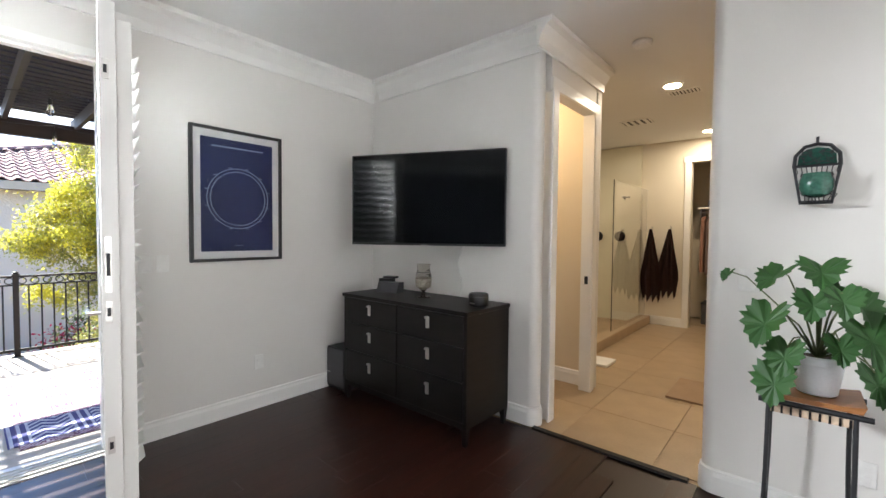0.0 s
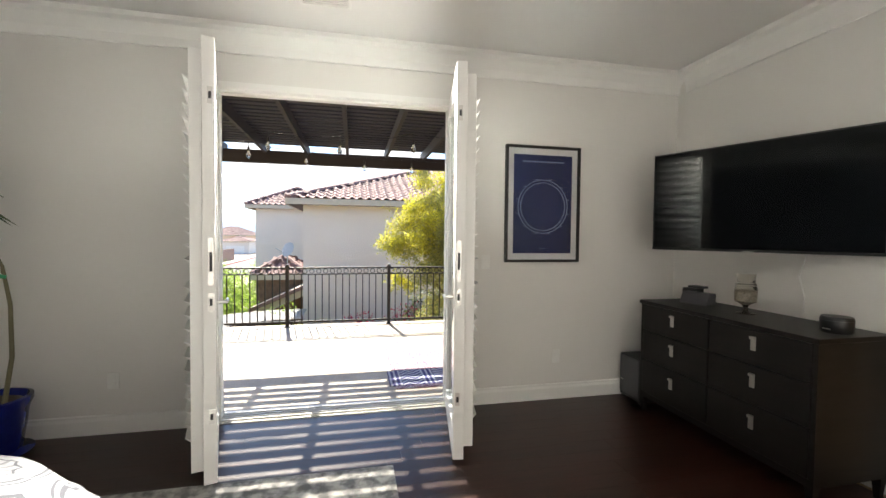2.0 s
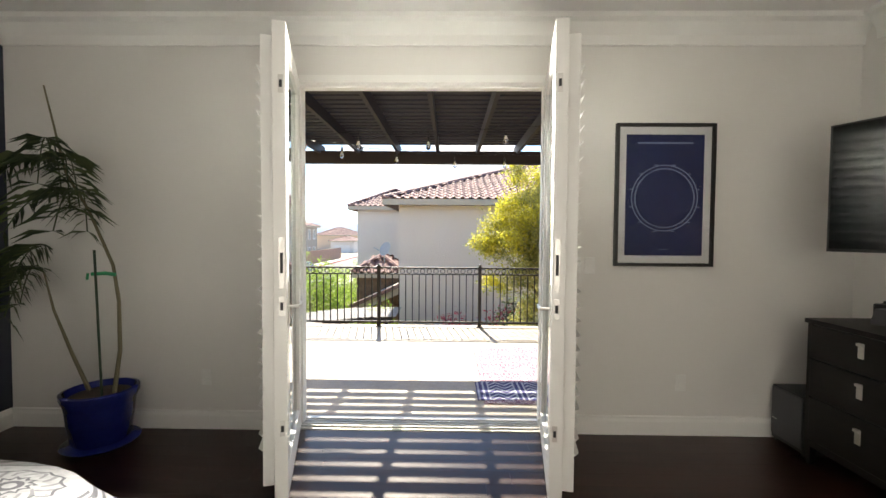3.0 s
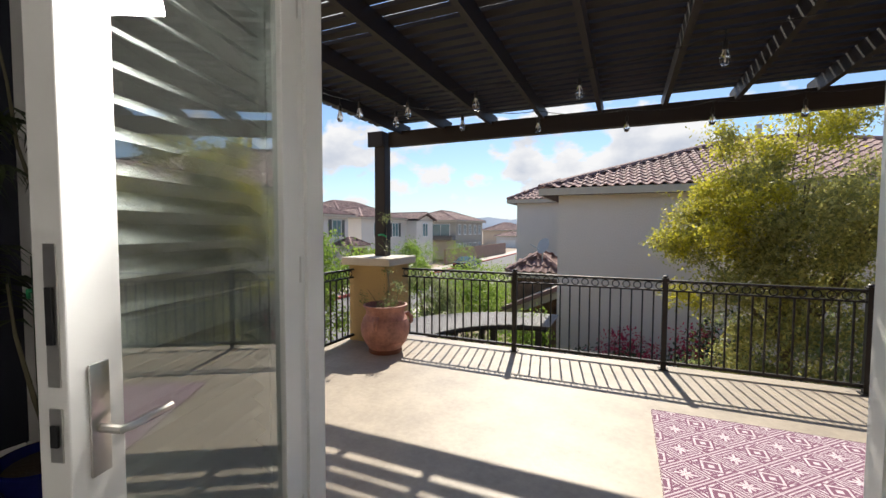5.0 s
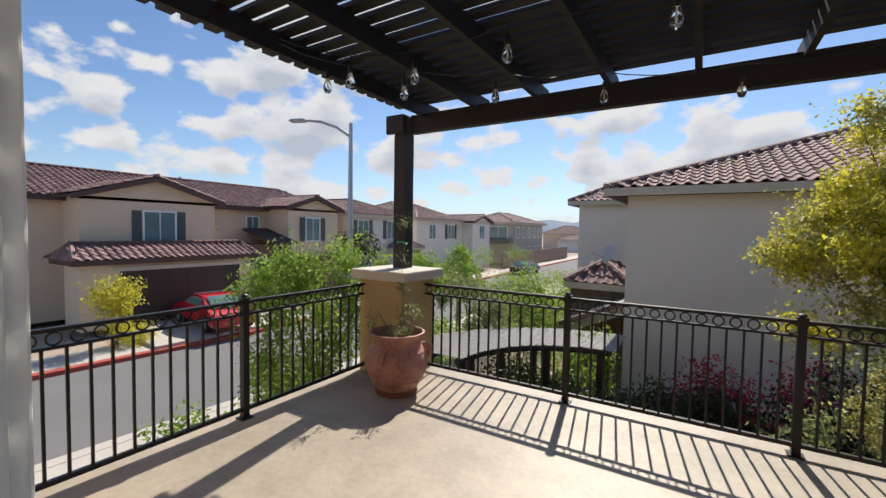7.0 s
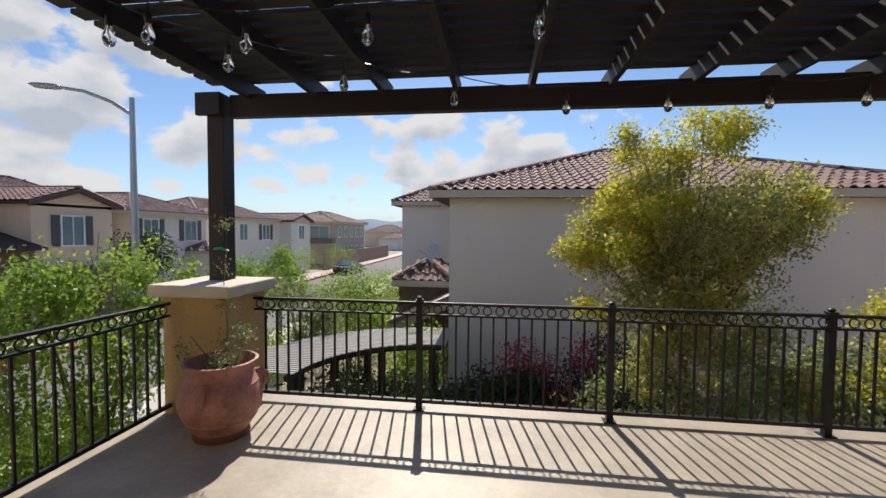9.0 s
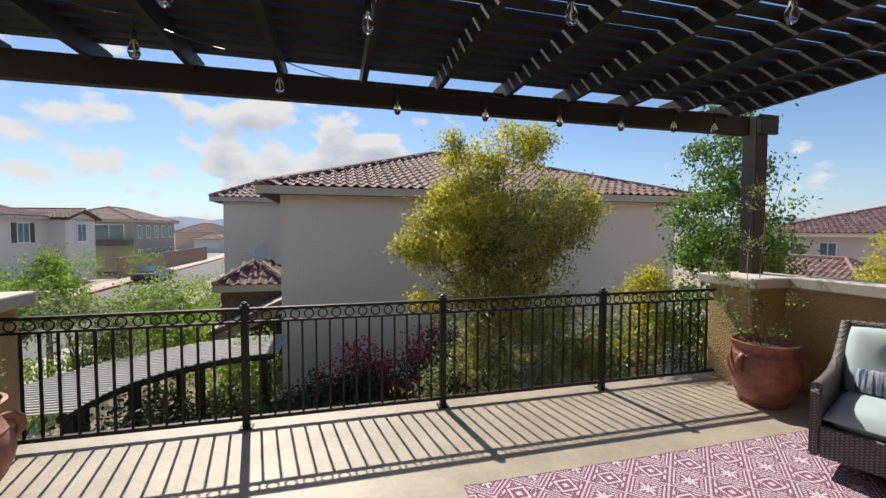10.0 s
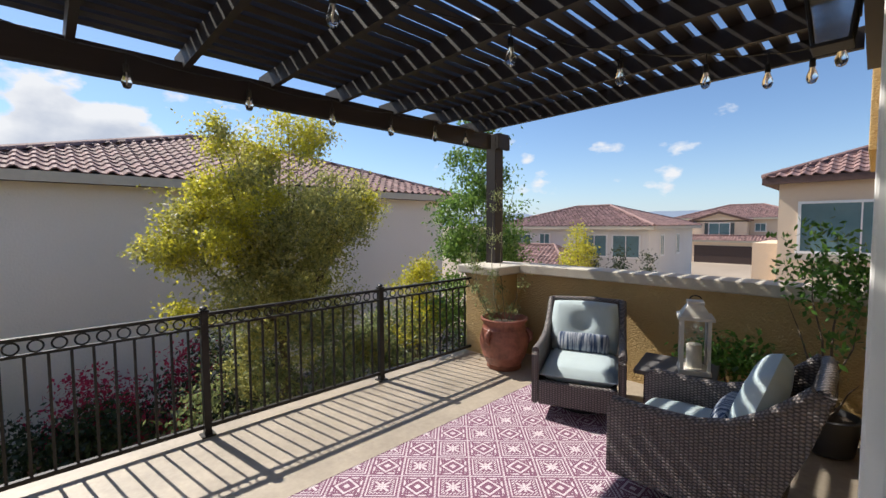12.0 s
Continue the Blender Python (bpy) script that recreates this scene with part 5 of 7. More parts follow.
# ---- patio things ----
def big_pot(x, y, prof, handles, label, clay=TERRA):
    t = thing("plant_pot", pose(x, y, PF), label, "plant pot")
    part("body", lathe(bmesh.new(), prof, 48), clay, t, smooth=True)
    part("foot_band", lathe(bmesh.new(), [(prof[0][0] + 0.022, 0.0), (prof[0][0] + 0.03, 0.012), (prof[0][0] + 0.026, 0.05), (prof[0][0] + 0.01, 0.056)], 40), TERRAIN, t, "darker clay foot", smooth=True)
    rim = prof[-3][0]
    part("soil", lathe(bmesh.new(), [(rim - 0.045, prof[-1][1] - 0.01), (rim - 0.05, prof[-1][1] + 0.0), (0.02, prof[-1][1] + 0.02)], 24), SOIL, t)
    for a in handles:
        r, z = max(p[0] for p in prof), prof[-3][1]
        # a rolled lug pressed on the shoulder
        pts = [(0.0, r - 0.075, z - 0.13), (0.0, r - 0.02, z - 0.125), (0.0, r + 0.018, z - 0.165), (0.0, r + 0.022, z - 0.22), (0.0, r - 0.01, z - 0.265)]
        part("handle", tube(bmesh.new(), pts, [0.022, 0.030, 0.032, 0.028, 0.016], 10), clay, t, smooth=True, m=pose(0, 0, 0, 0, 0, a))
    return t


P1 = [(0.185, 0.0), (0.205, 0.05), (0.235, 0.09), (0.275, 0.15), (0.278, 0.157), (0.274, 0.163), (0.305, 0.22), (0.318, 0.29), (0.312, 0.36), (0.288, 0.42), (0.291, 0.428), (0.284, 0.436), (0.258, 0.475), (0.246, 0.50), (0.250, 0.515), (0.246, 0.53), (0.255, 0.555), (0.283, 0.588), (0.286, 0.606), (0.262, 0.61), (0.235, 0.50)]
big_pot(-6.18, -2.41, [(r * 0.94, z * 0.96) for r, z in P1], (40, 160, 280), "rose terracotta urn with shoulder lugs beside the pier")
P2 = [(0.195, 0.0), (0.215, 0.04), (0.245, 0.08), (0.288, 0.16), (0.291, 0.167), (0.288, 0.174), (0.318, 0.26), (0.325, 0.34), (0.316, 0.41), (0.292, 0.475), (0.295, 0.483), (0.288, 0.49), (0.276, 0.525), (0.284, 0.55), (0.312, 0.585), (0.316, 0.603), (0.29, 0.61), (0.265, 0.53)]
big_pot(-6.19, 3.58, [(r * 0.86, z * 0.95) for r, z in P2], (60, 180, 300), "brown terracotta urn with shoulder lugs beside the parapet wall", TERRA2)


def leaf_cloud(name, mat, centres, count, size, parent, seed, drop=0.0, stretch=1.7):
    """Many small leaves in twig-sized clumps, gathered into uneven boughs about the centres (x, y, z, rx, ry, rz)."""
    rng = np.random.default_rng(seed)
    verts, faces = [], []
    cs = np.array(centres, float)
    vol = (cs[:, 3] * cs[:, 4] * cs[:, 5]) ** 0.8
    per = 24 if count > 5000 else 16
    bough = None
    if count > 5000:
        nb = max(14, count // 420)
        which = rng.choice(len(cs), nb, p=vol / vol.sum())
        d = rng.normal(size=(nb, 3))
        d /= np.linalg.norm(d, axis=1)[:, None]
        bough = cs[which, :3] + d * cs[which, 3:] * (rng.uniform(0.1, 1.0, nb) ** 0.5)[:, None]
        reach = np.cbrt(cs[which, 3] * cs[which, 4] * cs[which, 5])[:, None] * rng.uniform(0.20, 0.44, (nb, 1)) * np.array([1, 1, 0.75])
    pick = rng.choice(len(cs), count // per, p=vol / vol.sum())
    for c in pick:
        d = rng.normal(size=3)
        d /= np.linalg.norm(d)
        if bough is not None and rng.random() < 0.86:
            k = rng.integers(len(bough))
            clump = bough[k] + d * reach[k] * rng.uniform(0.2, 1.15)
        else:
            clump = cs[c, :3] + d * cs[c, 3:] * rng.uniform(0.15, 1.12) ** 0.55
        clump[2] -= drop * rng.random()
        axis = rng.normal(size=3) * np.array([1, 1, 0.7])
        axis[2] -= 2.0 * drop
        spread = size * (2.2 if per > 20 else 2.0)
        for _ in range(per):
            p = clump + rng.normal(size=3) * spread * 0.8 + axis * rng.uniform(-1, 1) * spread * 1.6
            u = rng.normal(size=3)
            u[2] -= 0.5 + drop
            u /= np.linalg.norm(u)
            w = np.cross(u, rng.normal(size=3))
            w /= np.linalg.norm(w)
            s = size * rng.uniform(0.6, 1.3)
            k = len(verts)
            verts += [tuple(p), tuple(p + u * s * stretch / 2 + w * s * 0.42), tuple(p + u * s * stretch), tuple(p + u * s * stretch / 2 - w * s * 0.42)]
            faces.append((k, k + 1, k + 2, k + 3))
    return raw(name, verts, faces, mat, parent)


def limbs(bm, base, tops, r, seed, wob=0.12):
    rng = random.Random(seed)
    base = Vector(base)
    for tp in tops:
        tp = Vector(tp)
        pts = [base.lerp(tp, s) + Vector((rng.uniform(-wob, wob), rng.uniform(-wob, wob), 0)) * (s * (1.2 - s) * 2) for s in (0, 0.25, 0.5, 0.75, 1)]
        tube(bm, pts, [r, r * 0.75, r * 0.5, r * 0.3, r * 0.1], 6)
    return bm


def tree(x, y, z, label, trunk_h, trunk_r, crowns, mat, count, size, seed, group="", drop=0.0):
    t = thing("tree", pose(x, y, z), label, "tree", group)
    bm = bmesh.new()
    tube(bm, [(0, 0, -0.1), (0.03, 0.02, trunk_h * 0.5), (0, 0, trunk_h)], [trunk_r * 1.25, trunk_r, trunk_r * 0.8], 9)
    rng = random.Random(seed)
    tops = [(c[0] + rng.uniform(-0.5, 0.5) * c[3], c[1] + rng.uniform(-0.5, 0.5) * c[4], c[2] + rng.uniform(0.1, 0.7) * c[5]) for c in crowns for _ in range(2)]
    limbs(bm, (0, 0, trunk_h * 0.95), tops, trunk_r * 0.42, seed)
    part("trunk", bm, BARK, t, smooth=True)
    leaf_cloud("crown", mat, crowns, count, size, t, seed, drop)
    return t


def vine(name, m, label, stems, mat, count, size, seed, category="plant"):
    t = thing(name, m, label, category)
    bm = bmesh.new()
    cl = []
    for s in stems:
        tube(bm, s, [0.006 - 0.004 * i / (len(s) - 1) for i in range(len(s))], 5)
        for a, b in zip(s, s[1:]):
            cl.append((*(Vector(a).lerp(Vector(b), 0.6)), 0.05, 0.05, 0.06))
    part("stem", bm, CANE, t)
    leaf_cloud("leaves", mat, cl, count, size, t, seed)
    return t


vine("climber", pose(-6.22, -2.43, 0.40), "sparse climbing plant in the terracotta urn",
     [[(0.02, 0.10, 0), (0.05, 0.2, 0.2), (0.0, 0.16, 0.35), (0.04, 0.25, 0.25)], [(0, 0, 0), (-0.05, 0.02, 0.3), (-0.2, -0.12, 0.62), (-0.38, -0.22, 0.9), (-0.42, -0.25, 1.3)], [(0.1, 0, 0), (0.18, 0.12, 0.18), (0.12, 0.22, 0.05)], [(-0.05, -0.1, 0), (0.02, -0.25, 0.25), (0.05, -0.32, 0.1)]], L_OLIVE, 900, 0.016, 21)
tie = thing("plant_tie", pose(-6.745, -2.82, 1.32), "green plastic tie on the pergola post", "plant tie")
part("strip", tube(bmesh.new(), [(0.0, -0.05, 0), (0.02, 0.03, 0.01), (0.0, 0.09, -0.02)], 0.012, 6), TIE, tie)
vine("climber", pose(-6.21, 3.58, 0.41), "wispy climbing plant in the tall urn",
     [[(0, 0, 0), (-0.05, -0.1, 0.3), (-0.25, 0.1, 0.7), (-0.48, 0.40, 1.1), (-0.5, 0.45, 1.5)], [(0.05, 0, 0), (0.12, 0.1, 0.3), (0.18, 0.2, 0.6)], [(0, -0.1, 0), (-0.1, -0.22, 0.2), (-0.22, -0.28, 0.55), (-0.4, -0.1, 0.9)], [(-0.1, -0.05, 0), (-0.3, -0.12, 0.4), (-0.5, 0.1, 0.8), (-0.55, 0.35, 1.25)], [(0, 0.05, 0), (-0.2, 0.2, 0.6), (-0.4, 0.5, 1.2), (-0.45, 0.42, 1.7)]], L_OLIVE, 1500, 0.018, 22)


def wicker_chair(m, label):
    """Deep-seated chair; its front faces -y."""
    t = thing("wicker_chair", m, label, "armchair", "wicker armchairs")
    w, dp = 0.385, 0.46
    part("swivel_plate", lathe(bmesh.new(), [(0.25, 0.0), (0.26, 0.01), (0.26, 0.03), (0.2, 0.045)], 32), IRON, t, smooth=True)
    part("swivel_column", lathe(bmesh.new(), [(0.10, 0.045), (0.10, 0.13)], 20), IRON, t)
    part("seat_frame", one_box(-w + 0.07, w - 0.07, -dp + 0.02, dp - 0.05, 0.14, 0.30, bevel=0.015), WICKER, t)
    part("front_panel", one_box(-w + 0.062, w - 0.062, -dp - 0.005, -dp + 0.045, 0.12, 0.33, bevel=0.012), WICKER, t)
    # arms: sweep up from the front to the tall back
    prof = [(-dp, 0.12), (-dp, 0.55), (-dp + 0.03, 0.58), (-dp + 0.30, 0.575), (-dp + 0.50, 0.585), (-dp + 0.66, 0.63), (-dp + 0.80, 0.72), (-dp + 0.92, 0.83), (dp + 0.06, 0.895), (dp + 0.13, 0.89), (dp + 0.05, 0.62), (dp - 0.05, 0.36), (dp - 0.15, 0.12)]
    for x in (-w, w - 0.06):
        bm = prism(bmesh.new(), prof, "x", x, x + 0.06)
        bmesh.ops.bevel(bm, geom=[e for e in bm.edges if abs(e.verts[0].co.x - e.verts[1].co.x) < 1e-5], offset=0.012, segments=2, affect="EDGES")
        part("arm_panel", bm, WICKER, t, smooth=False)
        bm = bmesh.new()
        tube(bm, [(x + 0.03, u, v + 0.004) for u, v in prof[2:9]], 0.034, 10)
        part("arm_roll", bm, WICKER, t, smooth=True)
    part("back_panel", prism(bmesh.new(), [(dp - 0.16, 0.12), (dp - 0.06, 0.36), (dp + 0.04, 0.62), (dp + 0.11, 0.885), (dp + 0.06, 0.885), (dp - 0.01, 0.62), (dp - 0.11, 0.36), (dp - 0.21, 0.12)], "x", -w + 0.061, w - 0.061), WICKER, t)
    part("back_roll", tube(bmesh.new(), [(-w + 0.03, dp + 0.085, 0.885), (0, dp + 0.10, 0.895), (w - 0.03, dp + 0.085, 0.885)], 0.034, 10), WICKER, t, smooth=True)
    c = part("seat_cushion", pad(bmesh.new(), 2 * w - 0.125, 0.70, 0.17, 0.18, 14), CUSHION, t, "pale blue seat cushion", smooth=True, m=pose(0, -0.08, 0.385, 2, 0, 0))
    part("piping", tube(bmesh.new(), [(x, y, 0) for x, y in ((-0.315, -0.335), (0.315, -0.335), (0.315, 0.335), (-0.315, 0.335), (-0.315, -0.335))], 0.007, 6, cap=False), CUSHION, c)
    bm = bmesh.new()
    pad(bm, 0.64, 0.52, 0.22, 0.30, 16)
    for v in bm.verts:
        r = math.hypot(v.co.x, v.co.y - 0.03)
        if v.co.z > 0:
            v.co.z -= 0.065 * math.exp(-(r / 0.075) ** 2)
    b = part("back_cushion", bm, CUSHION, t, "pale blue tufted back cushion", smooth=True, m=pose(0, 0.27, 0.67, 72, 0, 0))
    part("button", lathe(bmesh.new(), [(0.014, 0), (0.012, 0.006), (0.004, 0.009)], 12, (0, 0.03, 0.035)), CUSHION, b)
    bm = pad(bmesh.new(), 0.48, 0.19, 0.13, 0.45, 12)
    part("lumbar_pillow", bm, PILLOW, t, "navy and white striped lumbar pillow", smooth=True, m=pose(0, 0.11, 0.55, 68, 0, 0))
    return t


ch = wicker_chair(pose(-5.08, 3.29, PF + 0.007, 0, 0, 23) @ Matrix.Scale(0.96, 4), "dark brown wicker armchair with pale blue cushions on the rug")
tagged(copy_thing(ch, pose(-3.94, 2.62, PF + 0.007, 0, 0, -88)), "dark brown wicker armchair with pale blue cushions beside the table")

st = thing("side_table", pose(-4.34, 3.49, PF, 0, 0, 10), "low wicker side table with grey top", "side table")
part("top", one_box(-0.29, 0.27, -0.27, 0.27, 0.44, 0.475, bevel=0.006), TABLETOP, st)
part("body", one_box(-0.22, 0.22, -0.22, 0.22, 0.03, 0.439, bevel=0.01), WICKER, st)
for x in (-0.19, 0.19):
    for y in (-0.19, 0.19):
        part("foot", one_box(x - 0.02, x + 0.02, y - 0.02, y + 0.02, 0, 0.0295), BLACKPL, st)


def candle_lantern(m):
    t = thing("lantern", m, "whitewashed wooden candle lantern on the side table", "lantern")
    part("base", one_box(-0.085, 0.085, -0.085, 0.085, 0, 0.03, bevel=0.004), LANTERNW, t)
    for x in (-0.07, 0.07):
        for y in (-0.07, 0.07):
            part("corner_post", one_box(x - 0.009, x + 0.009, y - 0.009, y + 0.009, 0.0305, 0.33), LANTERNW, t)
    part("cornice", one_box(-0.095, 0.095, -0.095, 0.095, 0.3305, 0.352, bevel=0.004), LANTERNW, t)
    bm = bmesh.new()
    v0 = [bm.verts.new((x, y, 0.3525)) for x, y in ((-0.08, -0.08), (0.08, -0.08), (0.08, 0.08), (-0.08, 0.08))]
    v1 = [bm.verts.new((x, y, 0.42)) for x, y in ((-0.04, -0.04), (0.04, -0.04), (0.04, 0.04), (-0.04, 0.04))]
    bm.faces.new(v0[::-1]), bm.faces.new(v1)
    for k in range(4):
        bm.faces.new((v0[k], v0[(k + 1) % 4], v1[(k + 1) % 4], v1[k]))
    box(bm, -0.045, 0.045, -0.045, 0.045, 0.4205, 0.44, 0.003)
    part("roof", bm, LANTERNW, t)
    part("ring", tube(bmesh.new(), [(0.03 * math.cos(a), 0.0, 0.45 + 0.02 * math.sin(a)) for a in [math.pi * k / 8 for k in range(9)]], 0.004, 6), IRON, t)
    for a in range(4):
        g = part("pane", one_box(-0.06, 0.06, -0.072, -0.069, 0.031, 0.329), GLASS2, t, "clear glass", m=pose(0, 0, 0, 0, 0, 90 * a))
        g.visible_shadow = False
    part("candle", lathe(bmesh.new(), [(0.042, 0.031), (0.042, 0.17), (0.036, 0.175), (0.01, 0.168)], 24), CANDLE, t, "cream pillar candle", smooth=True)


candle_lantern(pose(-4.22, 3.44, PF + 0.476, 0, 0, 20) @ Matrix.Scale(1.28, 4))

rg = thing("outdoor_rug", pose(-4.72, 2.05, PF + 0.001), "plum and white patterned outdoor rug", "rug")
part("weave", one_box(-0.93, 0.93, -1.55, 1.45, 0, 0.006), RUGOUT, rg)
part("border", tube(bmesh.new(), [(-0.935, -1.555, 0.004), (0.935, -1.555, 0.004), (0.935, 1.455, 0.004), (-0.935, 1.455, 0.004), (-0.935, -1.555, 0.004)], 0.004, 5, cap=False), RUGOUT, rg)
dm = thing("door_mat", pose(-4.09, 0.80, PF + 0.001), "blue and white patterned door mat on the concrete", "door mat")
part("weave", one_box(-0.23, 0.23, -0.36, 0.36, 0, 0.007, bevel=0.002), DOORMAT, dm)

# plants along the parapet
lp = thing("plant_pot", pose(-3.46, 3.80, PF), "dark low planter by the parapet wall", "plant pot")
part("body", lathe(bmesh.new(), [(0.12, 0), (0.15, 0.02), (0.18, 0.24), (0.185, 0.27), (0.165, 0.275), (0.155, 0.22)], 32), GREYPL, lp, smooth=True)
part("soil", lathe(bmesh.new(), [(0.155, 0.21), (0.15, 0.235), (0.02, 0.24)], 20), SOIL, lp)
t = thing("shrub", pose(-3.46, 3.80, 0.14), "leafy green shrub on thin stems in a planter", "shrub")
bm = bmesh.new()
limbs(bm, (0, 0, 0), [(-0.1, -0.1, 1.15), (-0.25, 0.02, 0.8), (0.12, -0.2, 0.75), (0.02, 0.02, 1.3), (0.15, -0.25, 0.35)], 0.014, 3, 0.05)
part("stem", bm, BARK, t)
leaf_cloud("leaves", L_SHRUB := leafy("shrub_leaf", (0.16, 0.33, 0.06), (0.05, 0.12, 0.025), 0.4, 0.45), [(0.0, -0.05, 1.22, 0.20, 0.2, 0.2), (-0.10, 0.0, 0.98, 0.2, 0.16, 0.16), (0.1, -0.12, 1.0, 0.18, 0.2, 0.2), (0.06, -0.3, 0.66, 0.12, 0.15, 0.08)], 1000, 0.033, t, 31)
t = thing("shrub", pose(-4.12, 3.98, PF), "low leafy green shrub behind the side table", "shrub")
part("stem", limbs(bmesh.new(), (0, 0, 0), [(-0.1, -0.1, 0.5), (0.12, -0.05, 0.55), (0.0, -0.12, 0.6)], 0.012, 4, 0.03), BARK, t)
leaf_cloud("leaves", L_SHRUB, [(-0.08, -0.1, 0.50, 0.2, 0.1, 0.14), (0.14, -0.1, 0.55, 0.18, 0.1, 0.14)], 1000, 0.034, t, 32)


def coach_lamp(m):
    t = thing("wall_lamp", m, "black coach lamp with seeded glass on the outside wall", "wall lamp")
    part("back_plate", one_box(-0.10, -0.085, -0.06, 0.06, -0.05, 0.22, bevel=0.005), IRON, t)
    part("arm", tube(bmesh.new(), [(-0.085, 0, 0.12), (0.0, 0, 0.16), (0.05, 0, 0.30), (0.09, 0, 0.27)], 0.012, 8), IRON, t, smooth=True)
    bm = bmesh.new()
    for a in range(4):
        c, s = math.cos(radians(45 + 90 * a)), math.sin(radians(45 + 90 * a))
        tube(bm, [(0.09 + 0.085 * c, 0.085 * s, -0.02), (0.09 + 0.125 * c, 0.125 * s, 0.2)], 0.009, 6)
    box(bm, 0.02, 0.16, -0.07, 0.07, -0.035, -0.018, 0.004)
    box(bm, -0.01, 0.19, -0.10, 0.10, 0.20, 0.215, 0.004)
    lathe(bm, [(0.13, 0.216), (0.06, 0.26), (0.02, 0.285)], 4, (0.09, 0, 0))
    part("cage", bm, IRON, t)
    bm = bmesh.new()
    lo = [bm.verts.new((0.09 + x * 0.052, y * 0.052, -0.017)) for x, y in ((-1, -1), (1, -1), (1, 1), (-1, 1))]
    hi = [bm.verts.new((0.09 + x * 0.078, y * 0.078, 0.199)) for x, y in ((-1, -1), (1, -1), (1, 1), (-1, 1))]
    for k in range(4):
        bm.faces.new((lo[k], lo[(k + 1) % 4], hi[(k + 1) % 4], hi[k]))
    g = part("lamp_glass", bm, glassy("seeded_glass", (0.92, 0.90, 0.85), 0.25), t, "cloudy seeded glass")


coach_lamp(pose(XE - 0.10, 2.03, 2.24, 0, 0, 180) @ Matrix.Scale(0.86, 4))


# string lights: two strings under the pergola
def string_lights(points, label):
    t = thing("string_lights", pose(*points[0]), label, "string lights")
    o = Vector(points[0])
    pts = []
    for a, b in zip(points, points[1:]):
        a, b = Vector(a), Vector(b)
        for k in range(6):
            s = k / 6
            pts.append(a.lerp(b, s) - o - Vector((0, 0, 0.10 * 4 * s * (1 - s) * (b - a).length * 0.5)))
    pts.append(Vector(points[-1]) - o)
    part("cable", tube(bmesh.new(), pts, 0.004, 5), BLACKPL, t, "thin black cable")
    sock = mesh_of("socket", lathe(bmesh.new(), [(0.004, 0.0), (0.004, -0.07), (0.016, -0.075), (0.018, -0.125), (0.014, -0.13)], 12), BLACKPL, True)
    glob = mesh_of("bulb", lathe(bmesh.new(), [(0.013, -0.131), (0.019, -0.150), (0.0305, -0.185), (0.031, -0.205), (0.022, -0.228), (0.006, -0.236)], 16), BULBGLASS, True)
    fil = mesh_of("filament", tube(bmesh.new(), [(0, 0, -0.131), (0.004, 0, -0.17), (-0.004, 0, -0.19), (0, 0, -0.21)], 0.0035, 5), CANDLE)
    for p in points[1:-1]:
        q = Vector(p) - o
        s = share("socket", sock, t, pose(*q))
        b = share("bulb", glob, s, pose(0, 0, 0), "clear glass bulb")
        b.visible_shadow = False
        share("filament", fil, s, pose(0, 0, 0))


SZ = 2.69
string_lights([(-4.9, -2.5, 2.75), (-5.22, -2.33, SZ), (-5.62, -1.93, SZ), (-6.02, -1.35, SZ), (-6.43, -0.63, SZ), (-6.75, 0.25, SZ), (-6.755, 1.03, SZ), (-6.755, 1.76, SZ), (-6.75, 2.42, SZ), (-6.66, 2.95, SZ), (-6.62, 3.4, SZ), (-6.70, 4.0, 2.70)], "black cable string lights with clear bulbs along the beam")
string_lights([(-4.9, -2.45, 2.75), (-5.22, -2.10, SZ), (-5.38, -1.66, SZ), (-5.36, -0.97, SZ), (-5.38, -0.10, SZ), (-5.05, 0.82, SZ), (-4.77, 1.80, SZ), (-4.48, 2.60, SZ), (-4.11, 3.09, SZ), (-3.82, 3.40, SZ), (-3.60, 3.49, SZ), (-3.45, 3.22, SZ), (-3.37, 3.1, 2.72)], "black cable string lights with clear bulbs below the rafters")


# ---- the neighbourhood ----
def tile_rows(verts, faces, o, u, v, n, L, S, inside, tw=0.30, tl=0.40):
    """Barrel tiles on a slope: from o, along u for L and up v for S, standing out along n; inside(a, b) says where the slope lies."""
    rows, cols = int(S / tl) + 1, int(L / tw) + 1
    for r in range(rows):
        for c in range(cols):
            a0, b0 = c * tw, r * tl
            if not inside(a0 + tw / 2, b0 + tl * 0.35):
                continue
            k, seg = len(verts), 5
            for b, lift in ((b0 - 0.03, 0.035), (b0 + tl, 0.0)):
                for i in range(seg + 1):
                    t = i / seg
                    h = math.sin(math.pi * min(1, t / 0.68)) * 0.075 if t < 0.68 else 0.0
                    q = o + u * (a0 + tw * t) + v * b + n * (h + lift)
                    verts.append(tuple(q))
            for i in range(seg):
                faces.append((k + i, k + i + 1, k + seg + 2 + i, k + seg + 1 + i))
            # the open butt end of the tile
            for i in range(seg):
                verts.append(tuple(Vector(verts[k + i]) - n * 0.03))
            verts.append(tuple(Vector(verts[k + seg]) - n * 0.03))
            j = k + 2 * (seg + 1)
            for i in range(seg):
                faces.append((j + i, j + i + 1, k + i + 1, k + i))


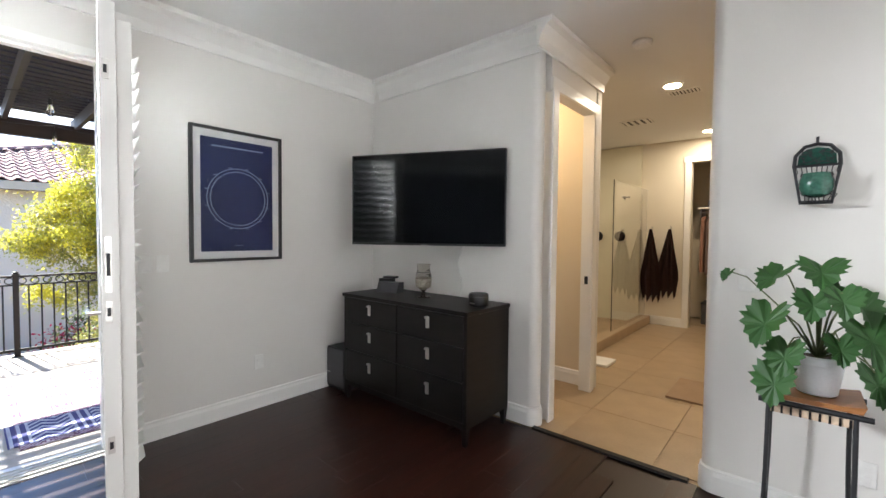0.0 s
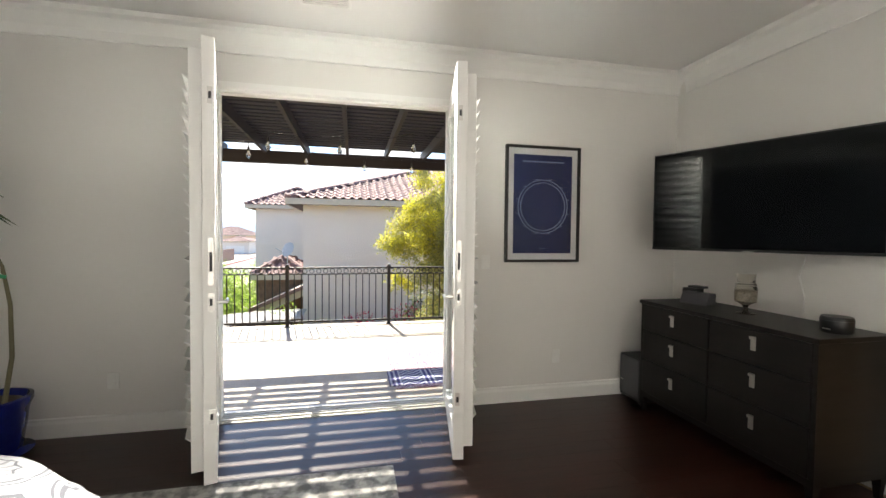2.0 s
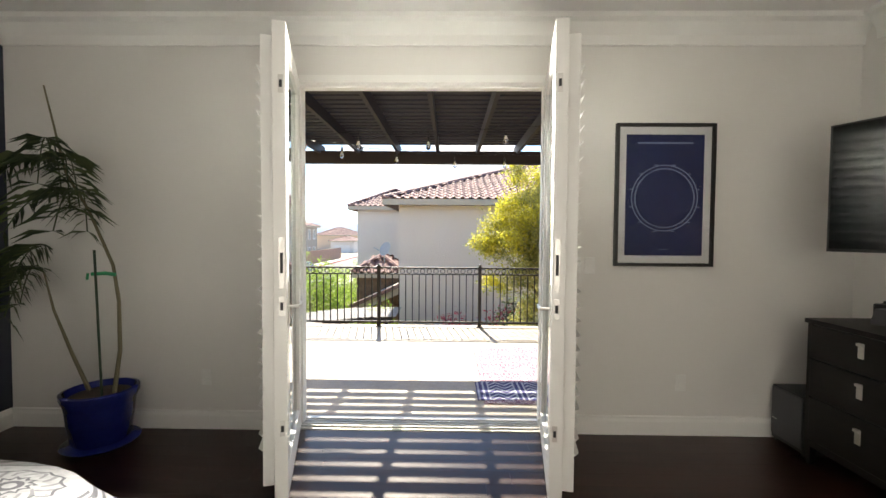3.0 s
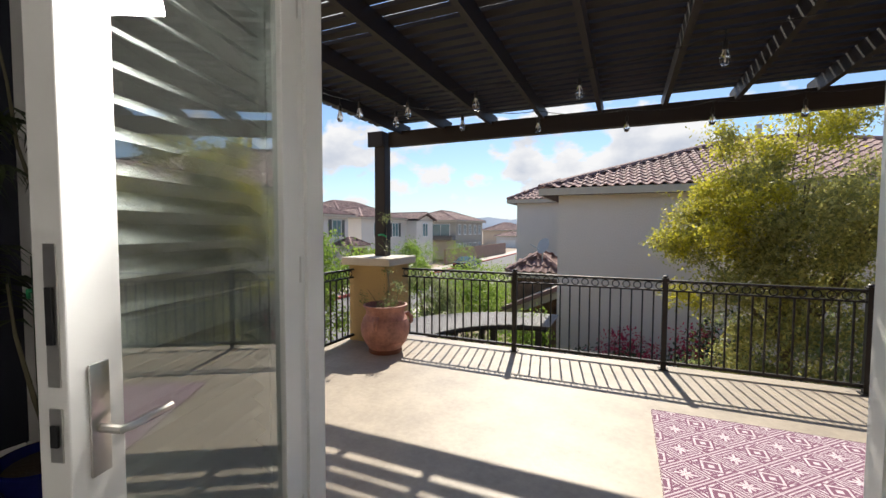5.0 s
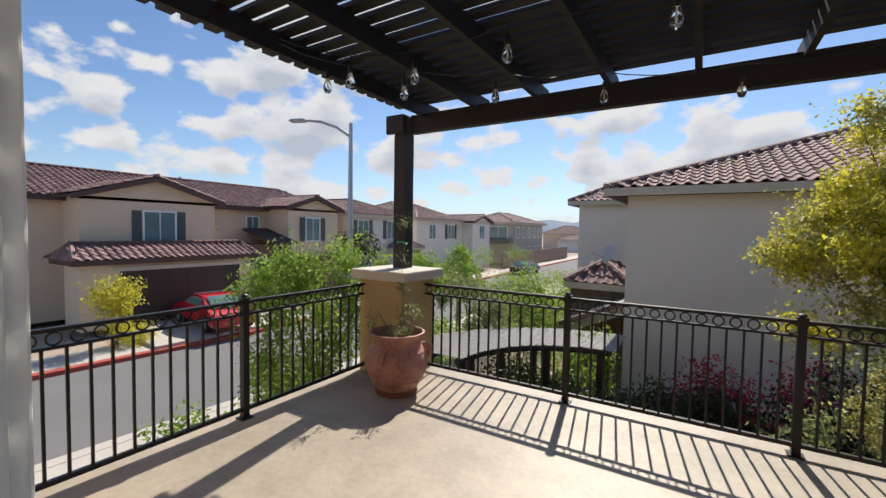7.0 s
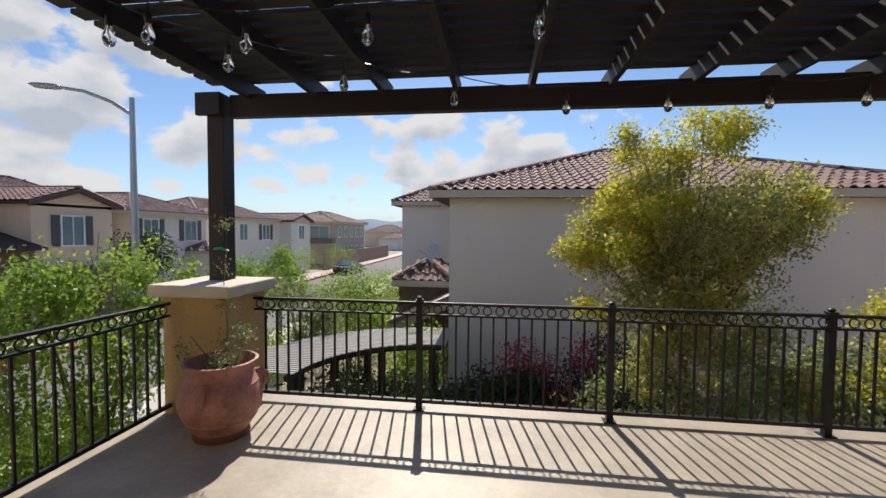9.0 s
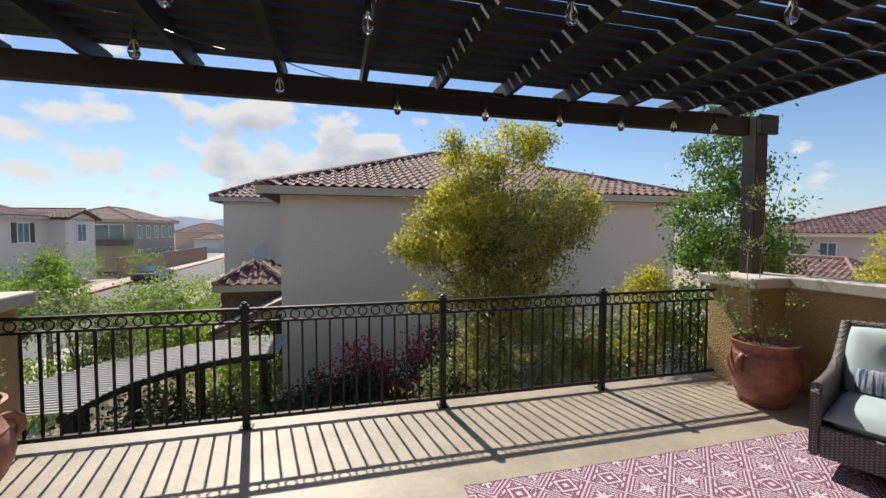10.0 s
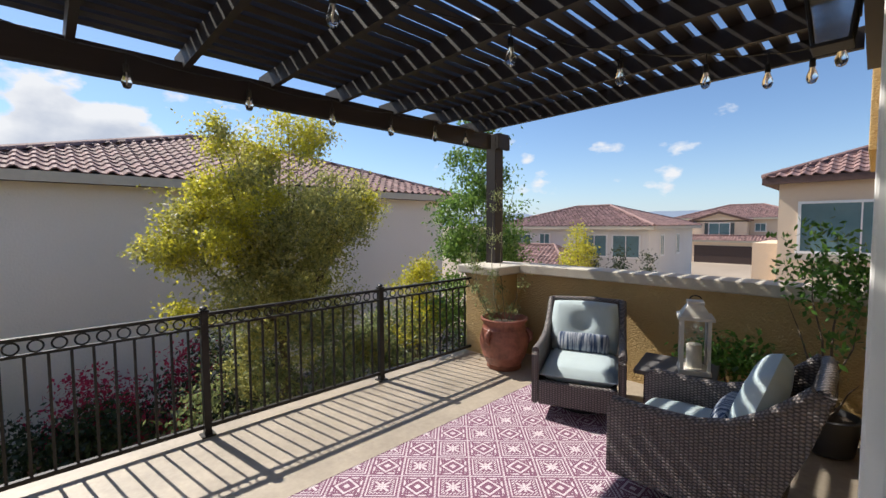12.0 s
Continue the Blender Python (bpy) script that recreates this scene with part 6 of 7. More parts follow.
def hip_roof(parent, x0, x1, y0, y1, z, rise, over=0.45, tw=0.30, pieces=0, inset=0.0, edge=None):
    """A tiled hip roof over a rectangle; ridge runs along the longer side."""
    X0, X1, Y0, Y1 = x0 - over, x1 + over, y0 - over, y1 + over
    w, d = X1 - X0, Y1 - Y0
    half = min(w, d) / 2
    e = inset or half
    if w >= d:
        R0, R1 = Vector((X0 + e, (Y0 + Y1) / 2, z + rise)), Vector((X1 - e, (Y0 + Y1) / 2, z + rise))
    else:
        R0, R1 = Vector(((X0 + X1) / 2, Y0 + e, z + rise)), Vector(((X0 + X1) / 2, Y1 - e, z + rise))
    c = [Vector((X0, Y0, z)), Vector((X1, Y0, z)), Vector((X1, Y1, z)), Vector((X0, Y1, z))]
    bm = bmesh.new()
    v = [bm.verts.new(p) for p in c]
    r = [bm.verts.new(R0), bm.verts.new(R1)]
    quads = [(v[0], v[1], r[1], r[0]), (v[1], v[2], r[1]), (v[2], v[3], r[0], r[1]), (v[3], v[0], r[0])] if w >= d else [(v[0], v[1], r[0]), (v[1], v[2], r[1], r[0]), (v[2], v[3], r[1]), (v[3], v[0], r[0], r[1])]
    for q in quads:
        bm.faces.new(q)
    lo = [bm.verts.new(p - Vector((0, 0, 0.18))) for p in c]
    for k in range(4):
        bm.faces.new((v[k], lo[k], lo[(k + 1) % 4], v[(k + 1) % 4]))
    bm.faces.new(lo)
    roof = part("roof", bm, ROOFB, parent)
    bm = bmesh.new()
    for k in range(4):
        a, b = c[k], c[(k + 1) % 4]
        dd = (b - a).normalized()
        out = Vector((dd.y, -dd.x, 0))
        q = [a - Vector((0, 0, 0.20)), b - Vector((0, 0, 0.20)), b + Vector((0, 0, 0.01)), a + Vector((0, 0, 0.01))]
        lo4, hi4 = [bm.verts.new(p + out * 0.005) for p in q], [bm.verts.new(p + out * 0.03) for p in q]
        bm.faces.new(hi4)
        bm.faces.new(lo4[::-1])
        for i in range(4):
            bm.faces.new((lo4[i], lo4[(i + 1) % 4], hi4[(i + 1) % 4], hi4[i]))
    part("fascia", bm, edge or FASCIA, roof)
    verts, faces = [], []
    for k in range(4):
        a, b = c[k], c[(k + 1) % 4]
        u, L = (b - a).normalized(), (b - a).length
        inn = Vector((-u.y, u.x, 0))
        tri = (w >= d) == (k % 2 == 1)
        run_in, trim_in = (e, half) if tri else (half, e)
        vv = (inn * run_in + Vector((0, 0, rise))).normalized()
        S = math.hypot(run_in, rise)
        n = u.cross(vv).normalized()

        def inside(p, q, L=L, S=S, trim_in=trim_in):
            f = q / S * trim_in
            return f - 0.1 < p < L - f + 0.1 and q < S

        start = 0
        if pieces and k == 1:
            # the slope that the patio looks on to: its lower courses tile by tile
            tv, tf = [], []
            tile_rows(tv, tf, Vector((0, 0, 0)), Vector((1, 0, 0)), Vector((0, 1, 0)), Vector((0, 0, 1)), tw, 0.3, lambda p, q: p < tw, tw)
            me = bpy.data.meshes.new("tile")
            me.from_pydata(tv, [], tf)
            me.materials.append(ROOFP)
            turn = Matrix((u, vv, n)).transposed().to_4x4()
            made = 0
            cols = int(L / tw) + 1
            while made + cols <= pieces:
                for c2 in range(cols):
                    if inside((c2 + 0.5) * tw, start * 0.40 + 0.14):
                        q = a + n * 0.01 + u * (c2 * tw) + vv * (start * 0.40)
                        share("tile", me, roof, Matrix.Translation(q) @ turn)
                        made += 1
                start += 1

        def upper(p, q, inside=inside, lo=start * 0.40):
            return q > lo and inside(p, q)

        tile_rows(verts, faces, a + n * 0.01, u, vv, n, L, S, upper, tw)
    tl = raw("tiles", verts, faces, ROOFT, roof)
    tagged(tl, kind="stuff")
    bm = bmesh.new()
    for p in c:
        q = R0 if (p - R0).length < (p - R1).length else R1
        tube(bm, [p + Vector((0, 0, 0.05)), q + Vector((0, 0, 0.07))], 0.10, 7)
    tube(bm, [R0 + Vector((0, 0, 0.07)), R1 + Vector((0, 0, 0.07))], 0.10, 7)
    part("ridge_tile", bm, ROOFT, roof)
    return roof


def gable_roof(parent, x0, x1, y0, y1, z, rise, wall_mat, over=0.35, tw=0.30):
    """A tiled roof with its ridge along y and a gable wall at y1."""
    X0, X1, Y1 = x0 - over, x1 + over, y1 + over
    xm, half = (X0 + X1) / 2, (X1 - X0) / 2
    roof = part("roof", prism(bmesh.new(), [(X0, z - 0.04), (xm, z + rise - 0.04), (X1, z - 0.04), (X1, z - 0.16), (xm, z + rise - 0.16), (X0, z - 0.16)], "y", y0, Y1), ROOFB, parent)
    part("gable", prism(bmesh.new(), [(x0, z - 0.2), (x1, z - 0.2), (x1, z - 0.17 + rise * over / half), (xm, z + rise - 0.17), (x0, z - 0.17 + rise * over / half)], "y", y1 - 0.2, y1), wall_mat, roof)
    part("rake_board", prism(bmesh.new(), [(X0, z - 0.02), (xm, z + rise - 0.02), (X1, z - 0.02), (X1, z - 0.24), (xm, z + rise - 0.24), (X0, z - 0.24)], "y", Y1 + 0.003, Y1 + 0.04), RAKE, roof)
    verts, faces = [], []
    S = math.hypot(half, rise)
    for o, u, sgn in ((Vector((X0, Y1 + 0.03, z)), Vector((0, -1, 0)), 1), (Vector((X1, y0, z)), Vector((0, 1, 0)), -1)):
        v = Vector((sgn * half, 0, rise)).normalized()
        n = u.cross(v).normalized()
        L = Y1 + 0.03 - y0
        tile_rows(verts, faces, o + n * 0.01, u, v, n, L, S, lambda p, q: p < L and q < S, tw)
    tagged(raw("tiles", verts, faces, ROOFT, roof), kind="stuff")
    part("ridge_tile", tube(bmesh.new(), [(xm, y0, z + rise + 0.03), (xm, Y1 + 0.03, z + rise + 0.03)], 0.10, 7), ROOFT, roof)
    return roof


def window(parent, cx, cz, w, h, face, at, shutters=False, sill=True):
    """A window on the face 'x+', 'x-', 'y+' or 'y-' of a wall that lies at the coordinate at."""
    sgn = 1 if face[1] == "+" else -1
    ang = {"y-": 0, "x+": 90, "y+": 180, "x-": -90}[face]
    base = (at, cx, cz) if face[0] == "x" else (cx, at, cz)
    win = new("window")
    win.parent, win.matrix_basis = parent, pose(*base, 0, 0, ang)
    bm = bmesh.new()
    for a in ((-w / 2 - 0.08, w / 2 + 0.08, h / 2, h / 2 + 0.08), (-w / 2 - 0.08, -w / 2, -h / 2, h / 2), (w / 2, w / 2 + 0.08, -h / 2, h / 2), (-w / 2 - 0.12, w / 2 + 0.12, -h / 2 - 0.10, -h / 2), (-0.02, 0.02, -h / 2, h / 2)):
        box(bm, a[0], a[1], -0.06, -0.002, a[2], a[3])
    bm2 = one_box(-w / 2, w / 2, -0.02, -0.003, -h / 2, h / 2)
    part("window_frame", bm, TRIM, win)
    part("pane", bm2, PANE, win)
    if shutters:
        for s in (-1, 1):
            part("shutter", one_box(s * (w / 2 + 0.12) - (0.36 if s < 0 else 0), s * (w / 2 + 0.12) + (0.36 if s > 0 else 0), -0.06, -0.003, -h / 2 - 0.05, h / 2 + 0.05), SHUTTER, win)
    return win


def house(m, label, boxes, wall_mat, group=""):
    """boxes: (x0, x1, y0, y1, z0, z1, rise): each a block with its hip roof."""
    t = thing("house", m, label, "house", group)
    for b in boxes:
        part("wall", one_box(*b[:6]), wall_mat, t)
        if b[6]:
            hip_roof(t, *b[:4], b[5], b[6], over=b[7] if len(b) > 7 else 0.45, pieces=b[8] if len(b) > 8 else 0)
    return t


# next door: a long stucco flank with a clay tile roof
nb = house(pose(-15.3, 0, HZ), "beige stucco two-storey neighbouring house with clay tile roof",
           [(-11.0, 0, -1.68, 11.3, -0.3, 6.05, 2.1, 0.5, 300), (-17.5, -9.7, -5.35, -1.3, -0.3, 6.45, 1.2, 0.45)], HOUSEW)
part("gable_porch", one_box(-4.2, -1.9, -3.65, -1.685, 0, 3.15), STONEV, nb, "stone veneer porch")
hip_roof(nb, -4.2, -1.9, -3.6, -1.9, 3.22, 0.62, over=0.2)
bm = prism(bmesh.new(), [(-1.69, 2.95), (-3.9, 1.9), (-3.9, 1.55), (-1.69, 2.55)], "x", -2.0, -0.55)
part("lower_roof", bm, CAPST, nb, "pale sloping lower roof")
part("lower_roof_edge", prism(bmesh.new(), [(-1.2, 3.18), (-3.9, 1.98), (-3.9, 1.83), (-1.2, 3.03)], "x", -0.545, -0.35), ROOFT, nb)
part("vent_pipe", tube(bmesh.new(), [(-4.2, 4.4, 7.3), (-4.2, 4.4, 8.45)], 0.10, 8), CAPST, nb)
dish = thing("satellite_dish", pose(-17.2, -2.5, HZ + 3.95) @ Matrix.Scale(0.75, 4), "grey satellite dish on the porch roof", "satellite dish")
part("mast", tube(bmesh.new(), [(0, 0, -0.4), (0, 0, 0.1), (0.1, 0.1, 0.25)], 0.03, 6), STEEL, dish)
part("bowl", lathe(bmesh.new(), [(0.40, 0.10), (0.30, 0.05), (0.15, 0.015), (0.03, 0.0)], 24), DISH, dish, smooth=True, m=pose(0.15, 0.12, 0.32, 35, 62, 0))
part("feed_arm", tube(bmesh.new(), [(0.1, 0.0, 0.1), (0.25, -0.55, 0.42)], 0.02, 6), STEEL, dish)

# across the street: tan house, two gabled wings, a garage and a stone porch between them
h1 = house(pose(-19.0, -23.5, -2.72), "tan two-storey house with gabled wings, shutters and a brown garage door", [], HOUSEB)
part("wall", one_box(-5.8, 12.0, -10.2, 0, 0, 5.38), HOUSEB, h1)
hip_roof(h1, -5.8, 12.0, -10.2, 0, 5.38, 1.72, inset=1.2, edge=RAKE)
part("wing", one_box(-4.4, -0.4, 0.001, 2.3, 0, 5.38), HOUSEB, h1)
gable_roof(h1, -4.4, -0.4, -2.2, 2.3, 5.45, 0.78, HOUSEB)
part("wing", one_box(3.8, 9.4, 0.001, 1.8, 0, 5.38), HOUSEB, h1)
gable_roof(h1, 3.8, 9.4, -2.6, 1.8, 5.45, 1.0, HOUSEB)
part("garage_front", one_box(2.8, 9.9, 1.81, 3.4, 0, 2.72), HOUSEB, h1)
part("garage_side", one_box(2.8, 3.79, 0.001, 1.809, 0, 2.72), HOUSEB, h1)
hip_roof(h1, 2.75, 9.95, 1.3, 3.45, 2.78, 0.55, over=0.2, inset=0.3, edge=RAKE)
g = part("garage_door", one_box(3.45, 8.6, 3.401, 3.45, 0, 2.28), GARAGE, h1, "brown panelled garage door")
for k in range(4):
    for q in range(6):
        part("door_panel", one_box(3.5 + 0.85 * q, 4.25 + 0.85 * q, 3.4505, 3.465, 0.07 + 0.555 * k, 0.53 + 0.555 * k), GARAGE, g)
part("garage_trim", one_box(3.15, 8.9, 3.401, 3.47, 2.281, 2.45), CAPST, h1)
part("porch", one_box(-0.39, 2.79, 0.001, 2.5, 0, 3.2), STONEV, h1, "stone veneer entry porch")
part("porch_roof", prism(bmesh.new(), [(2.75, 3.22), (2.75, 3.34), (0.0, 4.12), (0.0, 4.0)], "y", -0.9, 0.9), ROOFB, h1, "dark sloping porch roof", m=pose(0.45, 1.75, 3.66) @ Matrix.Rotation(radians(90), 4, "Z") @ pose(-1.4, 0, -3.66))
part("stone_base", one_box(-4.5, -0.42, 2.301, 2.38, 0, 2.35), STONEV, h1, "stone veneer base")
part("stone_sill", one_box(-4.55, -0.4, 2.301, 2.43, 2.351, 2.5), CAPST, h1)
for x in (0.3, 1.6):
    bm = bmesh.new()
    # black panel on the wall face stands for the archway's shaded inside
    prism(bm, [(x - 0.45, 0), (x + 0.45, 0), (x + 0.45, 1.9), (x + 0.3, 2.25), (x, 2.4), (x - 0.3, 2.25), (x - 0.45, 1.9)], "y", 2.501, 2.53)
    ar = part("arch_opening", bm, BLACKPL, h1, "black arched panel for the shaded opening")
    bm = bmesh.new()
    tube(bm, [(x - 0.52, 2.54, 0), (x - 0.52, 2.54, 1.9), (x - 0.35, 2.54, 2.35), (x, 2.54, 2.5), (x + 0.35, 2.54, 2.35), (x + 0.52, 2.54, 1.9), (x + 0.52, 2.54, 0)], 0.09, 6)
    part("arch_trim", bm, CAPST, ar)
window(h1, -2.25, 4.1, 1.05, 1.4, "y+", 2.3, True)
window(h1, 6.4, 4.1, 1.3, 1.4, "y+", 1.8, True)
window(h1, 0.45, 4.35, 0.75, 0.9, "y+", 0.0)
part("wall_lamp", pad(bmesh.new(), 0.3, 0.2, 0.75, 0.2, 6), CAPST, h1, "pale wall ornament", m=pose(2.6, 0.06, 4.35))
for x in (2.1, 10.0):
    part("vent_pipe", tube(bmesh.new(), [(x, -5.2, 6.9), (x, -5.2, 7.35)], 0.08, 8), STEEL, h1)

h0 = house(pose(-1.5, -34.5, GZ + 0.35, 0, 0, -30), "tan two-storey house with tiled roof beyond the driveway", [(-8, 8, -9, 0, 0, 5.5, 1.7)], HOUSEB)
for x in (-5, 0, 5):
    window(h0, x, 4.15, 1.3, 1.4, "y+", 0, True)
part("garage_door", one_box(-4.5, 1.0, 0.001, 0.06, 0, 2.3), GARAGE, h0, "brown garage door")

# further along the street
h2 = house(pose(-28.7, -22.0, -2.78), "pale grey two-storey house with shutters and clay tile roof", [(-3.1, 3.3, -9, 0, 0, 5.35, 1.3), (-3.4, -1.2, 0.01, 1.7, 0, 2.75, 0.6, 0.25)], HOUSEC, "houses along the street")
part("porch_stone", one_box(-3.42, -1.18, 1.701, 1.78, 0, 2.6), STONEV, h2, "stone veneer porch front")
# porch arch: its shaded inside is a black panel on the stone
part("arch_opening", prism(bmesh.new(), [(-2.75, 0), (-1.85, 0), (-1.85, 1.7), (-2.0, 2.05), (-2.3, 2.2), (-2.6, 2.05), (-2.75, 1.7)], "y", 1.781, 1.80), BLACKPL, h2, "black arched panel for the shaded opening")
for x in (-1.5, 1.9):
    window(h2, x, 4.2, 1.1, 1.35, "y+", 0, True)
h3 = house(pose(-52.0, -34.0, -2.5), "tan two-storey house with low tiled roof", [(-7, 6, -8, 0, 0, 6.1, 1.8)], HOUSEB, "houses along the street")
hc = house(pose(-41.5, -22.8, -2.85, 0, 0, -8), "beige two-storey house with a gabled wing", [(-3.2, 5.5, -10, 0, 0, 5.4, 1.1)], HOUSEC, "houses along the street")
part("wing", one_box(-5.2, -1.9, -4.0, 1.4, 0, 5.3), HOUSEC, hc)
gable_roof(hc, -5.2, -1.9, -5.0, 1.4, 5.35, 0.75, HOUSEC)
for x, y in ((-3.6, 1.4), (0.2, 0.0), (3.2, 0.0)):
    window(hc, x, 4.15, 0.95, 1.4, "y+", y, x == 0.2)
h4 = house(pose(-54.0, -20.8, -2.85), "taupe two-storey house with many windows and a balcony", [(-11.5, 0, -7.8, 0, 0, 5.45, 1.45)], TAUPE, "houses along the street")
for k in range(5):
    window(h4, -1.4 - 2.15 * k, 4.2, 0.75, 1.3, "y+", 0)
    window(h4, -1.4 - 2.15 * k, 1.5, 0.9, 1.4, "y+", 0)
window(h4, -2.2, 4.05, 2.6, 1.7, "x+", 0)
window(h4, -6.4, 4.3, 0.9, 1.1, "x+", 0)
part("balcony", one_box(0.001, 1.3, -4.6, 0.0, 2.75, 3.35), GREYPL, h4, "dark balcony front")
h5 = house(pose(-116, -29, GZ - 0.5, 0, 0, -10), "distant tan house with red roof", [(-14, 0, -9, 0, 0, 4.6, 2.2)], HOUSEB, "houses along the street")
h6 = house(pose(-98, -22.5, GZ - 0.4), "distant pale house with low roof", [(-10, 0, -5.5, 0, 0, 3.2, 1.0)], HOUSEC, "houses along the street")
part("garage_door", one_box(0.001, 0.06, -4.6, -0.9, 0, 2.2), WHITEPL, h6, "white garage door")

# behind the parapet
h7 = house(pose(-17.55, 25.8, HZ - 0.4), "beige two-storey house with white framed windows behind the parapet", [(-6.2, 4.95, 0, 8.5, 0, 5.2, 1.45), (-5.6, 1.2, -3.2, -0.01, 0, 2.6, 1.3)], HOUSEC)
for x, w, hh, z in ((-4.15, 1.5, 1.15, 4.0), (-2.2, 0.75, 0.8, 4.25), (1.55, 1.6, 1.3, 3.95), (3.6, 1.6, 1.3, 3.95)):
    window(h7, x, z, w, hh, "y-", 0)
for y in (2.2, 5.2):
    window(h7, y, 4.0, 0.5, 1.2, "x+", 4.95)
h8 = house(pose(-16.6, 58.0, HZ + 0.2), "tan two-storey house with brown garage door", [(-4.0, 8.5, 0, 9, 0, 5.4, 1.6), (-3.0, 6.0, -2.4, -1.21, 0, 2.8, 0.5, 0.3)], HOUSEB)
part("wing", one_box(-2.0, 3.4, -1.2, -0.01, 0, 5.1), HOUSEB, h8)
gable_roof(h8, -3.4, 2.0, -2.0, 1.2, 5.15, 1.0, HOUSEB).matrix_basis = pose(0, 0, 0, 0, 0, 180)
window(h8, 0.7, 4.0, 2.0, 1.5, "y-", -1.2, True)
for x in (4.4, 6.6):
    window(h8, x, 4.3, 0.9, 0.8, "y-", 0)
part("garage_door", one_box(-1.5, 4.5, -2.46, -2.401, 0, 2.2), GARAGE, h8, "brown garage door")
h9 = house(pose(-5.5, 17.3, HZ + 0.35), "beige stucco house with clay tile roof and white framed window", [], HOUSEB)
part("wall", one_box(0, 10, 0, 9, 0, 6.05), HOUSEB, h9)
hip_roof(h9, 0, 10, 0, 9, 6.05, 1.9, over=0.38, edge=RAKE)
window(h9, 1.95, 4.45, 2.75, 1.5, "y-", 0)
part("stucco_band", one_box(0.25, 3.75, -0.07, -0.061, 3.4, 3.62), FASCIA, h9)
part("side_block", one_box(-0.75, -0.01, 0.5, 4, 0, 3.9), HOUSEB, h9)

# ground, street, kerbs
gx = one_box(-900, 900, -900, 900, GZ - 0.5, GZ)
setting("ground", gx, GROUNDM, "pale desert gravel ground", "ground")


def strip(name, pts, width, z0, z1, mat, label, category):
    bm = bmesh.new()
    L, R = [], []
    for i, p in enumerate(pts):
        d = (Vector(pts[min(i + 1, len(pts) - 1)]) - Vector(pts[max(i - 1, 0)])).normalized()
        nrm = Vector((-d.y, d.x))
        for row, s in ((L, 0.5), (R, -0.5)):
            q = Vector(p) + nrm * width * s
            row.append((bm.verts.new((*q, z0)), bm.verts.new((*q, z1))))
    for i in range(len(pts) - 1):
        bm.faces.new((L[i][1], L[i + 1][1], R[i + 1][1], R[i][1]))
        bm.faces.new((L[i][0], L[i + 1][0], L[i + 1][1], L[i][1]))
        bm.faces.new((R[i][1], R[i + 1][1], R[i + 1][0], R[i][0]))
    return setting(name, bm, mat, label, category)


mid = [(8, -14.0), (-4, -13.0), (-13, -12.6), (-24, -13.0), (-40, -13.9), (-70, -14.4), (-120, -16)]
strip("road", mid, 6.0, GZ - 0.1, GZ + 0.004, STREET, "grey asphalt residential street", "road")


def beside(off):
    out = []
    for i, p in enumerate(mid):
        d = (Vector(mid[min(i + 1, len(mid) - 1)]) - Vector(mid[max(i - 1, 0)])).normalized()
        out.append(tuple(Vector(p) + Vector((-d.y, d.x)) * off))
    return out


strip("kerb", beside(3.15), 0.3, GZ - 0.1, GZ + 0.14, KERBRED, "kerb with faded red paint", "kerb")
strip("kerb_2", beside(-3.15), 0.3, GZ - 0.1, GZ + 0.14, WALKM, "pale concrete kerb", "kerb")
strip("pavement", beside(4.2), 1.8, GZ - 0.1, GZ + 0.13, WALKM, "pale concrete pavement", "pavement")
strip("pavement_2", beside(-4.2), 1.8, GZ - 0.1, GZ + 0.13, WALKM, "pale concrete pavement", "pavement")
setting("driveway", prism(bmesh.new(), [(-15.7, -20.2), (-10.2, -20.2), (-9.9, -15.9), (-15.9, -15.9)], "z", GZ - 0.1, GZ + 0.25), WALKM, "pale concrete driveway", "driveway")
setting("garden_wall", one_box(-74, -47, -19.4, -19.2, GZ, GZ + 2.0), material("block_wall", (0.30, 0.20, 0.15), 0.9, scale=2, vary=0.1), "brown block garden wall", "wall")
setting("planter_edge", one_box(-14.6, -13.0, -0.6, 1.6, GZ, GZ + 0.35), material("red_block", (0.24, 0.10, 0.075), 0.9, vary=0.2), "low red block planter edge", "planter")


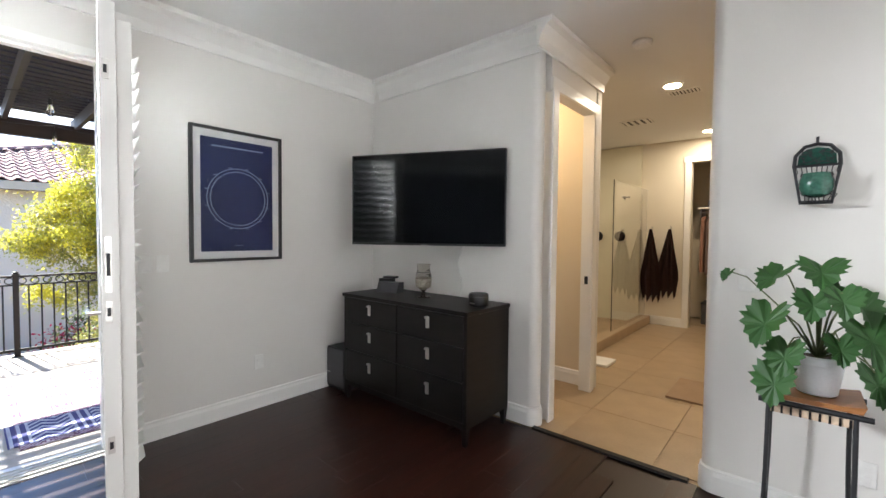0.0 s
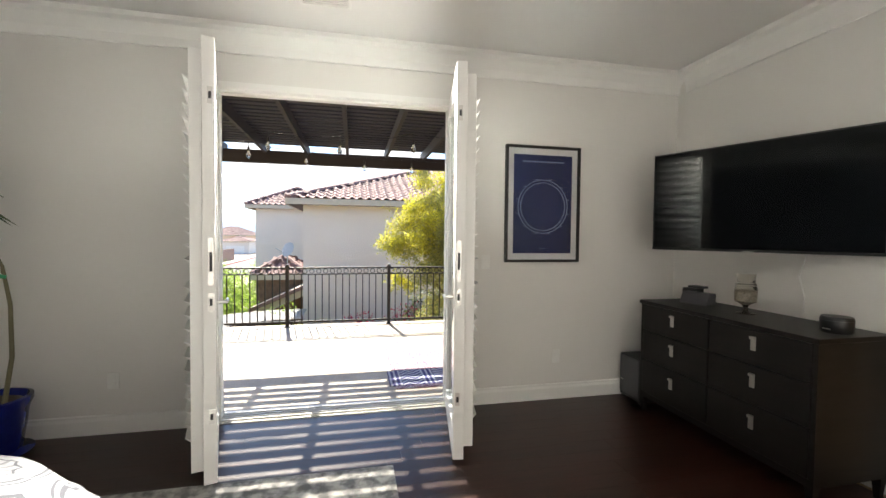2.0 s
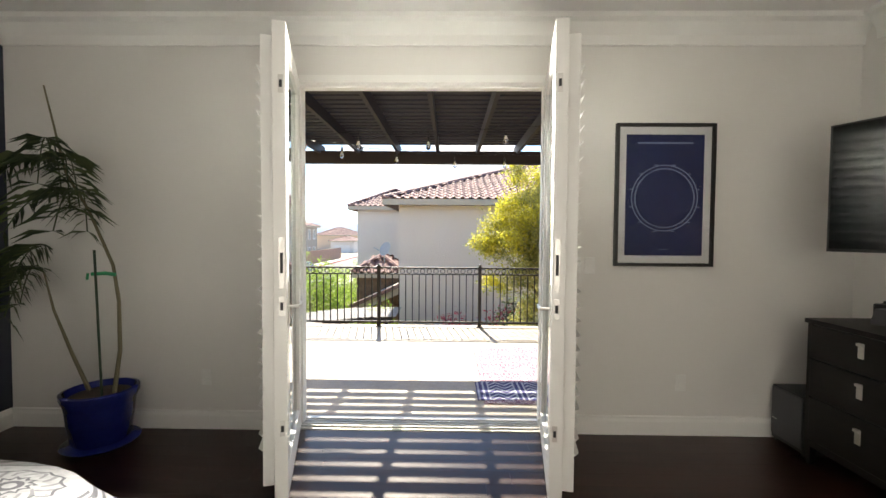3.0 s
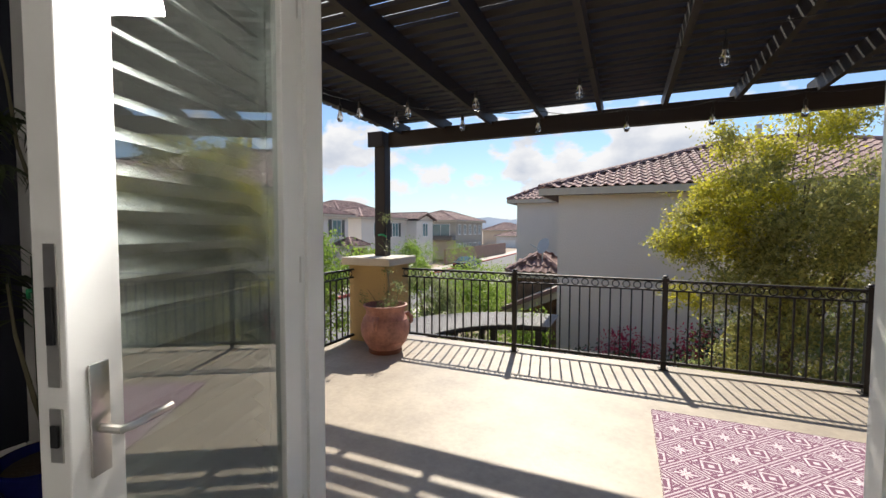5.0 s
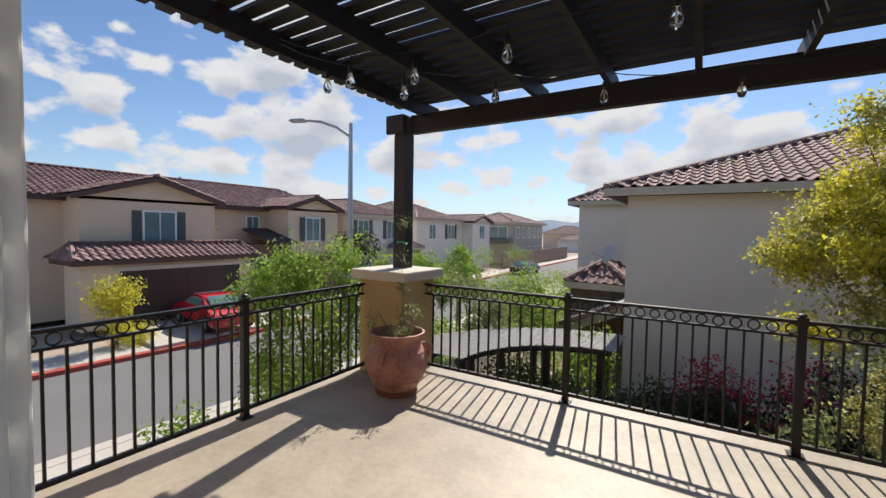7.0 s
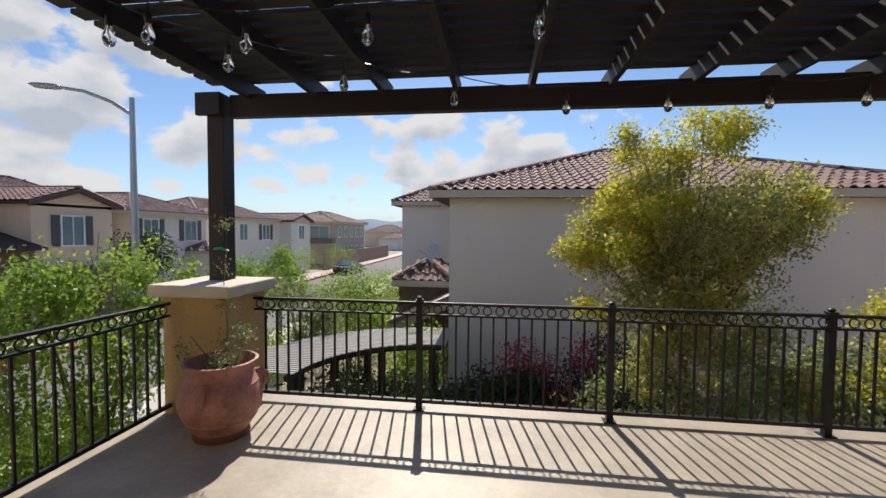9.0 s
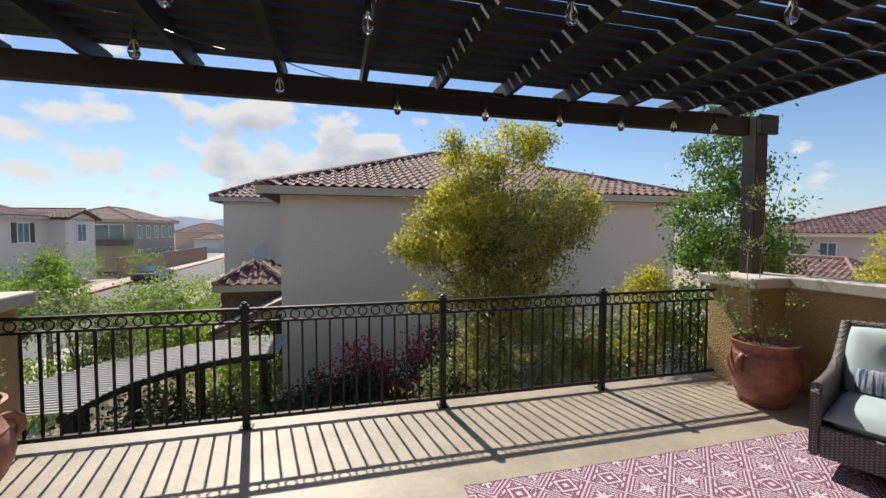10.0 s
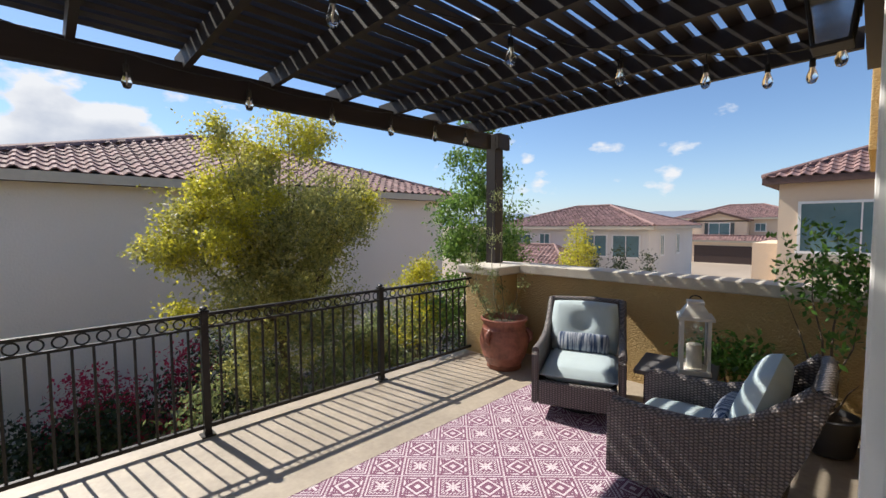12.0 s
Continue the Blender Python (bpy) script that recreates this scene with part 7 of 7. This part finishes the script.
def car(m, paint, label):
    t = thing("car", m, label, "car")
    body = [(-2.3, 0.30), (-2.32, 0.62), (-2.2, 0.78), (-1.55, 0.90), (-0.75, 1.33), (0.35, 1.36), (1.15, 0.95), (2.05, 0.80), (2.3, 0.58), (2.28, 0.30)]
    bm = prism(bmesh.new(), body, "y", -0.88, 0.88)
    for v in bm.verts:
        if v.co.z > 0.92:
            v.co.y *= 0.80
    bmesh.ops.bevel(bm, geom=bm.edges[:], offset=0.05, segments=2, affect="EDGES")
    b = part("body", bm, paint, t, smooth=True)
    part("rear_window", prism(bmesh.new(), [(-1.50, 0.935), (-0.80, 1.325), (-0.81, 1.335), (-1.53, 0.945)], "y", -0.60, 0.60), PANE, b, m=pose(-0.03, 0, 0.02))
    part("windscreen", prism(bmesh.new(), [(0.40, 1.335), (1.08, 0.985), (1.11, 0.995), (0.41, 1.35)], "y", -0.60, 0.60), PANE, b, m=pose(0.03, 0, 0.015))
    for s in (-1, 1):
        part("side_window", prism(bmesh.new(), [(-1.1, 0.96), (0.85, 0.96), (0.25, 1.27), (-0.7, 1.26)], "y", s * 0.80 - 0.01, s * 0.80 + 0.01), PANE, b)
        part("tail_lamp", one_box(-2.34, -2.30, s * 0.65 - 0.16, s * 0.65 + 0.16, 0.62, 0.72), KERBRED, b)
    for x in (-1.4, 1.4):
        for s in (-1, 1):
            wh = part("wheel", tube(bmesh.new(), [(x, s * 0.74, 0.33), (x, s * 0.92, 0.33)], 0.33, 20), TYRE, t)
            part("rim", tube(bmesh.new(), [(x, s * 0.90, 0.33), (x, s * 0.935, 0.33)], 0.21, 12), STEEL, wh)


car(pose(-12.9, -17.7, GZ + 0.255, 0, 0, 262), CARPAINT, "red sports car parked on the driveway")
car(pose(-45.5, -15.9, GZ, 0, 0, 180), CARDARK, "dark car parked along the street")

lamp = thing("street_lamp", pose(-12.20, -8.97, GZ), "tall galvanised street lamp with curved arm", "street lamp")
part("base_plate", lathe(bmesh.new(), [(0.2, 0), (0.2, 0.1), (0.12, 0.14)], 12), STEEL, lamp)
part("pole", tube(bmesh.new(), [(0, 0, 0.1), (0, 0, 4.5), (0, 0, 7.62)], [0.10, 0.08, 0.055], 12), STEEL, lamp, smooth=True)
part("arm", tube(bmesh.new(), [(0, 0, 7.22), (0.16, -0.40, 7.50), (0.35, -0.90, 7.69), (0.54, -1.38, 7.74)], [0.05, 0.045, 0.04, 0.035], 8), STEEL, lamp, smooth=True)
part("head", pad(bmesh.new(), 0.62, 0.22, 0.12, 0.3, 8), STEEL, lamp, smooth=True, m=pose(0.62, -1.58, 7.74, 0, 0, -69))
l2 = thing("street_lamp", pose(-58, -7, GZ), "distant grey steel street lamp", "street lamp")
part("pole", tube(bmesh.new(), [(0, 0, 0), (0, 0, 8.2)], 0.07, 8), STEEL, l2)
part("arm", tube(bmesh.new(), [(0, 0, 8.0), (0, -1.2, 8.5), (0, -2.2, 8.55)], 0.04, 6), STEEL, l2)

# slatted arbour below the railing, bent in a quarter ring
arb = thing("arbour", pose(-10.0, -1.5, GZ), "curved shade arbour with pale slats and dark posts", "arbour")
R_IN, R_OUT = 2.3, 3.9
for k in range(36):
    x = -0.05 - 0.108 * k
    y_far = -math.sqrt(R_OUT ** 2 - x * x)
    y_near = -math.sqrt(R_IN ** 2 - x * x) if -x < R_IN else 0.1
    if y_near - y_far < 0.2:
        continue
    part("slat", one_box(x - 0.023, x + 0.023, y_far, y_near, 1.965, 1.985), SLATW, arb)
for r in (R_IN + 0.12, (R_IN + R_OUT) / 2, R_OUT - 0.15):
    pts = [(-r * math.sin(a), -r * math.cos(a), 1.89) for a in [math.pi / 2 * q / 14 for q in range(15)]]
    part("curved_beam", tube(bmesh.new(), pts, 0.075, 6), PERGOLA, arb)
for a in (5, 32, 58, 85):
    for r in (R_IN + 0.14, R_OUT - 0.17):
        x, y = -r * math.sin(radians(a)), -r * math.cos(radians(a))
        part("post", one_box(x - 0.07, x + 0.07, y - 0.07, y + 0.07, 0, 1.83), PERGOLA, arb)

# trees and shrubs
yt = tree(-10.4, 2.75, GZ, "yellow-green leafy tree between the houses", 2.6, 0.09,
     [(0.0, 0.1, 5.2, 1.0, 1.05, 1.0), (0.1, -1.1, 4.35, 0.9, 0.75, 0.6), (0.2, 1.0, 4.6, 0.9, 0.95, 0.6), (0.2, 0.1, 3.7, 1.1, 1.1, 0.9), (-0.1, 0.3, 6.1, 0.55, 0.6, 0.5), (0.0, -0.9, 5.9, 0.3, 0.4, 0.25), (0.1, 1.3, 5.15, 0.6, 0.6, 0.35), (0.1, -1.6, 4.3, 0.4, 0.5, 0.3), (0.2, 1.7, 4.9, 0.5, 0.5, 0.25), (0.2, 0.1, 4.6, 1.0, 1.1, 0.9)], L_SAGE, 32000, 0.038, 41)
leaf_cloud("outer_crown", L_YELLOW, [(0.1, -1.2, 4.4, 0.8, 0.7, 0.5), (0.0, -0.6, 5.1, 0.85, 0.75, 0.75), (0.0, 0.2, 6.0, 0.55, 0.65, 0.45), (0.2, 1.2, 5.0, 0.75, 0.65, 0.4), (0.1, -1.2, 3.3, 0.35, 0.5, 0.3), (0.1, -1.7, 4.3, 0.4, 0.45, 0.28), (0.0, -0.9, 5.9, 0.35, 0.45, 0.28), (0.1, 1.7, 4.85, 0.45, 0.45, 0.25)], 22000, 0.038, yt, 141)
leaf_cloud("lower_crown", L_SAGE, [(0.55, -0.2, 3.25, 0.8, 1.15, 0.6), (0.6, 0.3, 2.5, 0.9, 1.4, 0.6), (0.5, 0.1, 4.1, 0.7, 0.9, 0.6), (0.3, -0.2, 3.65, 0.9, 1.3, 0.45)], 18000, 0.040, yt, 241)
tree(-10.0, 3.1, GZ, "darker leafy undergrowth tree by the wall", 1.2, 0.06, [(0, 0, 2.5, 1.2, 1.8, 0.7), (0.2, -1.2, 1.8, 0.9, 0.9, 0.8), (0, 1.7, 2.2, 1.0, 1.2, 0.8)], L_OLIVE, 11000, 0.046, 42)
tree(-9.9, 5.4, GZ, "small yellow-green tree rising above the railing", 1.6, 0.05, [(0, 0, 3.35, 0.5, 0.6, 0.45), (0.1, -0.2, 2.6, 0.6, 0.8, 0.6)], L_YELLOW, 5200, 0.042, 142)
tree(-8.7, 6.0, GZ, "slender fresh green tree behind the pier", 2.2, 0.07, [(0, 0, 5.6, 0.55, 0.55, 1.0), (0.2, -0.4, 4.5, 0.85, 0.85, 0.8), (0, 0.3, 4.0, 0.85, 0.95, 0.9), (0.1, 0.9, 5.2, 0.35, 0.4, 0.5), (0, -0.2, 3.0, 0.8, 1.0, 0.9)], L_MID, 22000, 0.045, 43)
tree(-7.6, -5.1, GZ - 0.05, "bright green weeping tree beside the railing", 2.0, 0.06, [(0, 0, 4.2, 0.5, 0.55, 0.5), (-0.7, 0.4, 3.95, 0.5, 0.55, 0.55), (0.5, -0.3, 3.6, 0.65, 0.65, 0.55), (0.1, 0, 3.0, 0.95, 0.9, 0.8), (0.2, -0.1, 2.0, 0.9, 0.9, 0.9)], L_GREEN, 24000, 0.040, 44, drop=0.3)
tree(-13.3, -5.3, HZ, "silvery olive tree below the pier", 1.6, 0.08, [(0, 0, 3.0, 0.8, 0.8, 0.6), (-0.3, 0.8, 2.8, 0.8, 0.7, 0.6), (0.2, -0.6, 3.2, 0.6, 0.6, 0.5), (0.4, 0.6, 2.3, 0.9, 0.8, 0.7)], L_OLIVE, 9000, 0.042, 45)
tree(-12.4, -6.6, GZ, "fresh green young tree beyond the pier", 1.6, 0.06, [(0, 0, 3.5, 0.55, 0.55, 0.55), (0.2, 0.4, 2.9, 0.6, 0.6, 0.6)], L_GREEN, 6000, 0.045, 145)
tree(-17.5, -8.2, GZ, "fresh green street tree", 1.6, 0.08, [(0, 0, 2.9, 0.9, 0.9, 0.7), (0.5, 0.6, 2.4, 0.8, 0.8, 0.6), (-0.4, -0.5, 3.2, 0.6, 0.6, 0.5)], L_GREEN, 6000, 0.06, 46, "street trees")
tree(-16.0, -5.0, GZ, "bright green young tree in the verge", 1.2, 0.06, [(0, 0, 2.5, 1.0, 1.0, 0.8), (0.4, 0.6, 2.0, 0.9, 0.9, 0.7)], L_GREEN, 5000, 0.06, 47, "street trees")
tree(-21.5, -17.5, GZ, "rounded green tree before the grey house", 1.6, 0.08, [(0, 0, 3.2, 1.2, 1.2, 1.1)], L_DARK, 3500, 0.09, 48, "street trees")
tree(-9.3, -17.4, GZ, "yellow-green small tree by the driveway", 1.0, 0.05, [(0, 0, 1.9, 0.7, 0.7, 0.7)], L_YELLOW, 2600, 0.07, 49)
tree(-12.7, 17.49, GZ, "yellow-green tree behind the parapet", 2.0, 0.07, [(0, 0, 3.9, 0.35, 0.35, 0.65), (0, 0, 3.0, 0.75, 0.75, 0.8)], L_YELLOW, 2800, 0.07, 50)
for x, y, hh in ((-12.16, 17.97, 3.5), (-11.35, 18.84, 3.9), (-10.44, 19.77, 3.65)):
    t = thing("cypress", pose(x, y, GZ), "narrow dark green cypress", "tree", "row of cypresses")
    part("trunk", tube(bmesh.new(), [(0, 0, 0), (0, 0, hh * 0.5)], 0.05, 6), BARK, t)
    leaf_cloud("crown", L_DARK, [(0, 0, hh * 0.3, 0.28, 0.28, hh * 0.26), (0, 0, hh * 0.6, 0.26, 0.26, hh * 0.26), (0, 0, hh * 0.85, 0.13, 0.13, hh * 0.17)], 1300, 0.07, t, int(hh * 10))
rs = random.Random(9)
# several dark shrubs are added under the arbour to darken its slat gaps
for k, (x, y, r, hh, mt) in enumerate([(-13.4, 0.4, 0.9, 1.7, L_PINK), (-12.9, 1.6, 0.8, 1.9, L_PINK), (-12.2, -0.6, 0.9, 1.2, L_DARK), (-12.0, 3.2, 1.2, 1.7, L_DARK), (-11.8, 5.6, 1.3, 2.0, L_DARK), (-9.6, 1.2, 0.9, 1.5, L_DARK), (-9.4, 4.6, 1.2, 2.2, L_OLIVE), (-10.6, 7.6, 1.4, 2.4, L_DARK), (-8.9, -1.4, 0.9, 1.6, L_DARK), (-10.0, -3.4, 1.1, 1.5, L_DARK), (-13.5, -2.4, 1.0, 1.9, L_GREEN), (-12.4, 0.2, 0.8, 1.3, L_DARK), (-12.4, 2.4, 0.8, 2.1, L_DARK), (-8.3, -6.6, 1.0, 1.5, L_GREEN), (-6.2, -6.2, 0.9, 1.4, L_GREEN), (-22, -6.0, 1.2, 1.3, L_GREEN), (-27, -5.9, 1.2, 1.2, L_OLIVE), (-33, -6.0, 1.4, 1.3, L_GREEN), (-20.5, -3.6, 0.9, 1.4, L_GREEN), (-8.6, 3.0, 0.9, 2.4, L_OLIVE), (-24, -17.2, 1.2, 1.3, L_DARK), (-9.8, -17.4, 0.7, 0.9, L_YELLOW), (-11.2, -3.0, 0.9, 1.2, L_DARK), (-11.6, -1.6, 0.8, 1.2, L_DARK), (-10.4, -4.4, 0.8, 1.2, L_DARK), (-14.6, -4.2, 1.3, 2.1, L_GREEN), (-16.5, -6.2, 1.3, 1.9, L_GREEN), (-19.0, -5.2, 1.5, 2.2, L_GREEN), (-21.5, -7.0, 1.4, 1.8, L_OLIVE), (-24.5, -5.0, 1.5, 2.2, L_GREEN), (-29.0, -7.2, 1.6, 1.9, L_GREEN), (-13.6, -6.6, 1.2, 1.7, L_GREEN), (-38.0, -7.4, 1.8, 2.2, L_GREEN), (-26.0, -16.2, 1.6, 2.6, L_GREEN), (-36.0, -16.8, 1.8, 3.0, L_GREEN), (-46.0, -17.0, 1.8, 2.8, L_GREEN), (-9.7, -4.6, 0.8, 1.2, L_DARK), (-10.6, -2.2, 0.8, 1.1, L_DARK), (-12.1, -3.6, 1.0, 1.3, L_DARK), (-11.9, -2.4, 0.9, 1.2, L_DARK)]):
    lab = "magenta bougainvillea bush by the wall" if mt is L_PINK else "dense green garden shrub on the ground"
    t = thing("shrub", pose(x, y, GZ), lab, "shrub", "garden shrubs")
    part("stem", limbs(bmesh.new(), (0, 0, 0), [(r * 0.4, 0, hh * 0.8), (-r * 0.4, r * 0.3, hh * 0.7), (0, -r * 0.4, hh * 0.75)], 0.03, k), BARK, t)
    leaf_cloud("leaves", mt, [(0, 0, hh * 0.55, r, r, hh * 0.45), (rs.uniform(-0.4, 0.4), rs.uniform(-0.4, 0.4), hh * 0.85, r * 0.6, r * 0.6, hh * 0.3)], 2600 if mt is not L_PINK else 1500, 0.055, t, 60 + k)
    if mt is L_PINK:
        leaf_cloud("foliage", L_DARK, [(0, 0, hh * 0.4, r, r, hh * 0.4)], 1400, 0.055, t, 90 + k)

# far hills, their distance haze held in the blue-grey colour
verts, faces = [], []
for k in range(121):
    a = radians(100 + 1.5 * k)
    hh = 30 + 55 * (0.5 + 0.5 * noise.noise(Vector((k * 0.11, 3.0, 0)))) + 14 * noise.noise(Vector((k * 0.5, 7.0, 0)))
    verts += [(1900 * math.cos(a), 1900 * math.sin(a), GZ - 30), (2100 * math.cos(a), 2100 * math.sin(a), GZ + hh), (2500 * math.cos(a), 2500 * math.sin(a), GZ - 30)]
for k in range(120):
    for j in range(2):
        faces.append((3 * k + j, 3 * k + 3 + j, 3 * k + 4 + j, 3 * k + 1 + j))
tagged(raw("backdrop", verts, faces, HILL, smooth=True), "distant desert hills with blue-grey haze painted in", "hills", kind="structure")


# ---- floor pieces ----
plank = mesh_of("plank", one_box(-0.0621, 0.0621, -0.7495, 0.7495, -0.011, 0.0, bevel=0.0006), PLANK)
rs = random.Random(2)
for i in range(31):
    x = XI + 0.0635 + 0.1245 * i
    off = rs.uniform(0, 1.5)
    for j in range(-1, 4):
        y = YS - 0.75 + off + 1.5 * j + 0.75
        if y - 0.75 > 2.93 or y + 0.75 < YS:
            continue
        if y + 0.75 > 2.95:
            y0 = y - 0.7485
            share("plank", plank, floor_ob, pose(x, (y0 + 2.945) / 2, 0) @ Matrix.Diagonal((1, (2.945 - y0) / 1.497, 1, 1)))
        else:
            share("plank", plank, floor_ob, pose(x, y, 0))
tile = mesh_of("tile", one_box(-0.2985, 0.2985, -0.2985, 0.2985, -0.0055, 0.0, bevel=0.0015), TILE)
for i in range(6):
    for j in range(8):
        share("tile", tile, bath_floor, pose(-2.70 + 0.6 * i + 0.15, 3.29 + 0.6 * j, 0))
